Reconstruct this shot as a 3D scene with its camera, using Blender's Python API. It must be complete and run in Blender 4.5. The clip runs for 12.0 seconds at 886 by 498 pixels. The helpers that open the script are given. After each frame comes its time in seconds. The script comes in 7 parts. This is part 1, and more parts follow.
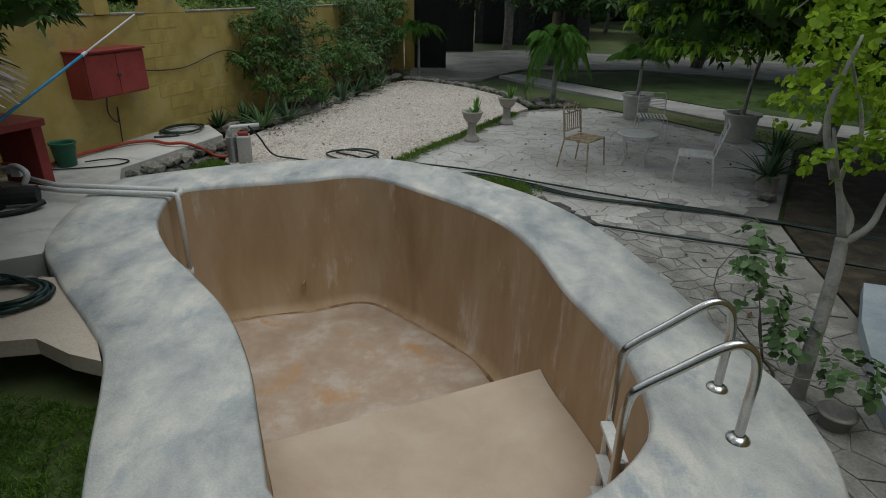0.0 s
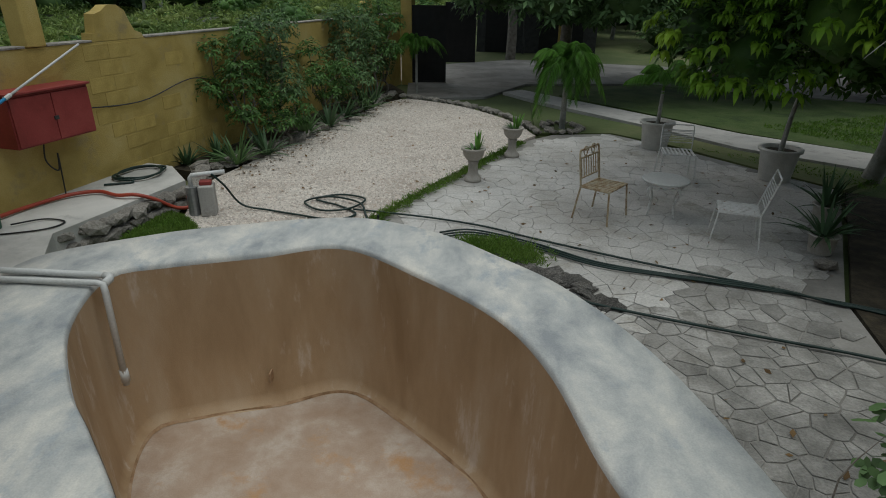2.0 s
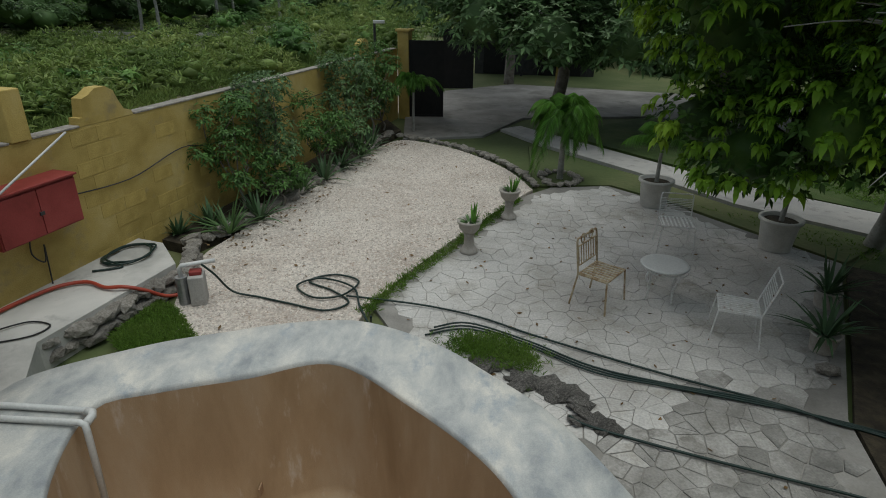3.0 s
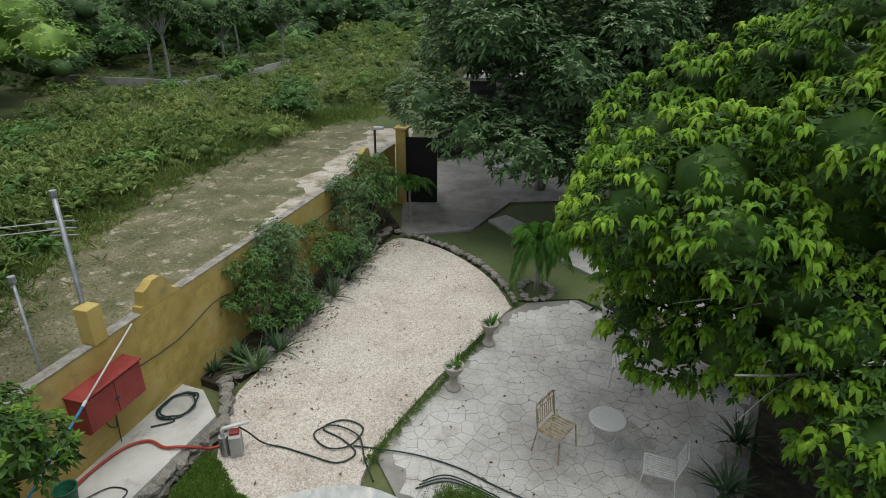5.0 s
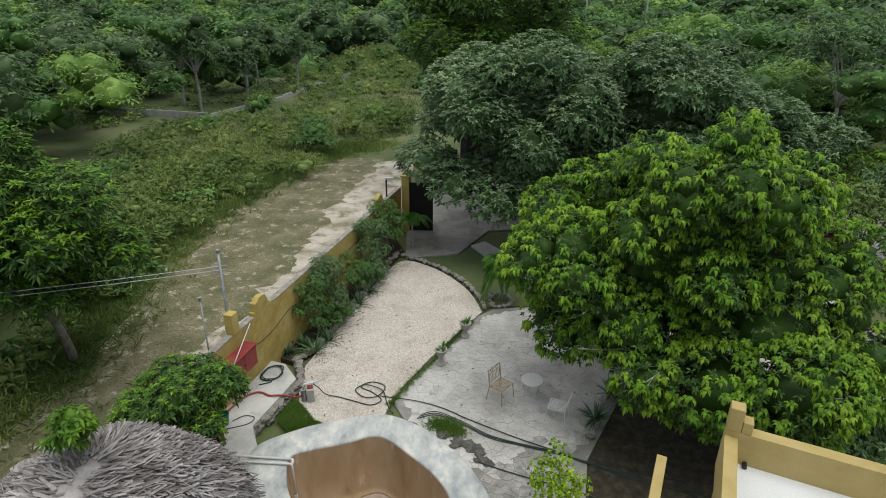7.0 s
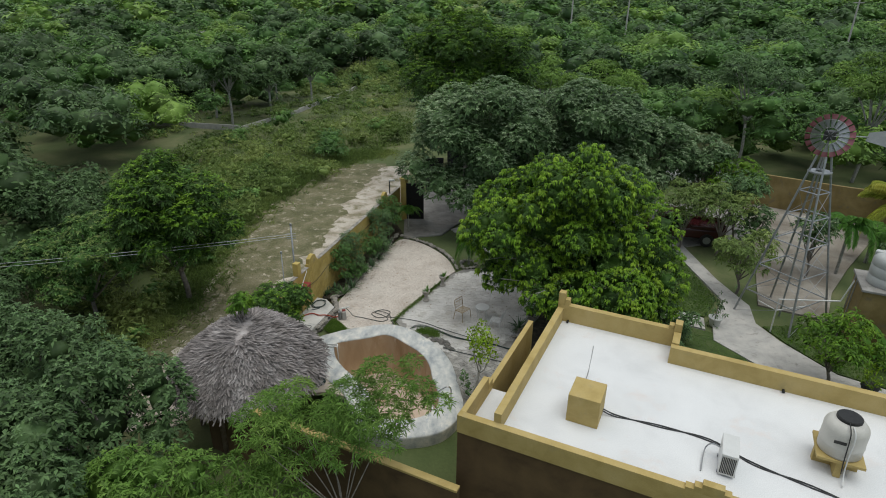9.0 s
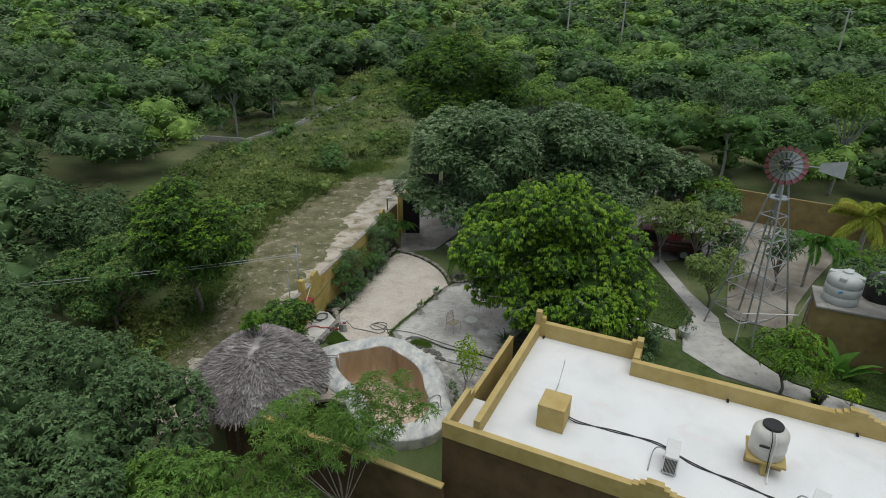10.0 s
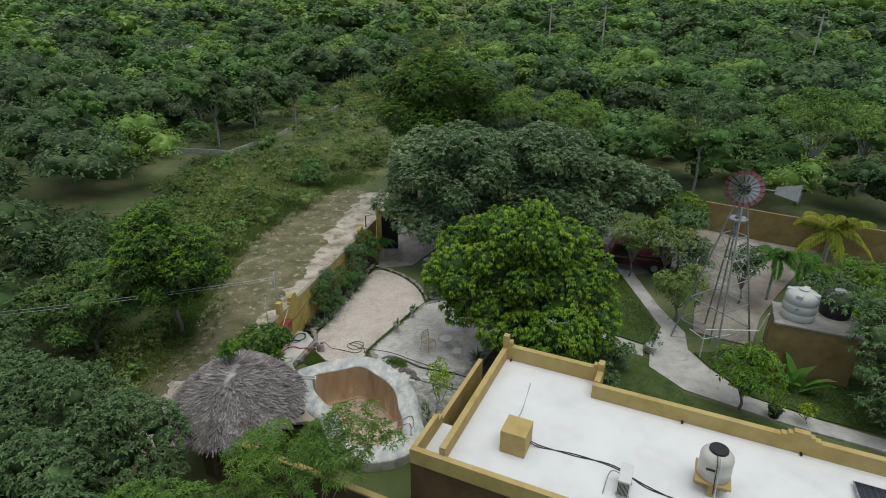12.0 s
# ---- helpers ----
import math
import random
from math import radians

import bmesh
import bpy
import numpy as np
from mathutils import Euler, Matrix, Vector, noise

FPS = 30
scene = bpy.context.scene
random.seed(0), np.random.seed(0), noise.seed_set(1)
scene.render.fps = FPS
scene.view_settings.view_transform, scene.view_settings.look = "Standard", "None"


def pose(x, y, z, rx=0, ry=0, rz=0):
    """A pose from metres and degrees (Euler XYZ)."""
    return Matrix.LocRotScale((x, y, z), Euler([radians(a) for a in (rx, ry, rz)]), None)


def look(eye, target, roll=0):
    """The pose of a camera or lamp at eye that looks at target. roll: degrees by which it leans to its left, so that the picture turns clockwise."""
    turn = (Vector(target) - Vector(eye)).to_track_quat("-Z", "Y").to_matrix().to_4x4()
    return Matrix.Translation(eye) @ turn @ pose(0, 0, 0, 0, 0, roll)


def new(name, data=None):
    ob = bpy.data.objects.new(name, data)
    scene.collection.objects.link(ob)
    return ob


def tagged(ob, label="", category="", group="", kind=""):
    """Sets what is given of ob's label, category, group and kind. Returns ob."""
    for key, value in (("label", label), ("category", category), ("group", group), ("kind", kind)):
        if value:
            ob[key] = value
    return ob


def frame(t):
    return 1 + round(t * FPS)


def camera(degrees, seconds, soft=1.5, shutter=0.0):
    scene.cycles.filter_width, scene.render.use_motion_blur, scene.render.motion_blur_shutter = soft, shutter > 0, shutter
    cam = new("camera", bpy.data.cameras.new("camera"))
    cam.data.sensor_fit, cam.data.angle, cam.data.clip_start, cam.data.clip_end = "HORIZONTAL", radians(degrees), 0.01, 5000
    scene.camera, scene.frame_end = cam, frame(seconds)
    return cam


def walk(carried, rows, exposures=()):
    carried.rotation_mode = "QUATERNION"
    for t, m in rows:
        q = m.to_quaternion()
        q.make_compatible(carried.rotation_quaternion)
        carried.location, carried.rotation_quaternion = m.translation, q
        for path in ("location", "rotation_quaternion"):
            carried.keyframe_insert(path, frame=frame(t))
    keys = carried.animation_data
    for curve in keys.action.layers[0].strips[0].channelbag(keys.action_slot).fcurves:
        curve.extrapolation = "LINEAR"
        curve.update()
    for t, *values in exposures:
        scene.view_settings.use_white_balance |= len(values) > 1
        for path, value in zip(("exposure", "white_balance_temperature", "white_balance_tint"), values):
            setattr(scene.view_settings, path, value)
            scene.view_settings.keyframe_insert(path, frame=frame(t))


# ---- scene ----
cam = camera(74.6, 12.0, 1.0)
METRES, EYE, TILT, LEAN, TURN = 25.0, 2.36, -24.0, -1.0, 0.0
ROWS = [
    (0.0, 0.0, 0.0, 0.0, 0.0, 0.0, -0.0),
    (0.5, 0.0009, 0.0036, 0.0015, -0.01, -0.02, 0.02),
    (1.0, 0.0012, 0.014, 0.0065, 0.01, -0.04, 0.03),
    (1.5, 0.0016, 0.0307, 0.0164, 0.13, -0.01, 0.06),
    (2.0, 0.003, 0.0477, 0.033, 0.23, 0.0, 0.07),
    (2.5, 0.0045, 0.0564, 0.0542, 0.19, 0.01, 0.07),
    (3.0, 0.0054, 0.0531, 0.0764, 0.18, -0.02, 0.13),
    (3.5, 0.007, 0.0416, 0.1009, 0.27, 0.01, 0.18),
    (5.5, 0.016, -0.0587, 0.1941, 0.18, -0.14, 0.29),
    (6.0, 0.0173, -0.1121, 0.2052, 0.17, -0.1, 0.25),
    (6.5, 0.0191, -0.1824, 0.2095, 0.2, -0.1, 0.27),
    (7.0, 0.0253, -0.2635, 0.2071, 0.22, -0.11, 0.29),
    (9.0, 0.0534, -0.628, 0.1668, 0.17, -0.06, 0.34),
    (9.5, 0.061, -0.6883, 0.1748, 0.21, -0.1, 0.35),
    (10.0, 0.069, -0.7145, 0.1999, 0.24, -0.12, 0.35),
    (10.5, 0.0775, -0.7293, 0.222, 0.27, -0.14, 0.39),
    (11.0, 0.0858, -0.7372, 0.2318, 0.13, -0.18, 0.49),
    (11.5, 0.0923, -0.7418, 0.2368, -0.52, -0.19, 0.78),
    (12.0, 0.0953, -0.7444, 0.2396, -0.92, -0.2, 0.95),
]
walk(cam, [(t, pose(0, 0, EYE, TILT, LEAN, TURN) @ pose(METRES * x, METRES * y, METRES * z, 90 + pitch, roll, yaw)) for t, x, y, z, yaw, pitch, roll in ROWS], [(0.0, -0.18, 6300, 4), (3.0, -0.05, 6350, 4), (5.5, 0.53, 6500, 6), (7.0, 0.53, 6500, 6), (9.5, 0.24, 6450, 6), (12.0, 0.24, 6450, 6)])

# ---- light ----
world = bpy.data.worlds.new("overcast_sky")
scene.world = world
world.use_nodes = True
wn, wl = world.node_tree.nodes, world.node_tree.links
wn.clear()
sky = wn.new("ShaderNodeTexSky")
sky.sky_type = "NISHITA"
sky.sun_disc = False
sky.sun_elevation, sky.sun_rotation = radians(55), radians(-40)
sky.air_density, sky.dust_density, sky.ozone_density = 1.0, 4.0, 1.0
veil = wn.new("ShaderNodeMix")
veil.data_type = "RGBA"
veil.inputs[0].default_value = 0.62
veil.inputs[7].default_value = (5.2, 5.7, 6.2, 1)
bg = wn.new("ShaderNodeBackground")
bg.inputs["Strength"].default_value = 0.098
wo = wn.new("ShaderNodeOutputWorld")
wl.new(sky.outputs[0], veil.inputs[6])
wl.new(veil.outputs[2], bg.inputs["Color"])
wl.new(bg.outputs[0], wo.inputs["Surface"])
sun_data = bpy.data.lights.new("sun", "SUN")
sun_data.energy, sun_data.angle, sun_data.color = 1.5, radians(50), (1.0, 0.98, 0.93)
sun = new("sun", sun_data)
sun.matrix_world = look((4, -3, 21), (0, 0, 0))

# ---- helpers of this scene ----
RNG = np.random.default_rng(7)


def thing(name, label, category, at=(0, 0, 0), turn=0.0, group="", kind=""):
    ob = new(name)
    ob.empty_display_size = 0.1
    ob.matrix_world = pose(*at, 0, 0, turn)
    return tagged(ob, label, category, group, kind)


def as_mesh(name, bm, material, smooth=False):
    me = bpy.data.meshes.new(name)
    bm.to_mesh(me)
    bm.free()
    for m in (material if isinstance(material, (list, tuple)) else [material]):
        me.materials.append(m)
    if smooth:
        for p in me.polygons:
            p.use_smooth = True
    return me


def part(name, bm, material, parent=None, label="", smooth=False):
    ob = new(name, as_mesh(name, bm, material, smooth))
    if parent is not None:
        ob.parent = parent
    return tagged(ob, label)


def setting(name, bm, material, label="", category="", smooth=False, kind="structure"):
    return tagged(new(name, as_mesh(name, bm, material, smooth)), label, category, kind=kind)


def raw_mesh(name, verts, faces, material, smooth=False):
    """A mesh from arrays; faces: n x 3 or n x 4 indices."""
    me = bpy.data.meshes.new(name)
    verts, faces = np.asarray(verts, np.float32), np.asarray(faces, np.int32)
    n, k = faces.shape
    me.vertices.add(len(verts))
    me.vertices.foreach_set("co", verts.ravel())
    me.loops.add(n * k)
    me.loops.foreach_set("vertex_index", faces.ravel())
    me.polygons.add(n)
    me.polygons.foreach_set("loop_start", np.arange(0, n * k, k, dtype=np.int32))
    if smooth:
        me.polygons.foreach_set("use_smooth", np.ones(n, bool))
    me.update(calc_edges=True)
    me.materials.append(material)
    return me


def box(bm, x0, x1, y0, y1, z0, z1, bevel=0.0, m=None):
    r = bmesh.ops.create_cube(bm, size=1)
    for v in r["verts"]:
        v.co = Vector(((x0 + x1) / 2 + v.co.x * (x1 - x0), (y0 + y1) / 2 + v.co.y * (y1 - y0), (z0 + z1) / 2 + v.co.z * (z1 - z0)))
    vs = r["verts"]
    if bevel:
        es = list({e for v in vs for e in v.link_edges})
        g = bmesh.ops.bevel(bm, geom=es, offset=bevel, segments=2, affect="EDGES", profile=0.5)
        vs = list({v for f in g["faces"] for v in f.verts} | {v for v in vs if v.is_valid})
    if m is not None:
        bmesh.ops.transform(bm, matrix=m, verts=vs)
    return bm


def boxed(*a, **k):
    return box(bmesh.new(), *a, **k)


def tube(bm, pts, r, n=8, r2=None, caps=True):
    """A round bar along points; r may taper to r2."""
    pts = [Vector(p) for p in pts]
    rings = []
    up = Vector((0, 0, 1))
    side = None
    for i, p in enumerate(pts):
        d = (pts[min(i + 1, len(pts) - 1)] - pts[max(i - 1, 0)]).normalized()
        if side is None:
            side = d.cross(up if abs(d.z) < 0.9 else Vector((1, 0, 0))).normalized()
        side = (side - d * side.dot(d)).normalized()
        o = d.cross(side)
        rr = r if r2 is None else r + (r2 - r) * i / max(1, len(pts) - 1)
        rings.append([bm.verts.new(p + (side * math.cos(a) + o * math.sin(a)) * rr) for a in (2 * math.pi * j / n for j in range(n))])
    for a, b in zip(rings, rings[1:]):
        for j in range(n):
            bm.faces.new((a[j], a[(j + 1) % n], b[(j + 1) % n], b[j]))
    if caps:
        bm.faces.new(rings[0][::-1])
        bm.faces.new(rings[-1])
    return bm


def lathe(bm, profile, n=24, at=(0, 0, 0)):
    """Turns (radius, height) pairs round the z axis."""
    rings = []
    for r, z in profile:
        if r < 1e-4:
            rings.append([bm.verts.new((at[0], at[1], at[2] + z))])
        else:
            rings.append([bm.verts.new((at[0] + r * math.cos(2 * math.pi * j / n), at[1] + r * math.sin(2 * math.pi * j / n), at[2] + z)) for j in range(n)])
    for a, b in zip(rings, rings[1:]):
        for j in range(n):
            k = (j + 1) % n
            if len(a) == 1 and len(b) > 1:
                bm.faces.new((a[0], b[k], b[j]))
            elif len(b) == 1 and len(a) > 1:
                bm.faces.new((a[j], a[k], b[0]))
            elif len(a) > 1:
                bm.faces.new((a[j], a[k], b[k], b[j]))
    return bm


def spline(pts, n=8, closed=False):
    """A smooth line through points."""
    p = [Vector(q) for q in pts]
    out, m = [], len(p)
    for i in range(m if closed else m - 1):
        q = [p[(i + k) % m] if closed else p[min(max(i + k, 0), m - 1)] for k in (-1, 0, 1, 2)]
        for j in range(n):
            t = j / n
            out.append(0.5 * (2 * q[1] + (q[2] - q[0]) * t + (2 * q[0] - 5 * q[1] + 4 * q[2] - q[3]) * t * t + (3 * q[1] - q[0] - 3 * q[2] + q[3]) * t ** 3))
    if not closed:
        out.append(p[-1])
    return out


def slab(poly, z0, z1, bm=None, wob=0.0):
    """A flat slab over a polygon, with sides."""
    bm = bm or bmesh.new()
    top = [bm.verts.new((p[0], p[1], z1 + (wob * noise.noise((p[0], p[1], 3)) if wob else 0))) for p in poly]
    low = [bm.verts.new((p[0], p[1], z0)) for p in poly]
    f = bm.faces.new(top)
    n = len(poly)
    for i in range(n):
        bm.faces.new((low[i], low[(i + 1) % n], top[(i + 1) % n], top[i]))
    bmesh.ops.recalc_face_normals(bm, faces=bm.faces)
    bmesh.ops.triangulate(bm, faces=[f])
    return bm


# ---- materials ----
WEATHERED = 0.8  # paints and stone here are aged and a little dirty


def material(name, colours, scale=6.0, rough=0.8, metal=0.0, bump=0.2, fine=60.0, detail=8.0, island=0.0, obrand=0.0, spots=None, translucent=0.0, where="Object", warp=0.3, spec=0.4, bump_size=0.02, grainy=0.2, stretch=None):
    """Colours: two or three rgb, mixed by large noise; fine noise adds grain and relief. spots: (rgb, scale, amount)."""
    if not translucent:
        colours = [tuple(c * WEATHERED for c in rgb) for rgb in colours]
    m = bpy.data.materials.new(name)
    m.use_nodes = True
    n, l = m.node_tree.nodes, m.node_tree.links
    b = n["Principled BSDF"]
    co = n.new("ShaderNodeTexCoord")
    big = n.new("ShaderNodeTexNoise")
    big.inputs["Scale"].default_value, big.inputs["Detail"].default_value, big.inputs["Roughness"].default_value = scale, detail, 0.62
    big.inputs["Distortion"].default_value = warp
    small = n.new("ShaderNodeTexNoise")
    small.inputs["Scale"].default_value, small.inputs["Detail"].default_value = fine, 4
    mp = n.new("ShaderNodeMapping")
    mp.inputs["Scale"].default_value = stretch or (1, 1, 1)
    l.new(co.outputs[where], mp.inputs["Vector"])
    l.new(mp.outputs[0], big.inputs["Vector"])
    l.new(co.outputs[where], small.inputs["Vector"])
    ramp = n.new("ShaderNodeValToRGB")
    els = ramp.color_ramp.elements
    for i in range(len(colours) - 2):
        els.new(0.5)
    for i, c in enumerate(colours):
        els[i].position = 0.32 + 0.36 * i / max(1, len(colours) - 1)
        els[i].color = (*c, 1)
    l.new(big.outputs["Fac"], ramp.inputs["Fac"])
    col = ramp.outputs["Color"]
    if spots:
        sp = n.new("ShaderNodeTexNoise")
        sp.inputs["Scale"].default_value, sp.inputs["Detail"].default_value, sp.inputs["Roughness"].default_value = spots[1], 6, 0.7
        l.new(mp.outputs[0], sp.inputs["Vector"])
        edge = n.new("ShaderNodeMapRange")
        edge.inputs["From Min"].default_value, edge.inputs["From Max"].default_value = 0.62 - spots[2] * 0.3, 0.72 - spots[2] * 0.2
        l.new(sp.outputs["Fac"], edge.inputs["Value"])
        mx = n.new("ShaderNodeMix")
        mx.data_type = "RGBA"
        mx.inputs[7].default_value = (*spots[0], 1)
        l.new(edge.outputs[0], mx.inputs[0])
        l.new(col, mx.inputs[6])
        col = mx.outputs[2]
    hv = n.new("ShaderNodeHueSaturation")
    grain = n.new("ShaderNodeMapRange")
    grain.inputs["To Min"].default_value, grain.inputs["To Max"].default_value = 1 - grainy, 1 + grainy
    l.new(small.outputs["Fac"], grain.inputs["Value"])
    val = grain.outputs[0]
    for amount, node, sock in ((island, "ShaderNodeNewGeometry", "Random Per Island"), (obrand, "ShaderNodeObjectInfo", "Random")):
        if amount:
            g = n.new(node)
            r = n.new("ShaderNodeMapRange")
            r.inputs["To Min"].default_value, r.inputs["To Max"].default_value = 1 - amount, 1 + amount
            l.new(g.outputs[sock], r.inputs["Value"])
            mul = n.new("ShaderNodeMath")
            mul.operation = "MULTIPLY"
            l.new(val, mul.inputs[0])
            l.new(r.outputs[0], mul.inputs[1])
            val = mul.outputs[0]
    l.new(val, hv.inputs["Value"])
    l.new(col, hv.inputs["Color"])
    l.new(hv.outputs[0], b.inputs["Base Color"])
    b.inputs["Roughness"].default_value, b.inputs["Metallic"].default_value = rough, metal
    b.inputs["Specular IOR Level"].default_value = spec
    if bump:
        bp = n.new("ShaderNodeBump")
        bp.inputs["Strength"].default_value, bp.inputs["Distance"].default_value = bump, bump_size
        add = n.new("ShaderNodeMath")
        add.operation = "ADD"
        l.new(small.outputs["Fac"], add.inputs[0])
        l.new(big.outputs["Fac"], add.inputs[1])
        l.new(add.outputs[0], bp.inputs["Height"])
        l.new(bp.outputs[0], b.inputs["Normal"])
    if translucent:
        tr = n.new("ShaderNodeBsdfTranslucent")
        l.new(hv.outputs[0], tr.inputs["Color"])
        ms = n.new("ShaderNodeMixShader")
        ms.inputs[0].default_value = translucent
        l.new(b.outputs[0], ms.inputs[1])
        l.new(tr.outputs[0], ms.inputs[2])
        l.new(ms.outputs[0], n["Material Output"].inputs["Surface"])
    return m


COPING = material("coping_cement", [(0.33, 0.352, 0.365), (0.56, 0.565, 0.545), (0.8, 0.765, 0.69)], 2.1, 0.7, bump=0.3, fine=90, detail=14, spots=((0.33, 0.36, 0.385), 2.2, 0.24), warp=0.25, grainy=0.22, bump_size=0.012, stretch=(1.3, 0.8, 1))
SIDESLAB = material("pale_slab_cement", [(0.42, 0.41, 0.38), (0.62, 0.6, 0.56), (0.74, 0.71, 0.66)], 1.1, 0.8, bump=0.25, fine=120, detail=12, spots=((0.34, 0.33, 0.31), 2.2, 0.2), warp=0.3, grainy=0.16)
DARKROCK = material("dark_weathered_stone", [(0.07, 0.066, 0.06), (0.17, 0.16, 0.145), (0.34, 0.32, 0.29)], 7, 0.95, fine=40, bump=1.0, obrand=0.25, grainy=0.4)
SHELFPLASTER = material("smooth_shelf_plaster", [(0.54, 0.41, 0.3), (0.6, 0.47, 0.355), (0.66, 0.545, 0.43)], 1.6, 0.6, bump=0.08, fine=90, detail=12, warp=0.3, grainy=0.08)
WORN = material("worn_grass_ground", [(0.1, 0.105, 0.045), (0.165, 0.155, 0.08), (0.25, 0.22, 0.14)], 0.8, 0.95, fine=14, bump=0.9, detail=12, spots=((0.42, 0.37, 0.29), 1.9, 0.24), grainy=0.7)
DRIVE = material("stained_driveway", [(0.19, 0.18, 0.165), (0.29, 0.275, 0.255), (0.4, 0.385, 0.36)], 0.8, 0.85, fine=40, spots=((0.14, 0.135, 0.12), 1.2, 0.25), grainy=0.25)
YARD = material("bare_yard", [(0.17, 0.14, 0.11), (0.27, 0.24, 0.2), (0.42, 0.39, 0.35)], 0.5, 0.95, fine=30, bump=0.5, grainy=0.3)
# patio stone darkened to carry the shade of tree and house
SHADEDPAVING = material("mould_stained_paving", [(0.17, 0.163, 0.15), (0.29, 0.28, 0.258), (0.46, 0.44, 0.41)], 2.6, 0.8, bump=0.8, fine=45, obrand=0.05, grainy=0.4)
# darker copy of the yellow wall colour, with shade painted in, plus stains
SHADEDOCHRE = material("aged_ochre_paint", [(0.2, 0.145, 0.05), (0.28, 0.205, 0.08), (0.34, 0.26, 0.11)], 1.0, 0.9, fine=50, spots=((0.16, 0.13, 0.08), 1.8, 0.2))
RESIDUE = material("pool_edge_residue", [(0.2, 0.11, 0.05), (0.4, 0.25, 0.14), (0.52, 0.37, 0.24)], 5, 0.9, fine=50)
PLASTER = material("pool_plaster", [(0.42, 0.275, 0.15), (0.53, 0.365, 0.215), (0.6, 0.45, 0.3)], 1.9, 0.7, bump=0.12, fine=110, detail=12, warp=0.25, spots=((0.56, 0.46, 0.37), 3.4, 0.18), stretch=(1, 1, 0.28), grainy=0.1)
POOLFLOOR = material("pool_floor_plaster", [(0.44, 0.31, 0.22), (0.52, 0.4, 0.31), (0.66, 0.57, 0.49)], 2.6, 0.55, bump=0.15, fine=80, detail=14, warp=0.2, spots=((0.44, 0.26, 0.13), 1.6, 0.22), grainy=0.2)
PATIO = material("stamped_concrete", [(0.42, 0.4, 0.37), (0.58, 0.56, 0.53), (0.7, 0.675, 0.64)], 0.9, 0.8, bump=0.6, fine=40, obrand=0.03, spots=((0.34, 0.32, 0.285), 1.6, 0.32), grainy=0.4)
# between the two patio tones: half shade in the colour, with dirt spots
HALFSHADEPAVING = material("dirty_paving", [(0.24, 0.23, 0.21), (0.38, 0.365, 0.34), (0.56, 0.54, 0.51)], 1.8, 0.85, bump=0.6, fine=42, obrand=0.04, spots=((0.2, 0.19, 0.17), 2.4, 0.36), grainy=0.4)
JOINT = material("joint_dirt", [(0.17, 0.16, 0.145), (0.3, 0.285, 0.26), (0.42, 0.4, 0.37)], 0.8, 0.95, fine=50)
GRAVEL = material("pink_gravel", [(0.5, 0.43, 0.37), (0.62, 0.55, 0.485), (0.7, 0.64, 0.57)], 0.9, 0.95, bump=1.0, fine=32, spots=((0.3, 0.23, 0.18), 13, 0.22), grainy=0.8)
CONCRETE = material("grey_concrete", [(0.38, 0.37, 0.35), (0.5, 0.48, 0.45), (0.58, 0.55, 0.51)], 1.5, 0.85, fine=50, spots=((0.25, 0.24, 0.22), 2.4, 0.2))
YELLOW = material("yellow_wall_paint", [(0.42, 0.305, 0.08), (0.56, 0.415, 0.125), (0.64, 0.5, 0.2)], 1.4, 0.85, fine=70, bump=0.35, obrand=0.06, spots=((0.33, 0.26, 0.12), 2.0, 0.2))
OCHRE = material("ochre_roof_paint", [(0.41, 0.3, 0.1), (0.5, 0.375, 0.14), (0.55, 0.42, 0.18)], 1.5, 0.8, fine=60, spots=((0.36, 0.28, 0.12), 2.5, 0.15))
ROOFWHITE = material("white_roof_coating", [(0.72, 0.72, 0.72), (0.8, 0.8, 0.8), (0.84, 0.84, 0.84)], 0.7, 0.6, fine=40, bump=0.1, spots=((0.62, 0.58, 0.56), 0.9, 0.15))
RED = material("red_paint", [(0.25, 0.035, 0.03), (0.33, 0.05, 0.045), (0.38, 0.07, 0.06)], 2.5, 0.55, fine=60, bump=0.08)
BLACK = material("black_metal", [(0.012, 0.012, 0.013), (0.022, 0.021, 0.021)], 4, 0.5, metal=0.3, fine=60, bump=0.05)
WHITEMETAL = material("worn_white_metal", [(0.6, 0.58, 0.54), (0.82, 0.81, 0.79), (0.88, 0.88, 0.87)], 14, 0.5, fine=60, bump=0.1, spots=((0.25, 0.13, 0.07), 18, 0.12))
RUSTMETAL = material("rusty_cream_metal", [(0.3, 0.19, 0.09), (0.5, 0.4, 0.25), (0.6, 0.54, 0.42)], 12, 0.6, fine=60, bump=0.15, spots=((0.22, 0.11, 0.05), 14, 0.3))
STEEL = material("polished_steel", [(0.55, 0.54, 0.52), (0.68, 0.67, 0.65)], 9, 0.22, metal=1.0, fine=80, bump=0.03)
GALV = material("galvanised_steel", [(0.34, 0.35, 0.36), (0.5, 0.51, 0.52)], 9, 0.45, metal=0.7, fine=60, bump=0.05)
PVC = material("white_pvc", [(0.66, 0.66, 0.64), (0.74, 0.74, 0.72)], 4, 0.4, fine=50, bump=0.03)
STONE = material("limestone", [(0.2, 0.18, 0.15), (0.36, 0.33, 0.29), (0.48, 0.45, 0.4)], 5, 0.95, fine=40, bump=0.8, obrand=0.2)
TERRACOTTA = material("cast_stone", [(0.4, 0.36, 0.31), (0.5, 0.46, 0.41), (0.55, 0.52, 0.47)], 5, 0.85, fine=50, bump=0.2)
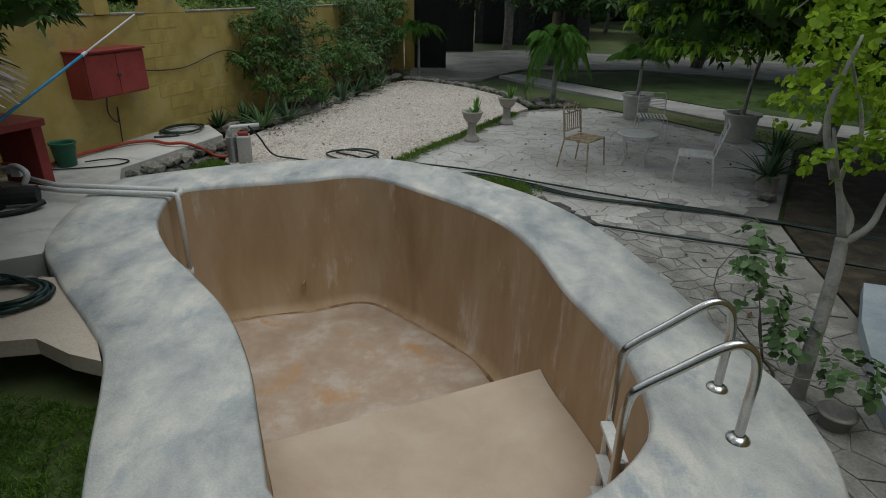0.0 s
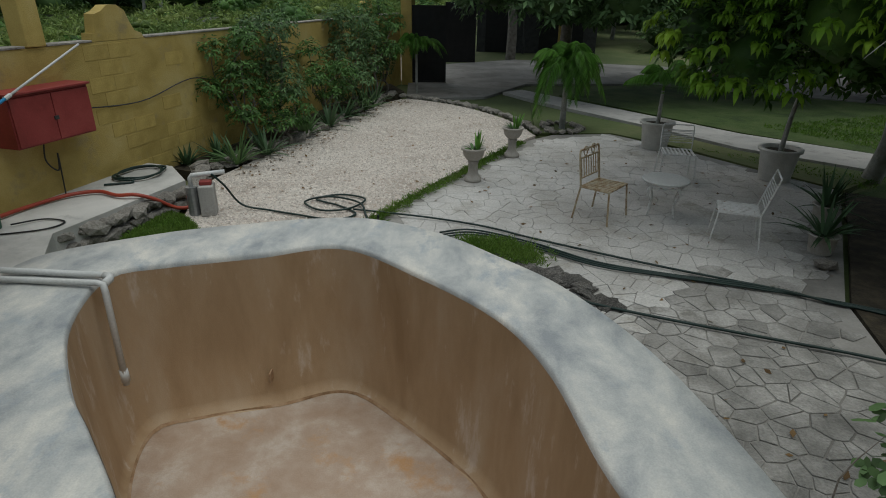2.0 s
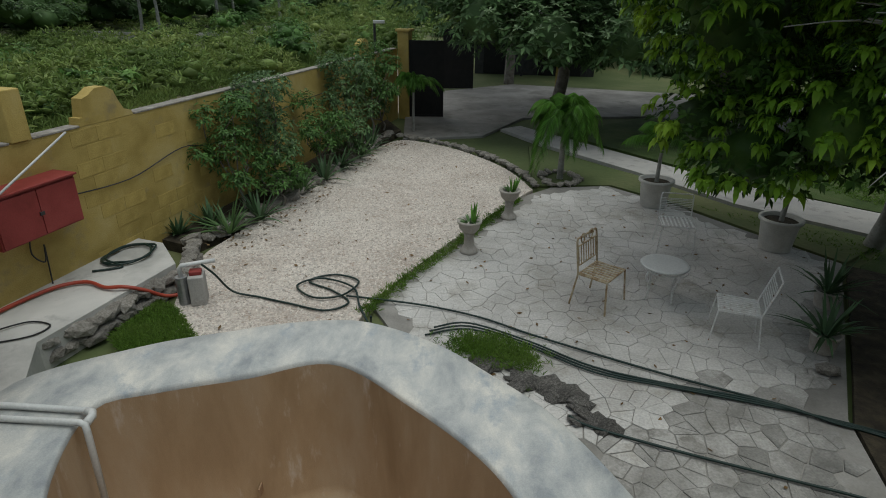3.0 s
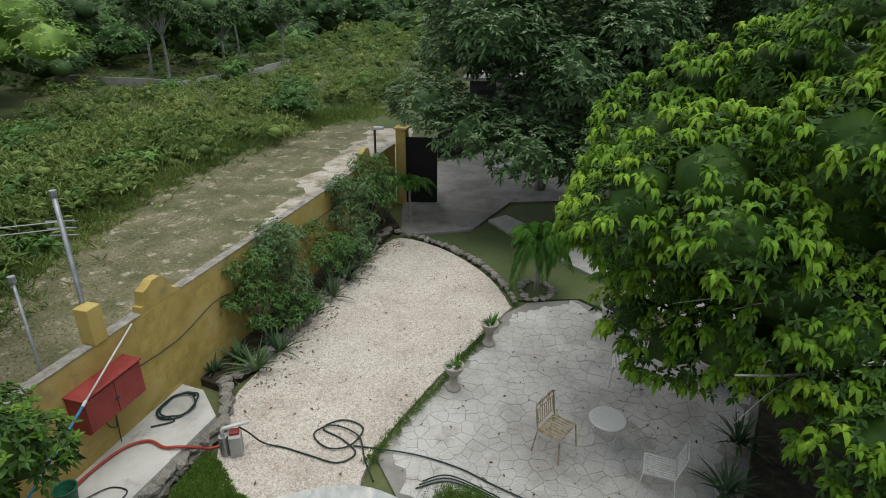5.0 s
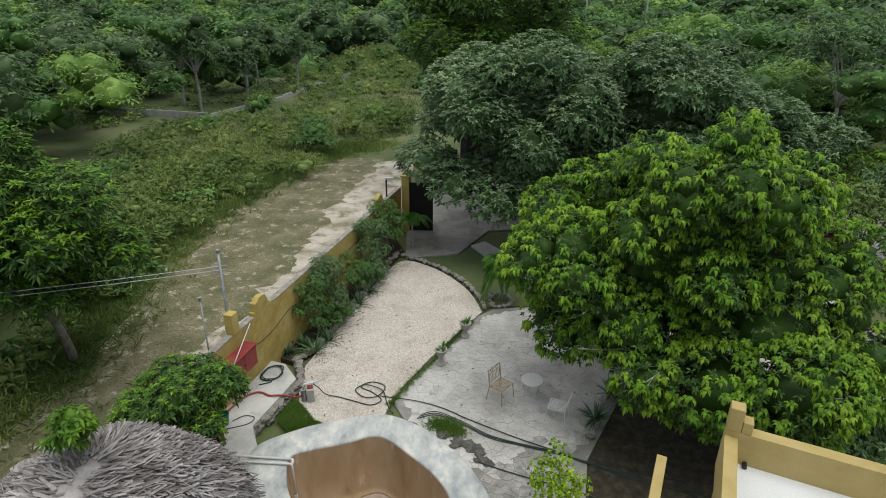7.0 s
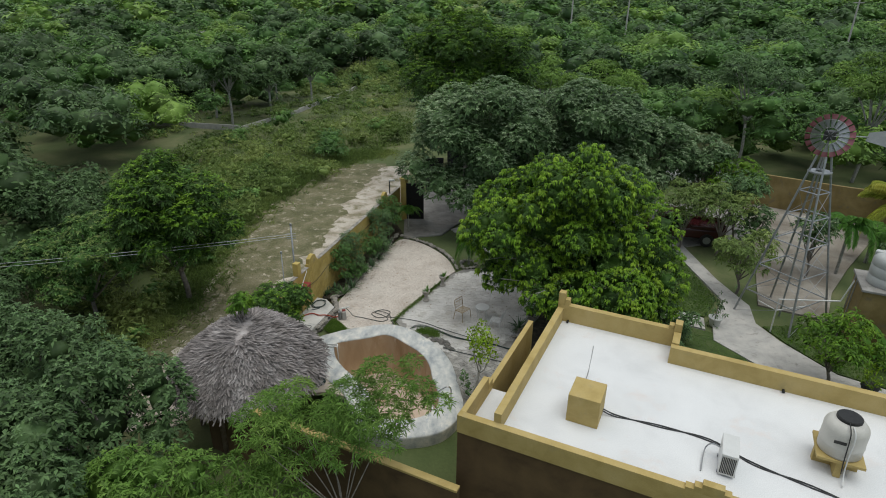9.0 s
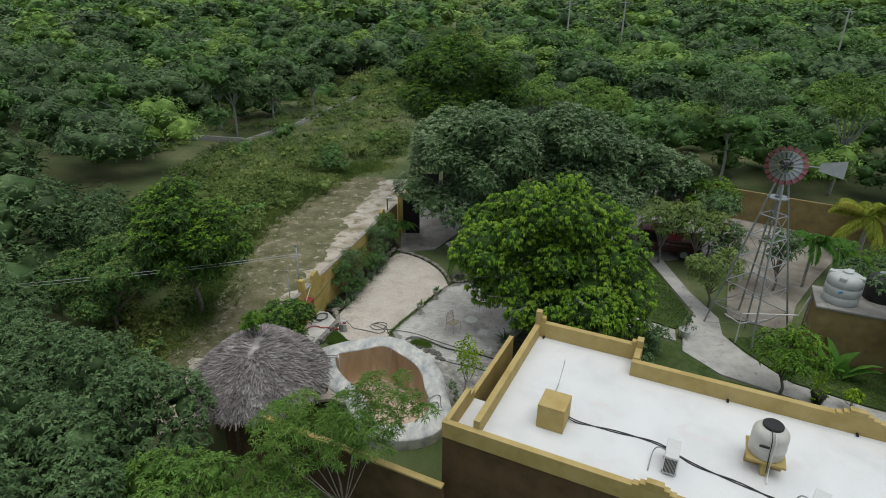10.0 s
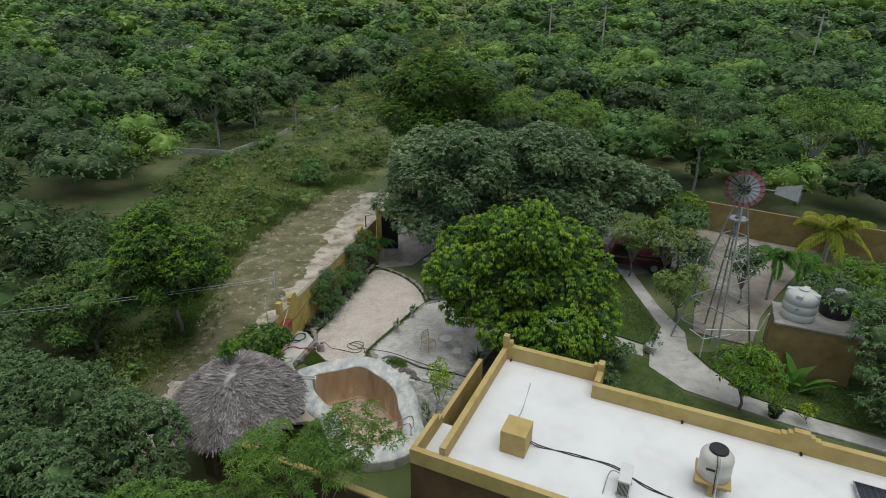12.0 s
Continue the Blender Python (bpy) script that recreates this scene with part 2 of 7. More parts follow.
POTGREY = material("pale_pot", [(0.52, 0.5, 0.46), (0.64, 0.62, 0.57), (0.72, 0.7, 0.66)], 3, 0.7, fine=50, bump=0.1)
# soil, kept extra dark because the bed under the tree paints shade with it
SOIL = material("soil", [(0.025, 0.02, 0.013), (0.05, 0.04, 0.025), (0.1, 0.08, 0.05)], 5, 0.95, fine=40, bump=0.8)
HOSE = material("green_hose", [(0.007, 0.022, 0.019), (0.013, 0.037, 0.03)], 6, 0.4, fine=50, bump=0.03)
REDHOSE = material("red_hose", [(0.36, 0.05, 0.03), (0.48, 0.08, 0.04)], 6, 0.45, fine=50, bump=0.05)
BUCKET = material("green_plastic", [(0.02, 0.13, 0.07), (0.035, 0.18, 0.1)], 5, 0.5, fine=50, bump=0.05)
BLUE = material("blue_plastic", [(0.03, 0.25, 0.5), (0.05, 0.32, 0.6)], 5, 0.4, fine=50, bump=0.02)
THATCH = material("palm_thatch", [(0.16, 0.14, 0.13), (0.28, 0.25, 0.24), (0.4, 0.37, 0.36)], 2.0, 0.9, fine=30, bump=0.3, island=0.45)
BARK = material("grey_bark", [(0.14, 0.12, 0.1), (0.25, 0.22, 0.19), (0.34, 0.31, 0.28)], 6, 0.9, fine=40, bump=0.6)
PALEBARK = material("pale_bark", [(0.24, 0.23, 0.2), (0.38, 0.37, 0.34), (0.48, 0.47, 0.44)], 6, 0.9, fine=40, bump=0.4)


def leaf_material(name, dark, mid, light, island=0.35, scale=0.5, translucent=0.42, rough=0.5):
    return material(name, [dark, mid, light], scale, rough, fine=25, bump=0.0, island=island, translucent=translucent, spec=0.2)


LEAF = leaf_material("fresh_green_leaf", (0.05, 0.12, 0.012), (0.1, 0.2, 0.018), (0.2, 0.33, 0.03), 0.5, 1.2, translucent=0.28)
LEAFOLD = leaf_material("dark_mature_leaf", (0.03, 0.07, 0.013), (0.055, 0.115, 0.02), (0.095, 0.17, 0.032), 0.5, 1.5, translucent=0.18)
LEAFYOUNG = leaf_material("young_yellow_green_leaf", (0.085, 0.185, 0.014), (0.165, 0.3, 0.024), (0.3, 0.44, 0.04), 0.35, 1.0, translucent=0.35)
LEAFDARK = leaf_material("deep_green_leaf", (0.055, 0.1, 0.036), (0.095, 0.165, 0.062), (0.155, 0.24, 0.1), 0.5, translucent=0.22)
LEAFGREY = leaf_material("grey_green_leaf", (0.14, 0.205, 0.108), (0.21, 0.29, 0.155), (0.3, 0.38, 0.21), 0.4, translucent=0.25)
LEAFLIME = leaf_material("lime_leaf", (0.14, 0.25, 0.02), (0.26, 0.4, 0.03), (0.45, 0.54, 0.05), 0.5)
LEAFFINE = leaf_material("feathery_leaf", (0.1, 0.2, 0.04), (0.16, 0.28, 0.055), (0.24, 0.36, 0.08))
LEAFWOOD = leaf_material("forest_leaf", (0.045, 0.1, 0.026), (0.085, 0.17, 0.042), (0.15, 0.26, 0.065), 0.5, scale=0.16, translucent=0.24)
LEAFWOODDARK = leaf_material("dark_forest_leaf", (0.04, 0.078, 0.028), (0.075, 0.13, 0.046), (0.13, 0.205, 0.08), 0.5, scale=0.16, translucent=0.24)
LEAFWOODLIGHT = leaf_material("light_forest_leaf", (0.1, 0.175, 0.035), (0.165, 0.275, 0.055), (0.26, 0.38, 0.085), 0.45, scale=0.16, translucent=0.28)
LEAFSCRUB = leaf_material("scrub_leaf", (0.085, 0.14, 0.035), (0.17, 0.24, 0.065), (0.33, 0.38, 0.12), scale=0.2, translucent=0.28)
PALMLEAF = leaf_material("palm_leaf", (0.06, 0.16, 0.025), (0.11, 0.24, 0.04), (0.19, 0.33, 0.07), 0.4, translucent=0.25)
YELLOWPALM = leaf_material("yellowing_palm_leaf", (0.24, 0.3, 0.04), (0.36, 0.4, 0.06), (0.5, 0.46, 0.1))
ALOE = leaf_material("aloe_leaf", (0.05, 0.09, 0.04), (0.08, 0.14, 0.065), (0.12, 0.18, 0.09), translucent=0.05)
GRASS = leaf_material("lawn_grass", (0.065, 0.13, 0.02), (0.11, 0.2, 0.03), (0.17, 0.26, 0.055), scale=0.8)
DRYGRASS = leaf_material("dry_grass", (0.12, 0.135, 0.05), (0.18, 0.185, 0.08), (0.26, 0.24, 0.125), scale=0.6)
LAWN = material("lawn_ground", [(0.035, 0.06, 0.014), (0.065, 0.105, 0.024), (0.1, 0.125, 0.045)], 1.5, 0.95, fine=60, bump=0.6)
TRACK = material("limestone_track", [(0.34, 0.29, 0.22), (0.52, 0.46, 0.385), (0.66, 0.6, 0.52)], 0.7, 0.95, fine=24, bump=0.8, spots=((0.17, 0.155, 0.085), 1.1, 0.42), grainy=0.4)
GROUND = material("wild_ground", [(0.07, 0.1, 0.03), (0.11, 0.14, 0.05), (0.19, 0.19, 0.09)], 0.25, 0.95, fine=12, bump=0.5)
# ochre walls on their unlit side: the shade is put into this brown
SHADEDBROWN = material("brown_wall_paint", [(0.07, 0.042, 0.018), (0.11, 0.068, 0.03), (0.14, 0.09, 0.04)], 1.2, 0.9, fine=50, bump=0.3)
DARKSTEEL = material("dark_grey_metal", [(0.04, 0.04, 0.04), (0.08, 0.08, 0.08)], 5, 0.6, metal=0.4, fine=50, bump=0.1)
WOOD = material("weathered_wood", [(0.1, 0.07, 0.045), (0.18, 0.13, 0.09), (0.25, 0.2, 0.15)], 6, 0.9, fine=50, bump=0.4)
RUBBER = material("black_rubber", [(0.012, 0.012, 0.012), (0.025, 0.025, 0.025)], 6, 0.6, fine=50, bump=0.05)
PINKSLAB = material("pinkish_plaster_slab", [(0.5, 0.42, 0.34), (0.58, 0.49, 0.4), (0.62, 0.54, 0.46)], 1.6, 0.85, fine=50)
BLUESLAB = material("blue_grey_cement", [(0.24, 0.3, 0.36), (0.36, 0.42, 0.47), (0.46, 0.5, 0.52)], 1.8, 0.8, fine=50)
COAT = material("tank_plastic", [(0.5, 0.51, 0.5), (0.58, 0.59, 0.57)], 2, 0.45, fine=40, bump=0.03)
BEIGETANK = material("beige_tank_plastic", [(0.55, 0.53, 0.48), (0.64, 0.62, 0.57)], 2, 0.45, fine=40, bump=0.03)


# ---- ground, paving, pool ----
INNER = [(-0.67, 1.82), (-0.83, 2.16), (-1.09, 2.81), (-1.43, 3.42), (-1.87, 3.96), (-2.22, 4.37), (-2.63, 5.07), (-2.76, 5.85), (-2.35, 6.08), (-1.63, 6.3), (-0.88, 6.54), (-0.11, 5.93), (0.5, 5.26), (0.79, 4.59), (0.93, 3.78), (1.06, 3.31), (1.14, 2.92), (1.12, 2.45), (1.01, 2.2), (0.7, 1.9), (0.25, 1.72), (-0.3, 1.7)]
OUTER = [(-1.5, 1.81), (-1.93, 2.79), (-2.25, 3.21), (-2.82, 3.83), (-3.32, 4.5), (-3.6, 5.5), (-3.6, 6.2), (-2.76, 6.76), (-2.04, 7.03), (-1.41, 7.24), (-0.7, 7.28), (0.05, 6.9), (0.58, 6.4), (1.08, 5.82), (1.5, 4.95), (1.68, 4.3), (1.8, 3.6), (1.9, 2.9), (1.95, 2.5), (1.83, 1.9), (1.3, 1.2), (0.5, 0.9), (-0.5, 0.9), (-1.15, 1.2)]
ZC, DEEP, SHELF = 0.38, -1.25, -0.5
CX, CY = -0.5, 3.9


def radial(poly, n=160):
    """A closed outline resampled at even angles round the pool's middle."""
    p = spline([(x, y, 0) for x, y in poly], 10, True)
    a = np.array([math.atan2(q.y - CY, q.x - CX) for q in p])
    r = np.array([math.hypot(q.y - CY, q.x - CX) for q in p])
    o = np.argsort(a)
    a, r = a[o], r[o]
    t = np.linspace(-math.pi, math.pi, n, endpoint=False)
    return t, np.interp(t, a, r, period=2 * math.pi)


ANG, R_IN = radial(INNER)
_, R_OUT = radial(OUTER)


def ring_surface(rings):
    """Quads between closed rings, each given as (radii, heights) at the angles ANG."""
    bm = bmesh.new()
    vs = []
    for r, z in rings:
        r, z = np.broadcast_to(r, ANG.shape), np.broadcast_to(z, ANG.shape)
        vs.append([bm.verts.new((CX + rr * math.cos(a), CY + rr * math.sin(a), zz)) for a, rr, zz in zip(ANG, r, z)])
    for a, b in zip(vs, vs[1:]):
        for j in range(len(a)):
            k = (j + 1) % len(a)
            bm.faces.new((a[j], b[j], b[k], a[k]))
    return bm


wob = np.array([0.02 * noise.noise((3 * math.cos(a), 3 * math.sin(a), 1)) for a in ANG])
mid = (R_IN + R_OUT) / 2
bm = ring_surface([(R_IN, ZC - 0.05), (R_IN + 0.006, ZC - 0.02), (R_IN + 0.03, ZC + wob * 0.5), (R_IN * 0.67 + R_OUT * 0.33, ZC + 0.008 + wob), (R_IN * 0.33 + R_OUT * 0.67, ZC + 0.01 - wob), (R_OUT - 0.03, ZC + wob * 0.5), (R_OUT - 0.005, ZC - 0.025), (R_OUT, ZC - 0.07), (R_OUT - 0.02, -0.2)])
pool = thing("swimming_pool", "empty kidney-shaped pool with tan plaster walls and pale cement coping", "pool")
part("coping", bm, COPING, pool, "blotchy grey and cream cement coping", True)
lip = 0.035 + 0.02 * np.sin(ANG * 7)
bm = ring_surface([(R_IN - 0.18, DEEP + 0.0), (R_IN - 0.1, DEEP + 0.03), (R_IN - 0.06, DEEP + 0.12), (R_IN - 0.03, -0.5), (R_IN - 0.005, ZC - 0.2), (R_IN - 0.004, ZC - 0.045)])
part("pool_wall", bm, PLASTER, pool, "streaked tan plaster pool wall", True)
bm = ring_surface([(0.02, DEEP), (R_IN * 0.5, DEEP), (R_IN - 0.17, DEEP + 0.003)])
part("pool_floor", bm, POOLFLOOR, pool, "pale stained plaster pool floor", True)
part("residue_line", ring_surface([(R_IN - 0.175 + 0.02 * np.sin(ANG * 11) * np.sin(ANG * 5), DEEP + 0.007), (R_IN - 0.145, DEEP + 0.022)]), RESIDUE, pool, "rusty dirt line at the foot of the wall")
part("crack", boxed(-1.615, -1.6, 6.16, 6.26, -0.97, -0.86), RESIDUE, pool, "short dark vertical crack")
# the raised shallow shelf at the house end
edge_y = lambda x: 3.13 + (x + 1.14) * 0.443
poly = [(CX + (r - 0.035) * math.cos(a), CY + (r - 0.035) * math.sin(a)) for a, r in zip(ANG, R_IN)]
shelf = [p for p in poly if p[1] < edge_y(p[0])]
part("shelf", slab(shelf, DEEP - 0.02, SHELF), SHELFPLASTER, pool, "raised smooth plaster shelf")

# one sheet of ground from the pool's rim to the horizon
steps = [0.0, 0.5, 1.2, 2, 3, 4.5, 6.5, 9, 12, 16, 21, 28, 38, 52, 75, 110, 170, 280, 500, 900, 1800]


def land(x, y):
    d = max(0.0, math.hypot(x, y - 5) - 22)
    return -0.06 + min(1.0, d / 30) * (0.5 * noise.noise((x * 0.03, y * 0.03, 5)) + 0.3)


bm = bmesh.new()
vs = []
for s in steps:
    row = []
    for a, r0 in zip(ANG, mid):
        rr = r0 + s
        x, y = CX + rr * math.cos(a), CY + rr * math.sin(a)
        row.append(bm.verts.new((x, y, land(x, y))))
    vs.append(row)
for a, b in zip(vs, vs[1:]):
    for j in range(len(a)):
        k = (j + 1) % len(a)
        bm.faces.new((a[j], b[j], b[k], a[k]))
setting("ground", bm, GROUND, "wild ground of dry grass and leaf litter", "ground", True)

# paved places
patio_outline = [(-0.73, 8.29), (0.54, 10.68), (1.75, 12.6), (2.3, 13.1), (3.47, 13.25), (4.42, 12.13), (5.18, 10.9), (5.98, 9.68), (4.9, 7.9), (3.9, 6.26), (3.65, 5.3), (3.3, 3.6), (3.1, 2.0), (1.9, 1.6), (1.5, 4.6), (0.9, 5.9), (0.0, 6.8)]
setting("patio", slab(patio_outline, -0.2, -0.009), JOINT, "pale crazy-paved stamped concrete patio", "patio")
gravel_outline = [(-2.7, 7.35), (-3.1, 8.14), (-3.3, 9.4), (-3.1, 10.3), (-2.6, 12.0), (-2.0, 14.2), (-1.4, 16.0), (-0.9, 16.7), (0.0, 16.25), (0.8, 15.4), (1.5, 14.2), (1.85, 12.9), (1.75, 12.6), (0.54, 10.68), (-0.73, 8.25), (-0.9, 7.1), (-1.6, 7.0)]
setting("gravel_bed", slab([p[:2] for p in spline([(x, y, 0) for x, y in gravel_outline], 3, True)], -0.2, 0.045), GRAVEL, "pale pink crushed limestone gravel bed", "gravel")
walk_outline = [(1.75, 18.3), (2.35, 18.75), (2.73, 18.2), (6.2, 13.35), (8.01, 11.75), (12.3, 8.6), (12.0, 7.7), (7.26, 10.65), (5.6, 12.15), (4.34, 14.2), (2.65, 16.6)]
setting("garden_path", slab(walk_outline, -0.2, 0.02), CONCRETE, "narrow grey concrete garden path", "path")
drive_outline = [(-0.9, 17.0), (-1.2, 24.0), (3.0, 27.0), (13.0, 24.0), (20.0, 22.5), (20.2, 18.0), (14.5, 16.2), (13.0, 16.8), (6.5, 20.5), (2.6, 20.0), (1.2, 17.5)]
setting("driveway", slab(drive_outline, -0.2, 0.006), DRIVE, "worn grey concrete driveway inside the gate", "driveway")
path_outline = [(13.47, 16.95), (14.3, 16.5), (14.4, 12.2), (14.75, 9.66), (14.3, 8.2), (14.6, 6.84), (15.53, 4.66), (17.52, 3.26), (19.5, 2.1), (24, -0.6), (23.4, -1.6), (18.64, 1.7), (16.9, 2.6), (15.6, 3.4), (12.92, 5.25), (12.0, 6.9), (12.5, 8.2), (13.76, 10.2)]
setting("winding_path", slab(path_outline, -0.2, 0.028), CONCRETE, "winding pale concrete path across the garden", "path")
yard_outline = [(15.2, 9.8), (19.9, 20.0), (20.6, 22.9), (23.7, 23.6), (28.0, 20.0), (21.5, 13.5), (19.2, 11.0), (17.5, 8.5)]
setting("paved_yard", slab(yard_outline, -0.2, 0.012), YARD, "bare stained yard by the far wall", "yard")
for name, poly in (("lawn_5", [(1.95, 13.2), (2.3, 16.5), (4.25, 14.1), (5.5, 12.05), (7.2, 10.55), (6.05, 9.7), (5.25, 10.95), (4.5, 12.2), (3.55, 13.3)]), ("lawn_1", [(6.35, 13.5), (3.3, 18.0), (6.5, 20.3), (12.9, 16.7), (13.6, 15.9), (13.55, 10.3), (12.4, 8.75), (8.1, 11.85)]), ("lawn_2", [(7.4, 10.4), (12.3, 7.4), (12.8, 5.1), (17, 2.2), (14, 0.6), (8.8, 3.2), (5.6, 5.2), (5.2, 7.9), (6.2, 9.6)]), ("lawn_3", [(14.5, 8.0), (17.2, 8.2), (23.0, 4.5), (22.5, 1.0), (17.6, 3.4), (15.6, 4.8), (14.8, 6.8)]), ("soil_bed", [(3.92, 6.2), (4.95, 7.85), (6.0, 9.6), (7.4, 8.6), (8.5, 5), (7, 2.5), (4.7, 1.8), (3.12, 2.1), (3.32, 3.6), (3.67, 5.3)]), ("lawn_4", [(-2.2, 2.6), (-1.6, 1.2), (-1.4, -0.5), (-5, 1.0), (-4.4, 3.4)])):
    # added dark sheet: the tree's deep shade on the grass, put in as colour
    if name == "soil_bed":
        setting(name, slab(poly, -0.2, 0.001), SOIL, "dark slab painted as the shaded ground under the broadleaf tree", "soil")
        continue
    setting(name, slab(poly, -0.2, -0.002), GROUND if name == "lawn_5" else LAWN, "worn grass and bare soil" if name == "lawn_5" else "short green garden lawn", "lawn")
track_outline = [(-11.5, 3.0), (-9.6, 7.49), (-9.6, 12.0), (-10.1, 19.9), (-8.6, 26.0), (-6.6, 31.2), (-4.2, 33.6), (-2.0, 34.5), (-1.2, 33.6), (-1.3, 26), (-1.2, 21.0), (-2.3, 16.4), (-4.12, 10.0), (-4.95, 7.0), (-5.7, 4.3), (-7.6, 1.5)]
setting("dirt_track", slab([p[:2] for p in spline([(x, y, 0) for x, y in track_outline], 4, True)], -0.2, -0.017), TRACK, "pale limestone dirt track with worn grass", "track")
grass_strip = [(-11.3, 3.3), (-9.7, 7.5), (-9.7, 12.0), (-10.2, 19.9), (-8.7, 26.0), (-6.7, 31.2), (-4.4, 33.6), (-3.2, 33.2), (-3.6, 30), (-4.3, 25), (-4.7, 20), (-5.3, 16), (-6.15, 12), (-6.9, 9), (-8.4, 6), (-10.5, 3.7)]
ragged = [(p.x + 0.9 * noise.noise((p.x * 0.6, p.y * 0.6, 4)) + 0.5 * noise.noise((p.x * 2.3, p.y * 2.3, 6)), p.y + 0.5 * noise.noise((p.x * 2, p.y * 2, 9))) for p in spline([(x, y, 0) for x, y in grass_strip], 16, True)]
setting("worn_verge", slab(ragged, -0.2, -0.009), WORN, "worn grass strip of the dirt track", "track")
pad = [(-3.3, 8.75), (-3.75, 9.4), (-4.3, 9.6), (-5.2, 6.0), (-5.0, 4.6), (-4.0, 4.0), (-3.3, 4.4), (-3.6, 5.4), (-3.62, 6.3), (-3.9, 6.9)]
setting("side_slab", slab(pad, -0.2, 0.3), SIDESLAB, "raised pale concrete slab beside the wall", "slab")

# ---- boundary walls ----
WA, WB = Vector((-5.55, 4.6, 0)), Vector((-1.25, 20.0, 0))
WD = (WB - WA).normalized()
WANG = math.degrees(math.atan2(WD.y, WD.x))
WLEN = (WB - WA).length
wall = new("wall_west", as_mesh("wall_west", boxed(0, WLEN, 0, 0.16, -0.1, 1.97), YELLOW))
wall.matrix_world = pose(WA.x, WA.y, 0, 0, 0, WANG)
tagged(wall, "yellow painted concrete block boundary wall", "wall", kind="structure")

# ---- house ----
DECK = 3.3
house = thing("house", "flat-roofed ochre house with white roof and stepped parapets", "house", (1.59, -1.8, 0), -25.5)
# walls under the ochre parapets are coloured darker to carry their shade
part("wall", boxed(0.95, 17, 0.02, 4.7, -0.1, DECK - 0.25), SHADEDBROWN, house)
part("wall", boxed(0.0, 0.95, 0.02, 0.16, -0.1, DECK - 0.25), SHADEDBROWN, house)
part("wall", boxed(0.9, 4.35, 4.7, 5.6, -0.1, DECK - 0.25), OCHRE, house)
bm = slab([(0.95, 0.05), (17, 0.05), (17, 4.75), (4.25, 4.75), (4.25, 5.65), (0.95, 5.65)], DECK - 0.2, DECK)
part("roof_deck", bm, ROOFWHITE, house, "white waterproofed flat roof")
part("parapet", boxed(0.85, 4.4, 5.6, 5.8, DECK - 0.3, 3.85), OCHRE, house)
part("parapet", boxed(4.2, 17, 4.7, 4.9, DECK - 0.3, 3.8), OCHRE, house)
part("parapet", boxed(0.85, 1.03, 0.15, 5.6, DECK - 0.3, 3.75), OCHRE, house)
part("parapet", boxed(0, 17, -0.02, 0.16, DECK - 0.3, 3.5), OCHRE, house)
part("side_wall", boxed(0.0, 0.15, 0.16, 5.5, -0.1, 3.1), OCHRE, house)
part("chimney_box", boxed(2.28, 3.02, 1.17, 1.95, DECK, DECK + 0.75, 0.01), OCHRE, house)
# the yellow wall's shaded face is painted dark below its cap
near_wall = tagged(new("wall_south", as_mesh("wall_south", boxed(0, 8, 0, 0.16, -0.1, 1.93), SHADEDBROWN)), "yellow boundary wall behind the pool", "wall", kind="structure")
near_wall.matrix_world = pose(-5.6, 0.85, 0, 0, 0, -26)
part("cap", boxed(0, 8, -0.02, 0.18, 1.931, 2.0, 0.01), OCHRE, near_wall, "yellow painted wall cap")

# ---- plants ----
def unit(v):
    return v / np.maximum(np.linalg.norm(v, axis=-1, keepdims=True), 1e-9)


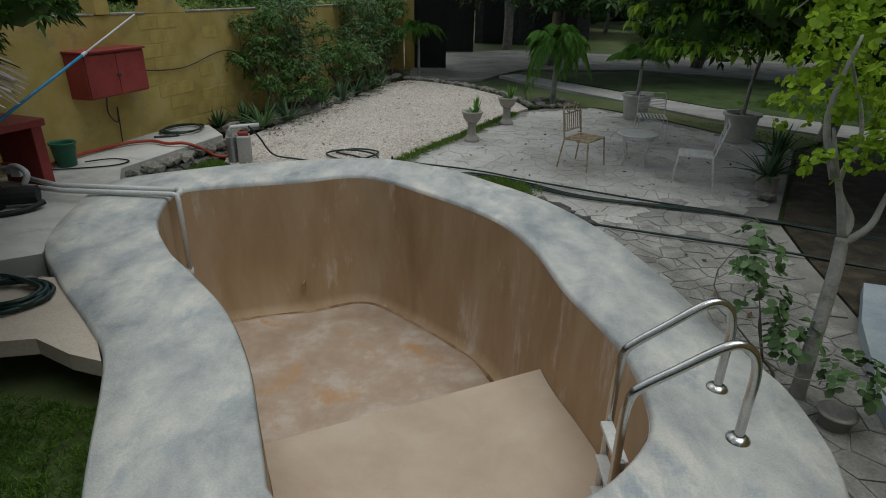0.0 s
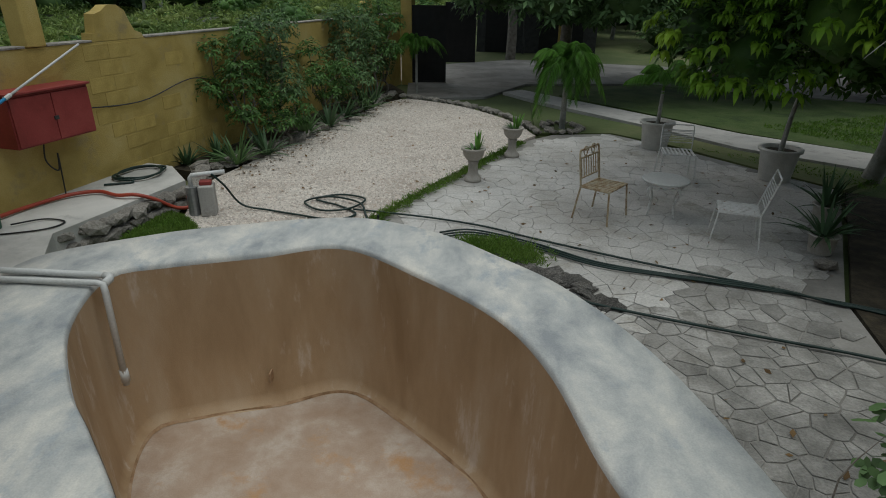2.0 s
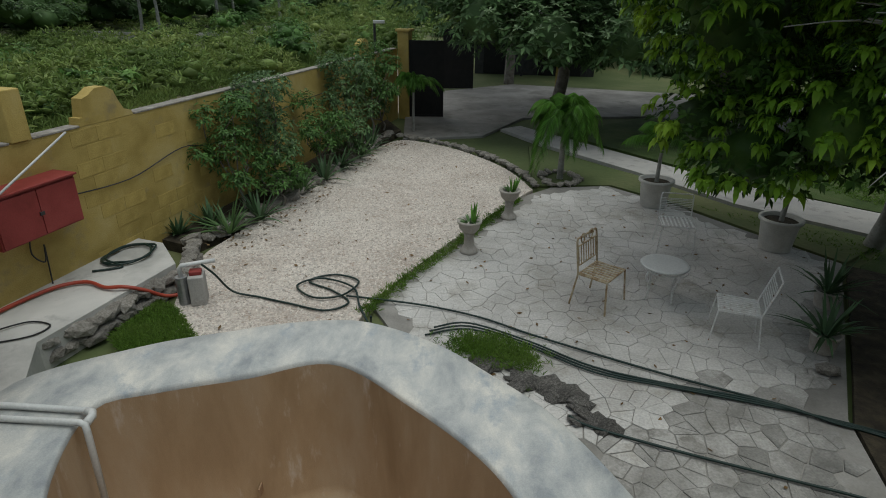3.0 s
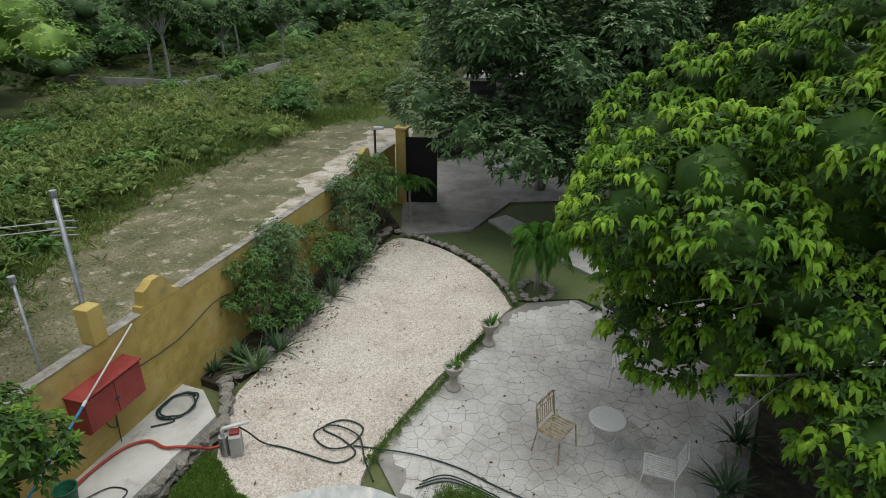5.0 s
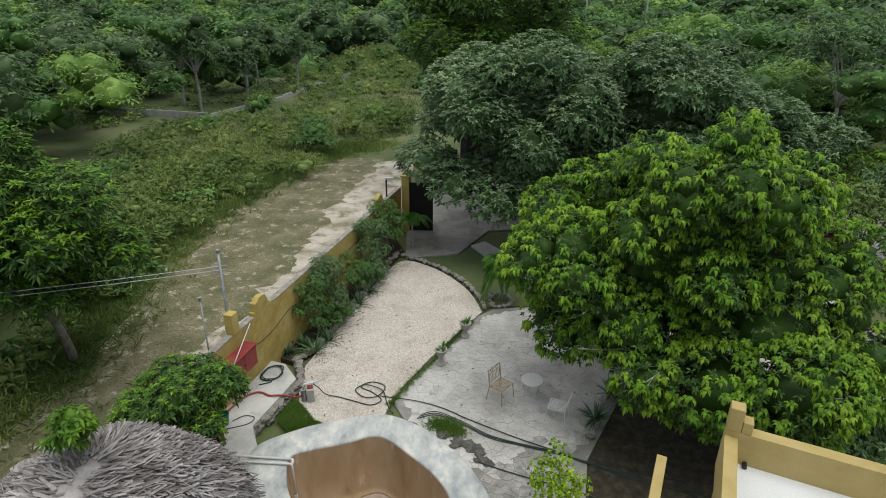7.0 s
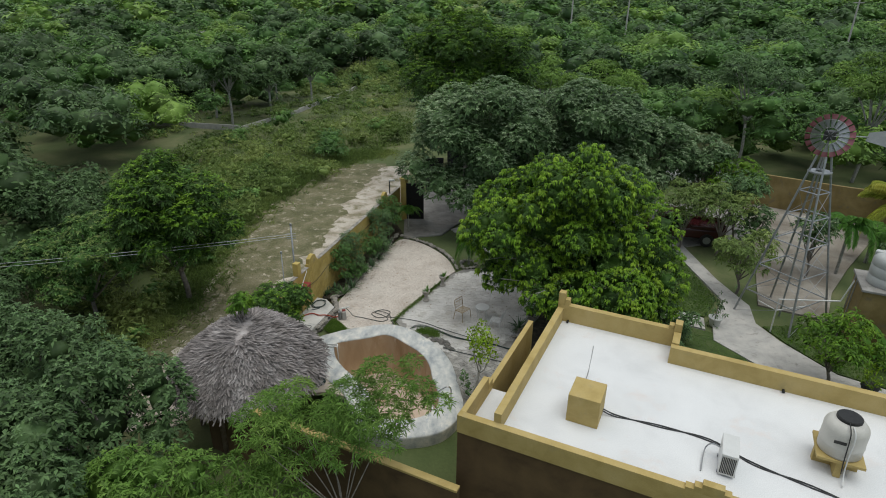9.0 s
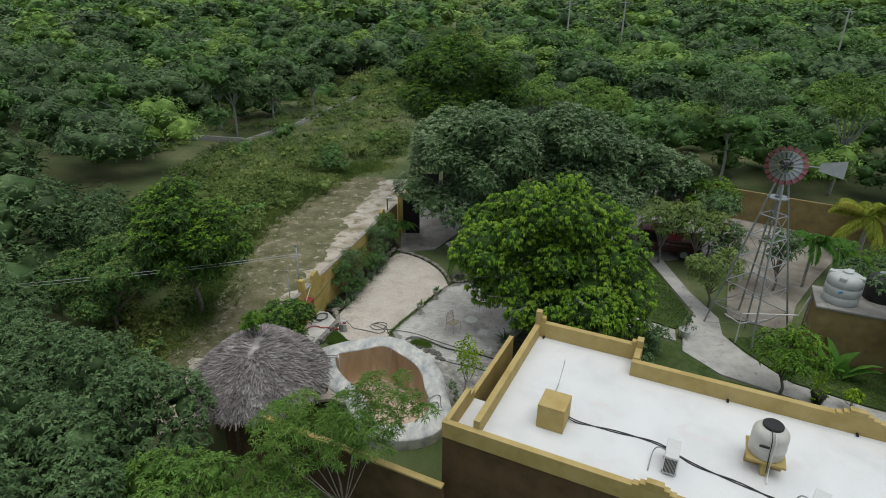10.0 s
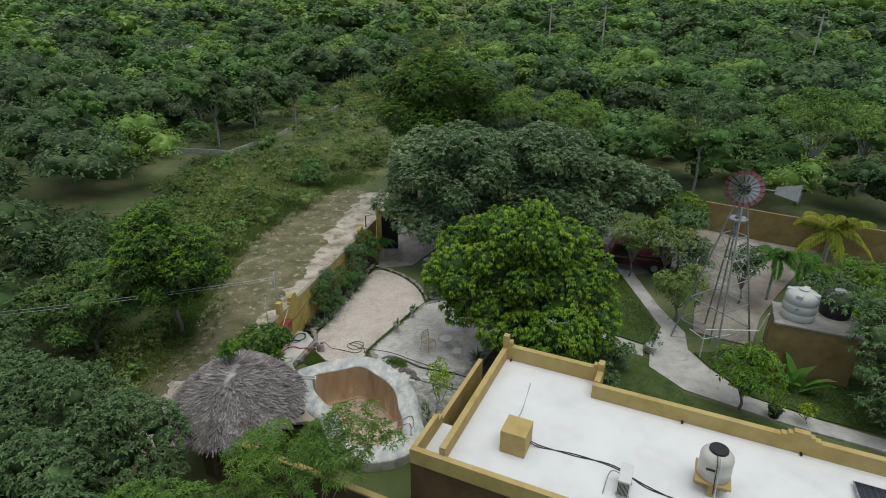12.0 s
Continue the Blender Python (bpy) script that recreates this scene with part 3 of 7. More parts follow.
def rosettes(p, nrm, k, length, width, droop=0.4, spread=(50, 100), rng=RNG, round_leaf=False, curl=False):
    """Leaf blades, k at each point p, splayed round nrm. Returns vertices and triangles."""
    n = len(p)
    ref = np.where(np.abs(nrm[:, 2:3]) < 0.9, np.array([[0, 0, 1.0]]), np.array([[1.0, 0, 0]]))
    t1 = unit(np.cross(nrm, ref))
    t2 = np.cross(nrm, t1)
    az = rng.uniform(0, 2 * np.pi, (n, 1)) + np.arange(k)[None] * (2 * np.pi / k) + rng.normal(0, 0.35, (n, k))
    ph = np.radians(rng.uniform(spread[0], spread[1], (n, k)))
    d = nrm[:, None] * np.cos(ph)[..., None] + (t1[:, None] * np.cos(az)[..., None] + t2[:, None] * np.sin(az)[..., None]) * np.sin(ph)[..., None]
    ln = length * rng.uniform(0.7, 1.25, (n, k))[..., None]
    side = unit(np.cross(d, nrm[:, None] + rng.normal(0, 0.25, (n, k, 3))))
    base = np.repeat(p[:, None], k, 1)
    down = np.array([0, 0, -1.0]) * droop
    mid_ = base + d * ln * 0.5 + down * ln * 0.12
    tip = base + d * ln + down * ln
    w = width * ln / length
    if curl:
        q1 = base + d * ln * 0.38 + np.array([0, 0, 0.16]) * ln
        q2 = base + d * ln * 0.68 + np.array([0, 0, -0.1]) * ln
        tip = base + d * ln * 0.8 + np.array([0, 0, -0.62]) * ln
        verts = np.stack([base, q1 + side * w * 0.5, q2 + side * w * 0.5, tip, q2 - side * w * 0.5, q1 - side * w * 0.5], 2).reshape(-1, 3)
        i = np.arange(n * k)[:, None] * 6
        return verts, np.concatenate([i + [0, 1, 5], i + [1, 2, 5], i + [2, 4, 5], i + [2, 3, 4]], 1).reshape(-1, 3)
    if round_leaf:
        q1, q2 = base + (tip - base) * 0.3, base + (tip - base) * 0.75
        verts = np.stack([base, q1 + side * w * 0.45, q2 + side * w * 0.45, tip, q2 - side * w * 0.45, q1 - side * w * 0.45], 2).reshape(-1, 3)
        i = np.arange(n * k)[:, None] * 6
        return verts, np.concatenate([i + [0, 1, 5], i + [1, 2, 5], i + [2, 4, 5], i + [2, 3, 4]], 1).reshape(-1, 3)
    verts = np.stack([base, mid_ + side * w * 0.5, tip, mid_ - side * w * 0.5], 2).reshape(-1, 3)
    i = np.arange(n * k)[:, None] * 4
    tris = np.concatenate([i + [0, 1, 2], i + [0, 2, 3]], 1).reshape(-1, 3)
    return verts, tris


def lobe_points(lobes, per_area, rng, low=-0.45, jitter=0.18):
    """Points over the shells of ellipsoid lobes (x, y, z, rx, ry, rz), clear of the other lobes' insides."""
    lobes = np.asarray(lobes, float)
    ps, ns = [], []
    for i, (x, y, z, rx, ry, rz) in enumerate(lobes):
        m = int(per_area * 4 * np.pi * ((rx * ry) ** 1.6 / 3 + (rx * rz) ** 1.6 / 3 + (ry * rz) ** 1.6 / 3) ** (1 / 1.6))
        u = unit(rng.normal(size=(m, 3)))
        u = u[u[:, 2] > low]
        rad = 1 - np.abs(rng.normal(0, jitter, (len(u), 1)))
        q = np.array([x, y, z]) + u * np.array([rx, ry, rz]) * rad
        keep = np.ones(len(q), bool)
        for j, b in enumerate(lobes):
            if j != i:
                keep &= (((q - b[:3]) / (b[3:] * 0.8)) ** 2).sum(1) > 1
        ps.append(q[keep])
        ns.append(unit(u[keep] / np.array([rx, ry, rz]) + np.array([0, 0, 0.35])))
    return np.concatenate(ps), np.concatenate(ns)


def join(pieces):
    vs, fs, o = [], [], 0
    for v, f in pieces:
        vs.append(v)
        fs.append(f + o)
        o += len(v)
    return np.concatenate(vs), np.concatenate(fs)


def inner_mass(lobes, s=0.72):
    """Dark inner foliage: rough low-poly bodies inside the lobes, so that crowns are not see-through."""
    out = []
    bm = bmesh.new()
    bmesh.ops.create_icosphere(bm, subdivisions=1, radius=1)
    bm.verts.ensure_lookup_table()
    v0 = np.array([v.co[:] for v in bm.verts])
    f0 = np.array([[v.index for v in f.verts] for f in bm.faces])
    bm.free()
    for k, (x, y, z, rx, ry, rz) in enumerate(lobes):
        w = 1 + RNG.normal(0, 0.12, (len(v0), 1))
        out.append((v0 * w * np.array([rx, ry, rz]) * s + np.array([x, y, z]), f0))
    return join(out)


def limbs(base, ends, r, rng=RNG, fork=0.35):
    """A tapered trunk from base with limbs that reach to ends."""
    bm = bmesh.new()
    base = Vector(base)
    mean = sum((Vector(e) for e in ends), Vector()) / len(ends)
    top = base.lerp(mean, fork)
    top.x = base.x + (top.x - base.x) * 0.6
    tube(bm, spline([base - Vector((0, 0, 0.1)), base.lerp(top, 0.5) + Vector((0.08, -0.05, 0)), top], 4), r, 8, r * 0.75)
    for e in ends:
        e = Vector(e)
        m_ = top.lerp(e, 0.5) + Vector((rng.normal(0, 0.15), rng.normal(0, 0.15), 0.12 * (e - top).length))
        tube(bm, spline([top, m_, e], 4), r * 0.55, 6, r * 0.1)
    return bm


def crown_lobes(c, r, n, rng, flat=0.8, size=(0.4, 0.6)):
    """Lobes spread unevenly through an ellipsoid crown of centre c and radii r."""
    c, r = np.array(c, float), np.array(r, float)
    out = [np.concatenate([c, r * 0.55])]
    for i in range(n):
        u = unit(rng.normal(size=3))
        u[2] = u[2] * 0.9 + 0.1
        s = rng.uniform(*size)
        out.append(np.concatenate([c + u * r * (1 - s * 0.85), np.array([1, 1, flat]) * s * r.mean()]))
    return np.array(out)


def tree(name, label, base, lobes, leaf, bark=BARK, r=0.15, density=14, k=6, length=0.22, width=0.08, droop=0.4, spread=(50, 100), category="tree", seed=1, ends=None, core=0.7, low=-0.45, group="", round_leaf=False, fork=0.35, deep=0.18, upright=0.9, curl=False, tips=None):
    """tips: (material, density, k, length, width, curl) of the paler tufts on the upper side: young leaves, and top
    light put into the colour.
    """
    rng = np.random.default_rng(seed)
    ob = thing(name, label, category, base, group=group)
    b = np.array(base, float)
    rel = np.array(lobes, float)
    rel[:, :3] -= b
    p, nrm = lobe_points(rel, density, rng, low, deep)
    nrm = unit(nrm + np.array([0, 0, upright]))
    pieces = [rosettes(p, nrm, k, length, width, droop, spread, rng, round_leaf, curl)]
    if core:
        pieces.append(inner_mass(rel, core))
    v, f = join(pieces)
    crown = new("crown", raw_mesh("crown", v, f, leaf))
    crown.parent = ob
    # paler tufts lighten the crown's top by colour, besides being young growth
    if tips:
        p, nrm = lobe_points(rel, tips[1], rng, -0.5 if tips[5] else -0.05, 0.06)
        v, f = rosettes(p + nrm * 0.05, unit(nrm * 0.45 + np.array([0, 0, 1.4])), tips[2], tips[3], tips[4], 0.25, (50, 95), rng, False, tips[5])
        young = new("young_leaves", raw_mesh("young_leaves", v, f, tips[0]))
        young.parent = ob
        tagged(young, "paler tufts at the twig ends, young leaves and painted top light")
    if r:
        en = ends if ends is not None else [tuple(l[:3] + (0, 0, -0.15 * l[5])) for l in rel[:9]]
        part("trunk", limbs((0, 0, 0), en, r, rng, fork), bark, ob, smooth=True)
    return ob


def make_tree_mass(spots, leaf, name, label, category, density, k, length, width, seed, trunk_r=0.0, flat=0.75, core=0.75, lobes_n=7, spread=(50, 100), rise=0.7):
    """Uncountable woods: many crowns in one mesh."""
    rng = np.random.default_rng(seed)
    pieces = []
    for x, y, z0, rad, h in spots:
        c = (x, y, z0 + h - rad * flat * 0.95)
        lo = crown_lobes(c, (rad, rad, rad * flat), lobes_n, rng, 0.75)
        p, nrm = lobe_points(lo, density, rng, -0.3)
        pieces.append(rosettes(p, unit(nrm + np.array([0, 0, rise])), k, length, width, 0.25, spread, rng))
        if core:
            pieces.append(inner_mass(lo, core))
    v, f = join(pieces)
    return tagged(new(name, raw_mesh(name, v, f, leaf)), label, category, kind="stuff")



# ---- things in the yard ----
def on_wall(s, z, out=0.0):
    """A place on the inner face of the west wall, s along it and out from it."""
    p = WA + WD * s + Vector((WD.y, -WD.x, 0)) * out
    return Vector((p.x, p.y, z))


# stepped ornament, column and coping of the west wall
def wall_piece(name, bm, mat, s, z, out=0.0, **k):
    ob = part(name, bm, mat, wall, **k)
    ob.matrix_local = Matrix.Translation((s, -out, z))
    return ob


prof = [(0.28, 0), (0.3, 0.1), (0.36, 0.1), (0.4, 0.32), (0.5, 0.35), (0.62, 0.42), (0.78, 0.42), (0.9, 0.35), (0.95, 0.22), (1.02, 0.1), (1.14, 0.06), (1.16, 0)]
for s0 in (4.35, 12.9):
    bm = bmesh.new()
    f = [bm.verts.new((x, 0.0, z)) for x, z in prof]
    b = [bm.verts.new((x, 0.16, z)) for x, z in prof]
    bm.faces.new(f)
    bm.faces.new(b[::-1])
    for i in range(len(prof)):
        j = (i + 1) % len(prof)
        bm.faces.new((f[j], f[i], b[i], b[j]))
    bmesh.ops.recalc_face_normals(bm, faces=bm.faces)
    wall_piece("ornament", bm, YELLOW, s0, 1.975, -0.001)
wall_piece("column", boxed(0, 0.24, -0.03, 0.21, 0, 0.56, 0.012), YELLOW, 3.72, 1.98, 0.0)
for s0, s1 in ((0.0, 3.7), (3.98, 4.62), (5.53, 13.17), (14.15, 15.9)):
    wall_piece("wall_cap", boxed(0, s1 - s0, -0.012, 0.172, 0, 0.025, 0.006), STONE, s0, 1.972, 0.0, label="bare grey cement wall top")

# red cabinet on the wall
cab = thing("wall_cabinet", "red painted metal cabinet with two doors hung on the yellow wall", "cabinet", on_wall(3.6, 1.0, 0.0), WANG)
cab.scale = (0.92, 1, 1)
part("body", boxed(-0.56, 0.56, -0.3, 0.0, 0, 0.56, 0.008), RED, cab)
for x0, x1 in ((-0.545, -0.005), (0.005, 0.545)):
    d = part("door", boxed(x0, x1, -0.318, -0.301, 0.02, 0.53, 0.004), RED, cab)
    if x0 < -0.1:
        part("latch", boxed(-0.03, 0.03, -0.335, -0.317, 0.24, 0.28, 0.003), DARKSTEEL, d, "dark metal latch")
part("lid", boxed(-0.58, 0.58, -0.34, 0.0, 0.56, 0.585, 0.006), RED, cab)
cable = thing("electric_cable", "thin brown cable strung along the yellow wall", "cable")
part("run", tube(bmesh.new(), spline([on_wall(4.05, 1.25, 0.03), on_wall(5.2, 1.16, 0.03), on_wall(6.3, 1.33, 0.03), on_wall(7.2, 1.22, 0.03), on_wall(9.5, 1.4, 0.03), on_wall(12.5, 1.45, 0.03)], 6), 0.009, 5), DARKSTEEL, cable)
part("drop", tube(bmesh.new(), spline([on_wall(3.6, 1.0, 0.05), on_wall(3.55, 0.75, 0.06), on_wall(3.68, 0.6, 0.06), on_wall(3.72, 0.8, 0.06), on_wall(3.7, 0.3, 0.05)], 6), 0.009, 5), DARKSTEEL, cable)
pole = thing("pool_pole", "blue and white telescopic pool pole leaning on the wall", "pool pole")
pa, pb = on_wall(2.2, 1.3, 0.57), on_wall(4.37, 1.97, 0.05)
pm = pa.lerp(pb, 0.4)
part("lower_tube", tube(bmesh.new(), [pa - (pb - pa) * 0.45, pm], 0.017, 8), BLUE, pole, "blue lower tube", True)
part("upper_tube", tube(bmesh.new(), [pm, pb], 0.013, 8), PVC, pole, "white upper tube", True)
part("collar", tube(bmesh.new(), [pm - (pb - pa) * 0.02, pm + (pb - pa) * 0.02], 0.022, 8), PVC, pole)

# red work counter with things on it
counter = thing("work_counter", "brick-red masonry counter beside the wall", "counter", (-4.74, 5.9, 0.3), 70)
part("top", boxed(-0.5, 0.5, -0.35, 0.35, 0.66, 0.74, 0.012), RED, counter)
for x in (-0.42, 0.42):
    part("pier", boxed(x - 0.06, x + 0.06, -0.3, 0.3, 0, 0.66, 0.008), RED, counter)
bucket = thing("bucket", "dark green plastic bucket standing on the slab", "bucket", (-4.6, 6.98, 0.3))
bm = lathe(bmesh.new(), [(0.0, 0.0), (0.105, 0.0), (0.11, 0.01), (0.14, 0.27), (0.152, 0.275), (0.152, 0.295), (0.138, 0.295), (0.132, 0.27), (0.1, 0.02), (0, 0.015)], 24)
part("pail", bm, BUCKET, bucket, smooth=True)
part("handle", tube(bmesh.new(), [(0.14 * math.cos(a), 0.14 * math.sin(a) * 0.98 - 0.02, 0.25 - 0.1 * math.sin(a)) for a in np.linspace(0, math.pi, 10)], 0.005, 5), DARKSTEEL, bucket)


def hose(name, label, pts, r, mat, n=6):
    ob = thing(name, label, "hose", pts[0])
    o = Vector(pts[0])
    part("tube", tube(bmesh.new(), spline([Vector(p) - o for p in pts], n), r, 7), mat, ob, smooth=True)
    return ob


def coil(cx, cy, z, rx, ry, turns, tail, seed, turn=0.0):
    rr = random.Random(seed)
    pts = []
    for i in range(int(turns * 10)):
        a = 2 * math.pi * i / 10
        k = 1 + 0.12 * rr.uniform(-1, 1) - 0.06 * i / 10
        x, y = rx * k * math.cos(a), ry * k * math.sin(a)
        c, s = math.cos(turn), math.sin(turn)
        pts.append((cx + c * x - s * y, cy + s * x + c * y, z + 0.012 * (i / 10)))
    return pts + tail


hose("garden_hose", "coiled dark green garden hose on the slab", coil(-3.98, 8.95, 0.325, 0.36, 0.27, 2.6, [(-3.9, 8.6, 0.32), (-4.2, 8.45, 0.32)], 1, 1.0), 0.014, HOSE)
hose("garden_hose", "loose loops of green garden hose on the gravel", [(-2.72, 8.2, 0.56), (-2.6, 8.25, 0.4), (-2.45, 8.35, 0.12), (-2.1, 8.3, 0.07), (-1.7, 8.15, 0.07), (-1.25, 8.0, 0.07), (-1.0, 8.2, 0.07), (-1.25, 8.5, 0.07), (-1.6, 8.75, 0.07), (-1.3, 8.95, 0.07), (-0.95, 8.75, 0.08), (-1.1, 8.35, 0.09), (-1.45, 8.3, 0.08), (-1.72, 8.6, 0.08), (-1.45, 8.8, 0.09), (-1.0, 8.55, 0.1), (-0.85, 8.1, 0.07), (-0.68, 7.65, 0.1), (-0.62, 7.35, 0.38)], 0.0135, HOSE)
hose("garden_hose", "long dark hose trailing across the patio", [(-1.05, 8.35, 0.08), (-0.66, 8.31, 0.06), (-0.03, 8.21, 0.03), (0.6, 7.95, 0.03), (1.12, 7.61, 0.03), (1.79, 7.22, 0.03), (2.48, 6.84, 0.03), (3.38, 6.4, 0.03), (3.8, 6.14, 0.02), (4.6, 5.9, 0.0), (6.0, 5.6, 0.02)], 0.0125, HOSE)
for k in range(3):
    o = 0.05 * (k - 1)
    hose("garden_hose", "long dark hose trailing across the patio", [(0.0 + o, 7.62 + o, 0.02 + 0.02 * k), (0.45, 7.74 + o, 0.03 + 0.01 * k), (1.09, 7.38 + 0.6 * o, 0.03 + 0.015 * k), (1.71, 6.94 + o, 0.03), (2.43, 6.68 + 0.5 * o, 0.03), (3.14, 6.44 + 0.3 * o, 0.03 + 0.012 * k), (3.83, 6.16 - 0.5 * o, 0.02), (4.9, 5.65 - o, 0.0), (6.2, 5.2 + 2 * o, 0.02)], 0.0115, HOSE)
hose("garden_hose", "single dark hose crossing the crazy paving", [(1.3, 6.2, 0.05), (1.46, 6.09, 0.03), (2.1, 5.81, 0.03), (2.88, 5.51, 0.03), (3.48, 5.28, 0.03), (4.4, 4.9, 0.0), (5.5, 4.6, 0.0)], 0.0135, HOSE)
hose("suction_hose", "red ribbed suction hose between counter and pump", [(-4.75, 6.6, 0.34), (-4.68, 7.2, 0.34), (-4.55, 7.65, 0.335), (-4.35, 8.0, 0.34), (-4.08, 8.13, 0.34), (-3.8, 8.0, 0.34), (-3.58, 8.0, 0.35), (-3.4, 8.08, 0.27), (-3.25, 8.22, 0.12), (-3.12, 8.3, 0.09), (-3.04, 8.3, 0.14), (-3.06, 8.22, 0.26), (-2.98, 8.19, 0.28)], 0.023, REDHOSE)
hose("black_hose", "thin black hose lying on the slab", [(-4.42, 7.05, 0.33), (-4.2, 7.25, 0.32), (-3.95, 7.2, 0.315), (-4.0, 7.0, 0.315), (-4.3, 6.85, 0.315), (-4.8, 6.7, 0.315)], 0.009, RUBBER)
hose("garden_hose", "coiled green hose on the small plaster slab", coil(-3.0, 3.55, 0.36, 0.28, 0.24, 4.2, [(-3.2, 3.8, 0.4), (-3.6, 3.9, 0.3)], 5), 0.018, HOSE)

# small pump on its concrete blocks
pump = thing("well_pump", "small pool pump with white pipe on a concrete block", "pump", (-2.88, 8.2, 0.045), 15)
part("block", boxed(-0.02, 0.16, -0.12, 0.12, 0, 0.38, 0.015), CONCRETE, pump, "weathered concrete block")
part("motor", tube(bmesh.new(), [(-0.1, 0, 0.0), (-0.1, 0, 0.36)], 0.07, 14), GALV, pump, smooth=False)
part("pipe", tube(bmesh.new(), [(-0.1, 0, 0.35), (-0.1, 0, 0.47), (-0.08, 0, 0.5), (0.3, 0.05, 0.51)], 0.028, 10), PVC, pump, "white plastic pipe", True)
part("red_cap", boxed(0.0, 0.14, -0.06, 0.06, 0.38, 0.43, 0.01), RED, pump, "faded red cover")

# pool plumbing
pipes = thing("pool_pipes", "two white plastic pipes running over the coping into the pool", "pipe")
part("pipe", tube(bmesh.new(), [(-4.4, 6.0, 0.44), (-4.0, 5.83, 0.425), (-2.68, 5.74, 0.425)], 0.027, 10), PVC, pipes, smooth=True)
part("pipe", tube(bmesh.new(), [(-4.3, 5.75, 0.44), (-3.83, 5.66, 0.425), (-2.7, 5.6, 0.425), (-2.65, 5.58, 0.42), (-2.64, 5.57, 0.36), (-2.61, 5.5, -0.5)], 0.027, 10), PVC, pipes, smooth=True)
part("elbow", tube(bmesh.new(), [(-2.72, 5.73, 0.425), (-2.67, 5.72, 0.425), (-2.65, 5.68, 0.42), (-2.65, 5.6, 0.42)], 0.034, 10), PVC, pipes, smooth=True)
part("socket", tube(bmesh.new(), [(-2.62, 5.52, -0.36), (-2.61, 5.505, -0.47)], 0.036, 10), PVC, pipes, smooth=True)
part("riser", tube(bmesh.new(), [(-4.4, 6.0, 0.44), (-4.46, 6.02, 0.5), (-4.75, 5.95, 0.55), (-5.0, 5.85, 0.95)], 0.03, 10), PVC, pipes, smooth=True)
part("return_bend", tube(bmesh.new(), spline([(-4.3, 5.75, 0.44), (-4.25, 5.78, 0.56), (-4.4, 5.85, 0.62), (-4.55, 5.9, 0.56)], 4), 0.03, 10), PVC, pipes, smooth=True)
for x, y in ((-4.42, 5.88), (-4.58, 5.97)):
    v = part("valve", boxed(x - 0.05, x + 0.05, y - 0.04, y + 0.04, 0.5, 0.58, 0.01), PVC, pipes)
    part("valve_handle", boxed(x - 0.05, x + 0.05, y - 0.015, y + 0.015, 0.59, 0.62, 0.005), RED, v, "red valve handle")
filt = thing("pool_filter", "black pool pump and hoses beside the counter", "pool pump", (-4.45, 5.4, 0.3))
part("housing", lathe(bmesh.new(), [(0, 0), (0.14, 0), (0.15, 0.05), (0.15, 0.22), (0.12, 0.27), (0, 0.28)], 16), RUBBER, filt, smooth=True)
part("motor", tube(bmesh.new(), [(0.1, 0.05, 0.12), (0.42, 0.16, 0.12)], 0.09, 12), RUBBER, filt)
part("hose", tube(bmesh.new(), spline([(-0.2, -0.5, 0.03), (0.1, -0.3, 0.03), (0.4, -0.1, 0.03), (0.5, 0.1, 0.06)], 6), 0.03, 8), RUBBER, filt, smooth=True)
jug = thing("water_bottle", "large clear blue water bottle under the counter", "bottle", (-5.0, 5.62, 0.3))
part("body", lathe(bmesh.new(), [(0, 0), (0.13, 0), (0.135, 0.03), (0.135, 0.32), (0.1, 0.4), (0.03, 0.44), (0.03, 0.49), (0, 0.49)], 18), material("blue_tinted_plastic", [(0.1, 0.16, 0.2), (0.16, 0.24, 0.28)], 3, 0.2), jug, smooth=True)

# ladder
ladder = thing("pool_ladder", "chrome pool ladder with two arched rails and plastic treads", "ladder")
for fx, fy, tx, ty, tz in ((1.47, 2.21, 0.9, 2.22, 0.62), (1.54, 2.61, 0.97, 2.58, 0.64)):
    tp = Vector((tx, ty, 0))
    ft = Vector((fx, fy, 0))
    L = lambda k, z: tuple(ft.lerp(tp, k) + Vector((0, 0, z)))
    pts = spline([L(0, 0.38), L(0, 0.6), L(0.0, 0.76), L(0.05, 0.87), L(0.17, 0.925), L(0.32, 0.905), L(0.62, 0.79), L(0.88, 0.69), L(0.97, 0.63), L(1.0, 0.5), L(1.0, 0.2), L(1.0, -0.42)], 5)
    part("rail", tube(bmesh.new(), pts, 0.0235, 12), STEEL, ladder, smooth=True)
    part("flange", lathe(bmesh.new(), [(0.024, 0.03), (0.03, 0.03), (0.055, 0.012), (0.06, 0.0)], 18, (fx, fy, ZC + 0.006)), STEEL, ladder, smooth=True)
    part("bumper", tube(bmesh.new(), [(tx, ty, -0.36), (tx, ty, -0.44)], 0.03, 10), RUBBER, ladder)
for z in (0.18, -0.06, -0.3):
    t = part("tread", boxed(0.91, 0.98, 2.25, 2.56, z - 0.014, z + 0.014, 0.006), PVC, ladder, "white plastic tread")
    part("bracket", boxed(0.9, 0.95, 2.215, 2.245, z - 0.03, z + 0.04, 0.004), GALV, t)

# low slabs
setting("plaster_slab", slab([(-3.4, 3.85), (-2.85, 3.92), (-2.3, 3.35), (-1.97, 2.85), (-2.2, 2.92), (-2.5, 3.08), (-2.9, 3.0), (-3.5, 3.1)], 0.22, 0.335), PINKSLAB, "small pinkish plaster slab against the coping", "slab")
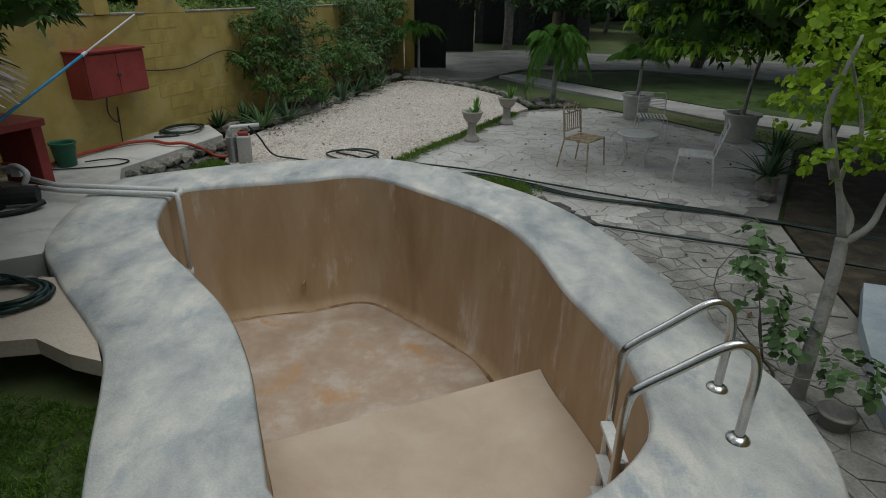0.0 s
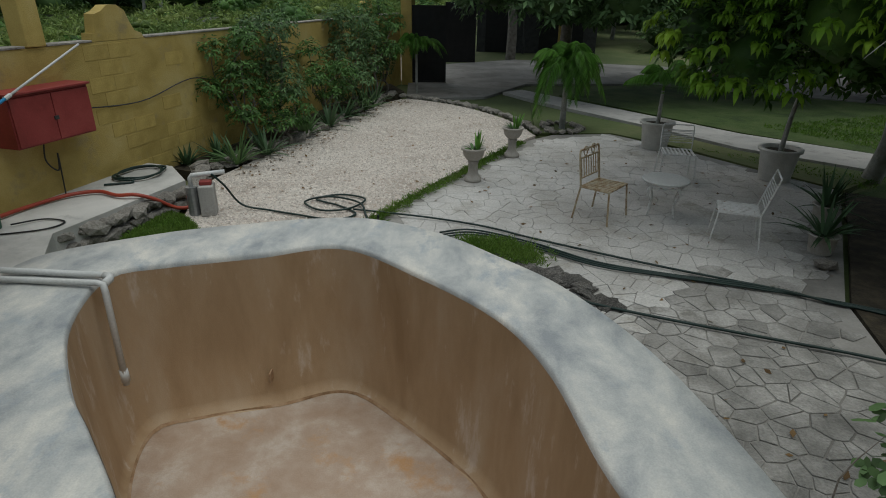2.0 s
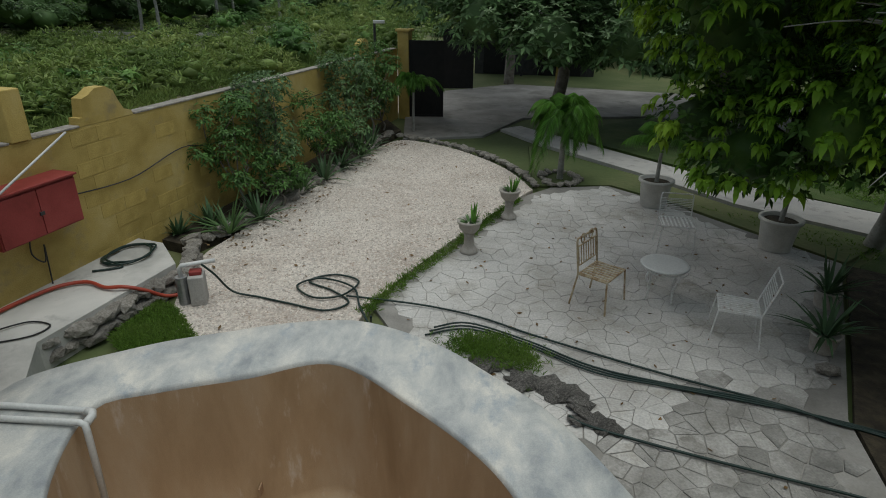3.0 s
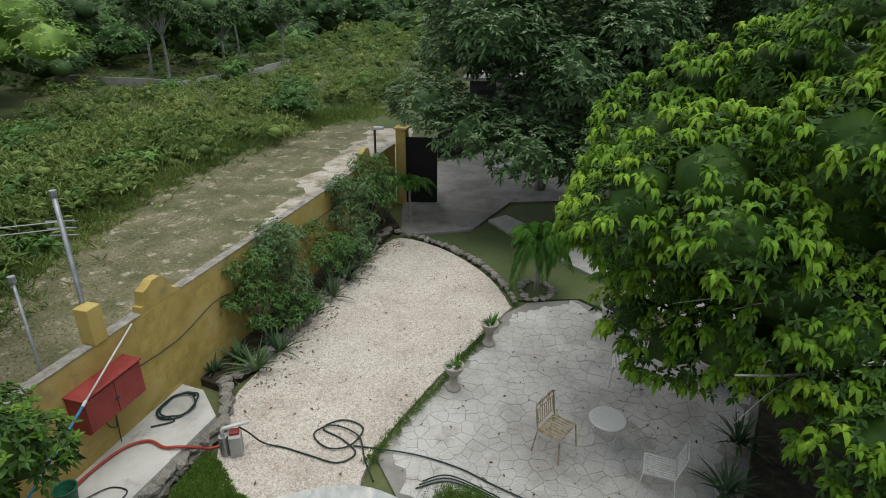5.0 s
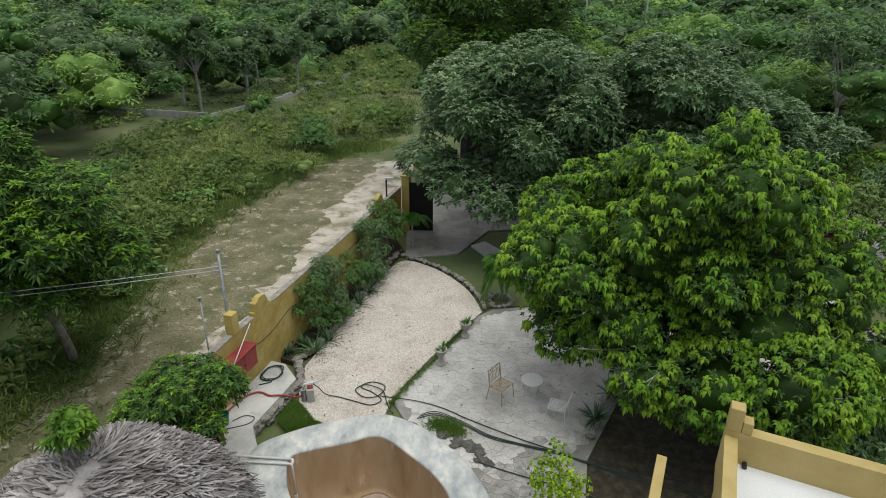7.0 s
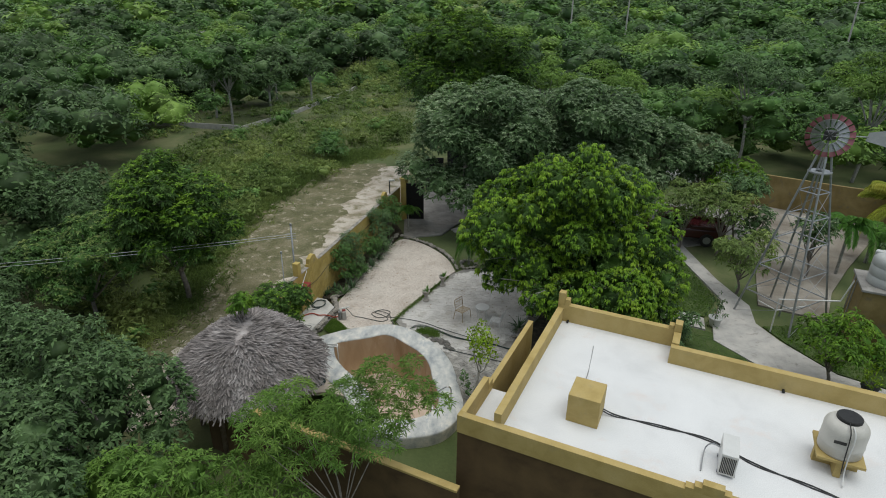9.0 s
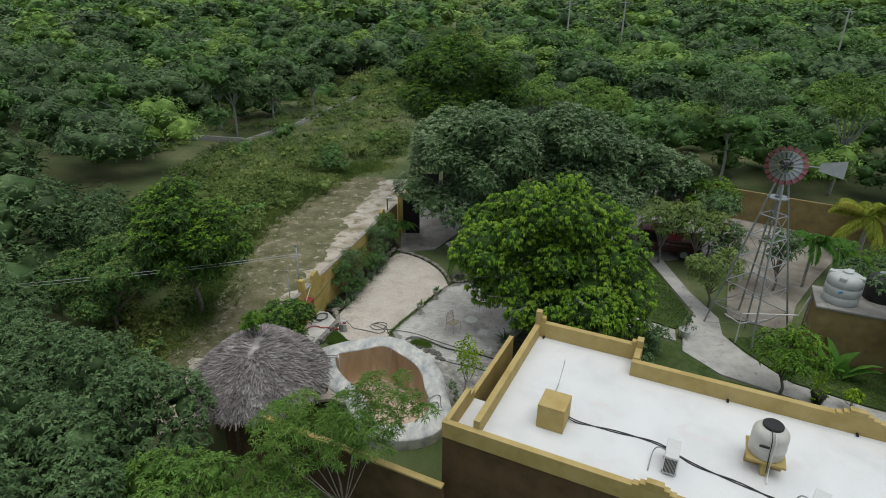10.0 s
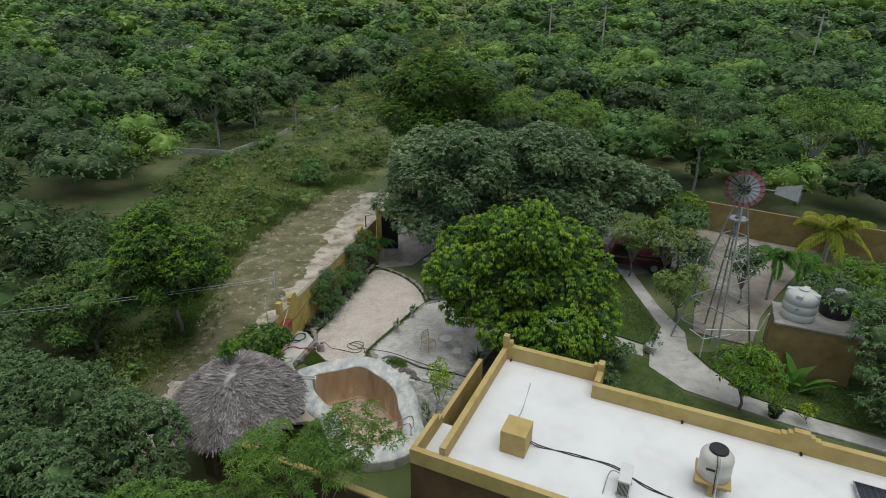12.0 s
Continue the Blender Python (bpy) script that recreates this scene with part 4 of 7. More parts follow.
setting("blue_slab", slab([(3.7, 4.5), (3.25, 3.85), (2.75, 2.9), (2.4, 1.9), (3.6, 1.6), (4.6, 4.2)], -0.1, 0.1), BLUESLAB, "weathered blue-grey cement slab", "slab")


# ---- stones ----
def stone_mesh(seed, flat=0.7, mat=STONE):
    bm = bmesh.new()
    bmesh.ops.create_icosphere(bm, subdivisions=1, radius=1)
    rr = random.Random(seed)
    for v in bm.verts:
        v.co *= rr.uniform(0.72, 1.12)
        v.co.z *= flat
    return as_mesh("stone", bm, mat)


STONES = [stone_mesh(i) for i in range(6)]
DARKSTONES = [stone_mesh(i + 10, 0.6, DARKROCK) for i in range(4)]


def stone_row(name, label, pts, size, gap, zs, seed, width=0.0):
    rr = random.Random(seed)
    ob = thing(name, label, "stone edging", (pts[0][0], pts[0][1], 0))
    o = Vector((pts[0][0], pts[0][1], 0))
    line = spline([(x, y, 0) for x, y in pts], 40)
    acc = 0.0
    for a, b in zip(line, line[1:]):
        acc += (b - a).length
        if acc > gap:
            acc = 0
            for z in zs:
                s = new("stone", STONES[rr.randrange(6)])
                s.parent = ob
                k = size * rr.uniform(0.7, 1.3)
                s.matrix_local = Matrix.Translation(b - o + Vector((rr.uniform(-width, width), rr.uniform(-width, width), z))) @ Euler((rr.uniform(-0.3, 0.3), rr.uniform(-0.3, 0.3), rr.uniform(0, 6))).to_matrix().to_4x4() @ Matrix.Diagonal((k * 1.2, k, k * 0.9, 1))
    return ob


stone_row("rubble_edge", "rough limestone rubble edge of the raised slab", [(-3.95, 6.95), (-3.6, 7.7), (-3.4, 8.3), (-3.2, 8.75), (-3.35, 9.3), (-3.5, 9.8)], 0.12, 0.13, (0.06, 0.2), 1, 0.03)
stone_row("planter_edge", "limestone boulders edging the planting bed", [(-3.5, 9.9), (-3.2, 10.6), (-2.8, 11.7), (-2.35, 13.2), (-1.9, 15.0), (-1.45, 16.6), (-1.2, 17.3)], 0.17, 0.24, (0.1,), 2, 0.05)
stone_row("kerb_stones", "curved kerb of limestone stones round the gravel", [(-1.15, 17.3), (-0.3, 16.75), (0.6, 16.0), (1.35, 15.0), (1.85, 13.8), (2.0, 12.9)], 0.11, 0.2, (0.05,), 3, 0.02)
stone_row("rubble_edge", "dark rubble under the slab edge beside the coping", [(-3.9, 4.1), (-3.5, 4.0), (-3.1, 4.05), (-2.9, 4.0)], 0.13, 0.16, (0.06, 0.2), 4, 0.04)
stone_row("tree_ring", "ring of stones round the palm", [(2.2, 13.5), (2.35, 13.15), (2.8, 13.3), (2.95, 13.75), (2.6, 14.1), (2.25, 13.9), (2.2, 13.5)], 0.09, 0.17, (0.04,), 6)
rk = random.Random(21)
for i in range(34):
    t = i / 33
    x, y = 0.6 + 1.0 * t + rk.uniform(-0.12, 0.14), 7.02 - 0.85 * t + rk.uniform(-0.1, 0.16)
    k = rk.uniform(0.06, 0.15)
    s = tagged(new("rock", DARKSTONES[i % 4]), "dark weathered rock between coping and patio", "rock", "rocks by the coping")
    s.matrix_world = Matrix.Translation((x, y, 0.015)) @ Euler((rk.uniform(-0.3, 0.3), rk.uniform(-0.3, 0.3), i * 1.3)).to_matrix().to_4x4() @ Matrix.Diagonal((k * 1.3, k, k * 0.6, 1))
s = tagged(new("rock", STONES[2]), "pale rough rock on the patio edge", "rock")
s.matrix_world = pose(4.1, 6.95, 0.06) @ Matrix.Diagonal((0.15, 0.11, 0.1, 1))

# ---- patio furniture ----
table = thing("garden_table", "small round white metal garden table", "table", (2.93, 8.58, 0.004))
part("tabletop", lathe(bmesh.new(), [(0, 0.44), (0.26, 0.44), (0.29, 0.445), (0.3, 0.458), (0.29, 0.47), (0.25, 0.466), (0, 0.466)], 28), PVC, table, smooth=True)
part("apron", tube(bmesh.new(), [(0.24 * math.cos(a), 0.24 * math.sin(a), 0.4) for a in np.linspace(0, 2 * math.pi, 25)], 0.01, 6), WHITEMETAL, table)
for k in range(4):
    a = k * math.pi / 2 + 0.4
    c, s = math.cos(a), math.sin(a)
    part("leg", tube(bmesh.new(), spline([(0.2 * c, 0.2 * s, 0.44), (0.27 * c, 0.27 * s, 0.34), (0.2 * c, 0.2 * s, 0.18), (0.23 * c, 0.23 * s, 0.0)], 5), 0.014, 7), WHITEMETAL, table, smooth=True)


def metal_chair(label, at, turn, mat, recline=8.0, slats=8, scrolls=True, back_h=0.5, seat_d=0.42, crossbars=False, w=0.23, thin=1.0):
    """Front along local -y."""
    ob = thing("garden_chair", label, "chair", at, turn, "chairs on the patio")
    sh = 0.42
    for x in (-w, w):
        part("leg", tube(bmesh.new(), [(x, -seat_d / 2, sh), (x * 1.12, -seat_d / 2 - 0.04, 0)], 0.012 * thin, 7), mat, ob)
        part("leg", tube(bmesh.new(), [(x, seat_d / 2, sh), (x * 1.12, seat_d / 2 + 0.06, 0)], 0.012 * thin, 7), mat, ob)
    part("seat_frame", tube(bmesh.new(), [(-w, -seat_d / 2, sh), (w, -seat_d / 2, sh), (w, seat_d / 2, sh), (-w, seat_d / 2, sh), (-w, -seat_d / 2, sh)], 0.012 * thin, 7), mat, ob)
    for i in range(slats):
        x = -w + 2 * w * (i + 0.5) / slats
        part("slat", boxed(x - 0.017 * thin, x + 0.017 * thin, -seat_d / 2, seat_d / 2, sh + 0.004, sh + 0.012), mat, ob)
    t = math.tan(radians(recline))
    B = lambda x, z: (x, seat_d / 2 + t * z, sh + z)
    part("back_frame", tube(bmesh.new(), spline([B(-w, 0), B(-w, back_h * 0.9), B(-w * 0.8, back_h)], 4) + spline([B(w * 0.8, back_h), B(w, back_h * 0.9), B(w, 0)], 4), 0.013 * thin, 7), mat, ob)
    part("back_rail", tube(bmesh.new(), [B(-w, 0.1), B(w, 0.1)], 0.01 * thin, 6), mat, ob)
    part("back_rail", tube(bmesh.new(), [B(-w, back_h * 0.78), B(w, back_h * 0.78)], 0.01 * thin, 6), mat, ob)
    if crossbars:
        for i in range(6):
            z = 0.14 + (back_h * 0.62 - 0.1) * i / 5
            part("back_bar", tube(bmesh.new(), [B(-w, z), B(w, z)], 0.008 * thin, 6), mat, ob)
    else:
        for i in range(slats):
            x = -w + 2 * w * (i + 0.5) / slats
            part("back_bar", tube(bmesh.new(), [B(x, 0.1), B(x, back_h * 0.78)], 0.008 * thin, 6), mat, ob)
    if scrolls:
        for x in (-0.1, 0.1):
            part("scroll", tube(bmesh.new(), [B(x + 0.075 * (1 - k / 22) * math.cos(k * 0.5), back_h * 0.92 + 0.075 * (1 - k / 22) * math.sin(k * 0.5)) for k in range(18)], 0.008 * thin, 5), mat, ob)
    return ob


metal_chair("rusty cream metal chair with scrolled barred back", (2.1, 8.42, 0.004), 50, RUSTMETAL, 8, back_h=0.44, seat_d=0.38, w=0.25)
metal_chair("white metal garden chair with barred back", (3.66, 10.15, 0.004), -12, WHITEMETAL, 12, scrolls=False, back_h=0.36, crossbars=True, thin=0.7)
metal_chair("white slatted metal lounge chair, leaning back", (3.42, 7.62, 0.004), -112, WHITEMETAL, 14, slats=9, scrolls=False, back_h=0.44, seat_d=0.42, crossbars=True, w=0.21, thin=0.7)


def blades(n, length, width, rng, lift=(25, 80), curve=0.35, base_r=0.03):
    """A rosette of long stiff leaves from the origin; each of three segments."""
    vs, fs = [], []
    for i in range(n):
        a, e = rng.uniform(0, 2 * math.pi), radians(rng.uniform(*lift))
        ln = length * rng.uniform(0.65, 1.15)
        d = np.array([math.cos(a), math.sin(a)])
        side = np.array([-d[1], d[0], 0]) * width / 2
        o = len(vs)
        for t, w in ((0, 0.8), (0.35, 1.0), (0.7, 0.6), (1.0, 0.06)):
            r = base_r + ln * t * math.cos(e)
            z = ln * t * math.sin(e) - curve * ln * t * t * math.cos(e)
            c = np.array([d[0] * r, d[1] * r, z])
            up = np.array([0, 0, width * 0.25 * w])
            vs += [c - side * w + up, c, c + side * w + up]
        for s in range(3):
            b = o + 3 * s
            fs += [(b, b + 1, b + 4, b + 3), (b + 1, b + 2, b + 5, b + 4)]
    return np.array(vs), np.array(fs)


def spiky(name, label, at, n, length, width, mat, seed, pot=None, lift=(25, 80), curve=0.35, parent=None, zoff=0.0, category="plant"):
    rng = np.random.default_rng(seed)
    ob = thing(name, label, category, at) if parent is None else parent
    v, f = blades(n, length, width, rng, lift, curve)
    v[:, 2] += zoff
    c = new("leaves", raw_mesh("leaves", v, f, mat))
    c.parent = ob
    return ob


def pot_profile(r0, r1, h, lip=0.03):
    return [(0, 0), (r0, 0), (r0 * 1.02, 0.01), (r1 * 0.97, h - lip * 1.6), (r1 * 0.98, h - lip * 1.5), (r1 + lip, h - lip * 1.4), (r1 + lip, h), (r1 - 0.02, h), (r1 - 0.04, h - 0.06), (0, h - 0.06)]


def urn(at, seed):
    ob = thing("planter_urn", "cast stone pedestal urn planted with small succulents", "planter", at, 0, "urns between gravel and patio")
    part("pedestal", lathe(bmesh.new(), [(0, 0), (0.13, 0), (0.135, 0.02), (0.13, 0.05), (0.1, 0.08), (0.075, 0.13), (0.07, 0.25), (0.085, 0.3), (0.06, 0.32)], 20), TERRACOTTA, ob, smooth=True)
    part("bowl", lathe(bmesh.new(), [(0.05, 0.31), (0.1, 0.33), (0.15, 0.39), (0.165, 0.47), (0.185, 0.48), (0.185, 0.51), (0.16, 0.51), (0.14, 0.48), (0, 0.47)], 20), TERRACOTTA, ob, smooth=True)
    rng = np.random.default_rng(seed)
    v, f = blades(16, 0.2, 0.035, rng, (15, 60), 0.4)
    v[:, 2] += 0.47
    c = new("succulent", raw_mesh("succulent", v, f, LEAFDARK))
    c.parent = ob
    v, f = blades(9, 0.3, 0.04, rng, (60, 88), 0.1)
    v += np.array([0.05, -0.02, 0.47])
    c = new("upright_leaves", raw_mesh("upright_leaves", v, f, PALMLEAF))
    c.parent = ob
    return ob


urn((0.53, 9.9, 0.0), 1)
urn((1.27, 11.35, 0.0), 2)


def frond_mesh(n_leaf, length, leaf_l, droop, rng, az, el, width=0.025):
    """One feather frond as arrays of triangles: rib and leaflets."""
    d = np.array([math.cos(az), math.sin(az), 0])
    side = np.array([-d[1], d[0], 0])
    e = radians(el)
    ts = np.linspace(0.12, 1, n_leaf)
    P = lambda t: d * (length * t * math.cos(e) * (1 - 0.12 * t)) + np.array([0, 0, length * (t * math.sin(e) - droop * t * t)])
    vs, fs = [], []
    for t in ts:
        c, c2 = P(t), P(min(1, t + 0.03))
        fwd = unit(P(min(1.0, t + 0.05)) - P(t - 0.05))
        ll = leaf_l * (0.35 + 0.65 * math.sin(math.pi * min(1, 0.15 + 0.8 * t))) * rng.uniform(0.85, 1.1)
        for s in (-1, 1):
            dirn = unit(side * s * 0.75 + fwd * 0.6 + np.array([0, 0, -0.3]))
            tip = c + dirn * ll + np.array([0, 0, -0.45 * ll])
            m_ = c + dirn * ll * 0.5
            o = len(vs)
            vs += [c - fwd * width * 0.5, m_ + fwd * width, tip, m_ - fwd * width]
            fs += [(o, o + 1, o + 2), (o, o + 2, o + 3)]
    for k in range(8):
        a, b = P(k / 8), P((k + 1) / 8)
        o = len(vs)
        w = 0.02 * (1 - k / 9)
        vs += [a + side * w, a - side * w, b]
        fs += [(o, o + 1, o + 2)]
    return np.array(vs), np.array(fs)


def palm(name, label, at, trunk_h, trunk_r, fronds, length, leaf_l, mat, seed, droop=0.55, el=(20, 75), pot=None, lean=(0, 0), n_leaf=34, category="palm tree", width=0.025, group=""):
    rng = np.random.default_rng(seed)
    ob = thing(name, label, category, at, group=group)
    z0 = 0.0
    if pot:
        part("pot", lathe(bmesh.new(), pot_profile(*pot), 26), POTGREY, ob, "large pale grey pot", True)
        part("soil", lathe(bmesh.new(), [(0, pot[2] - 0.05), (pot[1] - 0.03, pot[2] - 0.055)], 20), SOIL, ob)
        z0 = pot[2] - 0.06
    top = Vector((lean[0], lean[1], z0 + trunk_h))
    part("trunk", tube(bmesh.new(), spline([(0, 0, z0 - 0.05), (lean[0] * 0.3, lean[1] * 0.3, z0 + trunk_h * 0.5), top], 6), trunk_r, 10, trunk_r * 0.7), PALEBARK, ob, smooth=True)
    part("crownshaft", tube(bmesh.new(), [top - Vector((0, 0, 0.05)), top + Vector((0, 0, 0.28 * length * 0.5))], trunk_r * 0.8, 8, trunk_r * 0.3), PALMLEAF, ob, "green crownshaft", True)
    for i in range(fronds):
        v, f = frond_mesh(n_leaf, length * rng.uniform(0.85, 1.12), leaf_l, droop * rng.uniform(0.7, 1.2), rng, i * 2.4 + rng.uniform(-0.3, 0.3), rng.uniform(*el), width)
        c = new("frond", raw_mesh("frond", v + np.array(top) + np.array([0, 0, 0.1]), f, mat))
        c.parent = ob
    return ob


palm("ornamental_palm", "young feather palm in a ring of stones", (2.58, 13.7, -0.05), 1.0, 0.07, 20, 2.0, 0.36, PALMLEAF, 3, 0.95, (54, 86), n_leaf=46, width=0.011)
palm("ornamental_palm", "slender young palm beside the black gate", (-0.68, 17.95, 0.0), 1.1, 0.045, 13, 1.3, 0.24, PALMLEAF, 4, 0.85, (45, 85), n_leaf=36, width=0.008)
palm("potted_palm", "young palm in a large pale pot on the patio", (4.0, 12.1, 0.004), 0.6, 0.04, 9, 1.0, 0.28, PALMLEAF, 5, 0.6, (35, 82), pot=(0.22, 0.285, 0.5), width=0.009)
palm("potted_palm", "tall thin palm in a large pale pot on the patio", (5.25, 10.2, 0.004), 1.1, 0.04, 6, 0.65, 0.24, PALMLEAF, 6, 0.9, (20, 80), pot=(0.22, 0.285, 0.5), lean=(0.12, 0.0), width=0.009)
for at, sd in (((4.32, 7.4, 0.0), 1), ((4.95, 8.4, 0.0), 2)):
    ob = thing("potted_aloe", "spiky dark aloe in a low grey pot", "plant", at, 0, "aloes on the patio edge")
    part("pot", lathe(bmesh.new(), pot_profile(0.12, 0.15, 0.22, 0.012), 20), TERRACOTTA, ob, smooth=True)
    spiky("", "", at, 42, 0.6, 0.042, ALOE, 10 + sd, parent=ob, zoff=0.18, lift=(10, 78), curve=0.3)
# planting bed along the wall
for i, (x, y, k) in enumerate([(-3.15, 10.3, 0.6), (-2.85, 10.9, 0.55), (-3.55, 10.6, 0.45), (-2.5, 12.3, 0.65), (-2.2, 13.1, 0.6), (-2.05, 14.0, 0.6), (-1.75, 14.9, 0.7), (-1.6, 15.6, 0.65), (-3.9, 10.2, 0.4)]):
    spiky("agave", "spiky grey-green aloe in the planting bed", (x, y, 0.08), 32, k * 1.15, 0.05, ALOE if i % 3 else LEAFDARK, 30 + i, lift=(20, 80), curve=0.35)
bed = [(-3.55, 9.75), (-4.1, 10.0), (-2.6, 15.3), (-1.5, 19.0), (-1.0, 17.6), (-1.6, 15.8), (-2.5, 12.6), (-3.2, 10.4)]
setting("planting_bed", slab(bed, -0.1, 0.1), SOIL, "dark soil planting bed along the wall", "planting bed")

# gate and gate posts
for x, y in ((-1.02, 20.05), (4.3, 23.4)):
    gp = thing("gate_post", "yellow masonry gate post with a plant on top", "gate post", (x, y, 0), WANG)
    part("shaft", boxed(-0.17, 0.17, -0.17, 0.17, -0.1, 2.45, 0.012), YELLOW, gp)
    part("cap", boxed(-0.22, 0.22, -0.22, 0.22, 2.45, 2.52, 0.012), YELLOW, gp)
    spiky("", "", (0, 0, 0), 14, 0.25, 0.03, LEAFDARK, 77, parent=gp, zoff=2.5)
for at, turn, n in (((-0.92, 19.9, 0.02), 0, 1.05), ((0.1, 25.5, 0.02), 5, 1.2)):
    g = thing("gate_leaf", "black sheet metal gate leaf standing open", "gate", at, turn)
    part("sheet", boxed(0, n, -0.012, 0.012, 0.05, 2.15), BLACK, g)
    for a in ((0, 0.05, -0.025, 0.025, 0.0, 2.2), (n - 0.05, n, -0.025, 0.025, 0.0, 2.2), (0.05, n - 0.05, -0.025, 0.025, 2.14, 2.2), (0.05, n - 0.05, -0.025, 0.025, 0.0, 0.06)):
        part("gate_bar", boxed(*a), BLACK, g)
shed = thing("outbuilding", "shaded grey outbuilding behind the driveway", "outbuilding", (1.6, 30.5, 0), -8)
part("wall", boxed(0, 5.5, 0, 3, -0.1, 2.6), DARKSTEEL, shed, "dark grey wall")
part("roof", boxed(-0.3, 5.8, -0.6, 3.2, 2.6, 2.75, 0.02), CONCRETE, shed)
part("door", boxed(0.4, 1.5, -0.03, 0.0, 0.0, 2.1, 0.01), BLACK, shed, "black metal door")
part("post", tube(bmesh.new(), [(2.2, -0.5, 0), (2.2, -0.5, 2.6)], 0.06, 8), DARKSTEEL, shed)
part("door", boxed(2.9, 4.9, -0.03, 0.0, 0.0, 2.2, 0.01), BLACK, shed, "black metal door")

# poles behind the wall with their wires
for at, top, lb in ((( -4.72, 8.42, -0.05), 4.15, True), ((-4.98, 7.66, -0.05), 3.3, False)):
    p = thing("utility_post", "thin grey metal post behind the wall", "post", at)
    part("shaft", tube(bmesh.new(), [(0, 0, 0), (0.02, 0, top)], 0.034 if lb else 0.02, 8), GALV, p, smooth=True)
    part("cap", tube(bmesh.new(), [(0.02, 0, top), (0.02, 0, top + 0.08)], 0.045, 8), GALV, p)
    if lb:
        for dz in (-0.35, -0.45, -0.55):
            part("insulator", tube(bmesh.new(), [(-0.18, 0, top + dz), (0.18, 0.05, top + dz)], 0.012, 5), GALV, p)
p = thing("security_light", "small white lamp on a dark post by the gate", "lamp", (-1.75, 18.7, 0))
part("shaft", tube(bmesh.new(), [(0, 0, 0), (0, 0, 2.75)], 0.035, 8), DARKSTEEL, p)
part("head", boxed(-0.03, 0.28, -0.06, 0.06, 2.72, 2.8, 0.015), PVC, p)
for k in range(2):
    w = thing("overhead_wire", "thin grey overhead wire", "wire")
    a, b = Vector((-4.72, 8.42, 3.75 - 0.1 * k)), Vector((-48, -2, 6.6 - 0.25 * k))
    part("strand", tube(bmesh.new(), [a.lerp(b, t) + Vector((0, 0, -1.3 * 4 * t * (1 - t))) for t in np.linspace(0, 1, 20)], 0.009, 4), GALV, w)

# thatched shelter
hut = thing("thatched_hut", "round palapa with weathered grey palm thatch roof", "hut", (-4.72, 2.35, 0.1))
for k in range(6):
    a = k * math.pi / 3 + 0.3
    part("post", tube(bmesh.new(), [(1.6 * math.cos(a), 1.85 * math.sin(a), -0.1), (1.58 * math.cos(a), 1.8 * math.sin(a), 2.3)], 0.08, 8), WOOD, hut, "rough wooden post", True)


def roof_pt(a, t):
    """A point on the thatch: t = 0 at the ridge, 1 at the eave."""
    ridge = np.array([0.0, 0.6 * math.sin(a) - 0.1, 3.12])
    eave = np.array([2.15 * math.cos(a), 2.2 * math.sin(a), 1.95])
    p = ridge * (1 - t) + eave * t
    p[2] += 0.32 * math.sin(math.pi * t) * 0.9
    return p


bm = bmesh.new()
rows = [[bm.verts.new(roof_pt(2 * math.pi * j / 48, t)) for j in range(48)] for t in np.linspace(0, 1, 9)]
for a, b in zip(rows, rows[1:]):
    for j in range(48):
        bm.faces.new((a[j], a[(j + 1) % 48], b[(j + 1) % 48], b[j]))
part("thatch_base", bm, THATCH, hut, smooth=True)
rt = np.random.default_rng(5)
vs, fs = [], []
for i in range(17000):
    t = math.sqrt(rt.uniform(0.0, 1.02))
    a = rt.uniform(0, 2 * math.pi)
    p, q = roof_pt(a, t), roof_pt(a + rt.normal(0, 0.12), t + 0.1)
    d = unit(q - p)
    nrm = unit(np.cross(roof_pt(a + 0.02, t) - p, d)) * -1
    if nrm[2] < 0:
        nrm = -nrm
    side = unit(np.cross(d, nrm))
    ln, w = rt.uniform(0.15, 0.5), rt.uniform(0.008, 0.032)
    p = p + nrm * rt.uniform(0.0, 0.05)
    e = p + d * ln + nrm * rt.uniform(-0.02, 0.17) + np.array([0, 0, -0.06 if t > 0.9 else 0])
    o = len(vs)
    vs += [p - side * w, p + side * w, e + side * w * 0.6, e - side * w * 0.6]
    fs.append((o, o + 1, o + 2, o + 3))
c = new("thatch", raw_mesh("thatch", vs, fs, THATCH))
c.parent = hut
tagged(c, kind="stuff")

# ---- roof of the house ----
def stepped(w, h, t, rise=(0.25, 0.6, 1.0), inset=(0.0, 0.16, 0.3)):
    """A stepped ornament w wide, standing on a parapet."""
    bm = bmesh.new()
    x0 = 0.0
    pts = [(inset[0] * w, 0)]
    for r, a, b in zip(rise, inset, (*inset[1:], None)):
        pts.append((a * w, h * r))
        if b is not None:
            pts.append((b * w, h * r))
    pts = pts + [(w - x, z) for x, z in pts[::-1]]
    f = [bm.verts.new((x, 0, z)) for x, z in pts]
    b = [bm.verts.new((x, t, z)) for x, z in pts]
    bm.faces.new(f)
    bm.faces.new(b[::-1])
    for i in range(len(pts)):
        j = (i + 1) % len(pts)
        bm.faces.new((f[j], f[i], b[i], b[j]))
    bmesh.ops.recalc_face_normals(bm, faces=bm.faces)
    return bm


def h_part(name, bm, mat, at, turn=0.0, label="", smooth=False):
    ob = part(name, bm, mat, house, label, smooth)
    ob.matrix_local = pose(*at, 0, 0, turn)
    return ob


def on_roof(u, v, z=DECK):
    return house.matrix_world @ Vector((u, v, z))


h_part("ornament", boxed(0, 0.2, 0, 0.21, 0, 0.4, 0.012), OCHRE, (0.845, 5.595, 3.85))
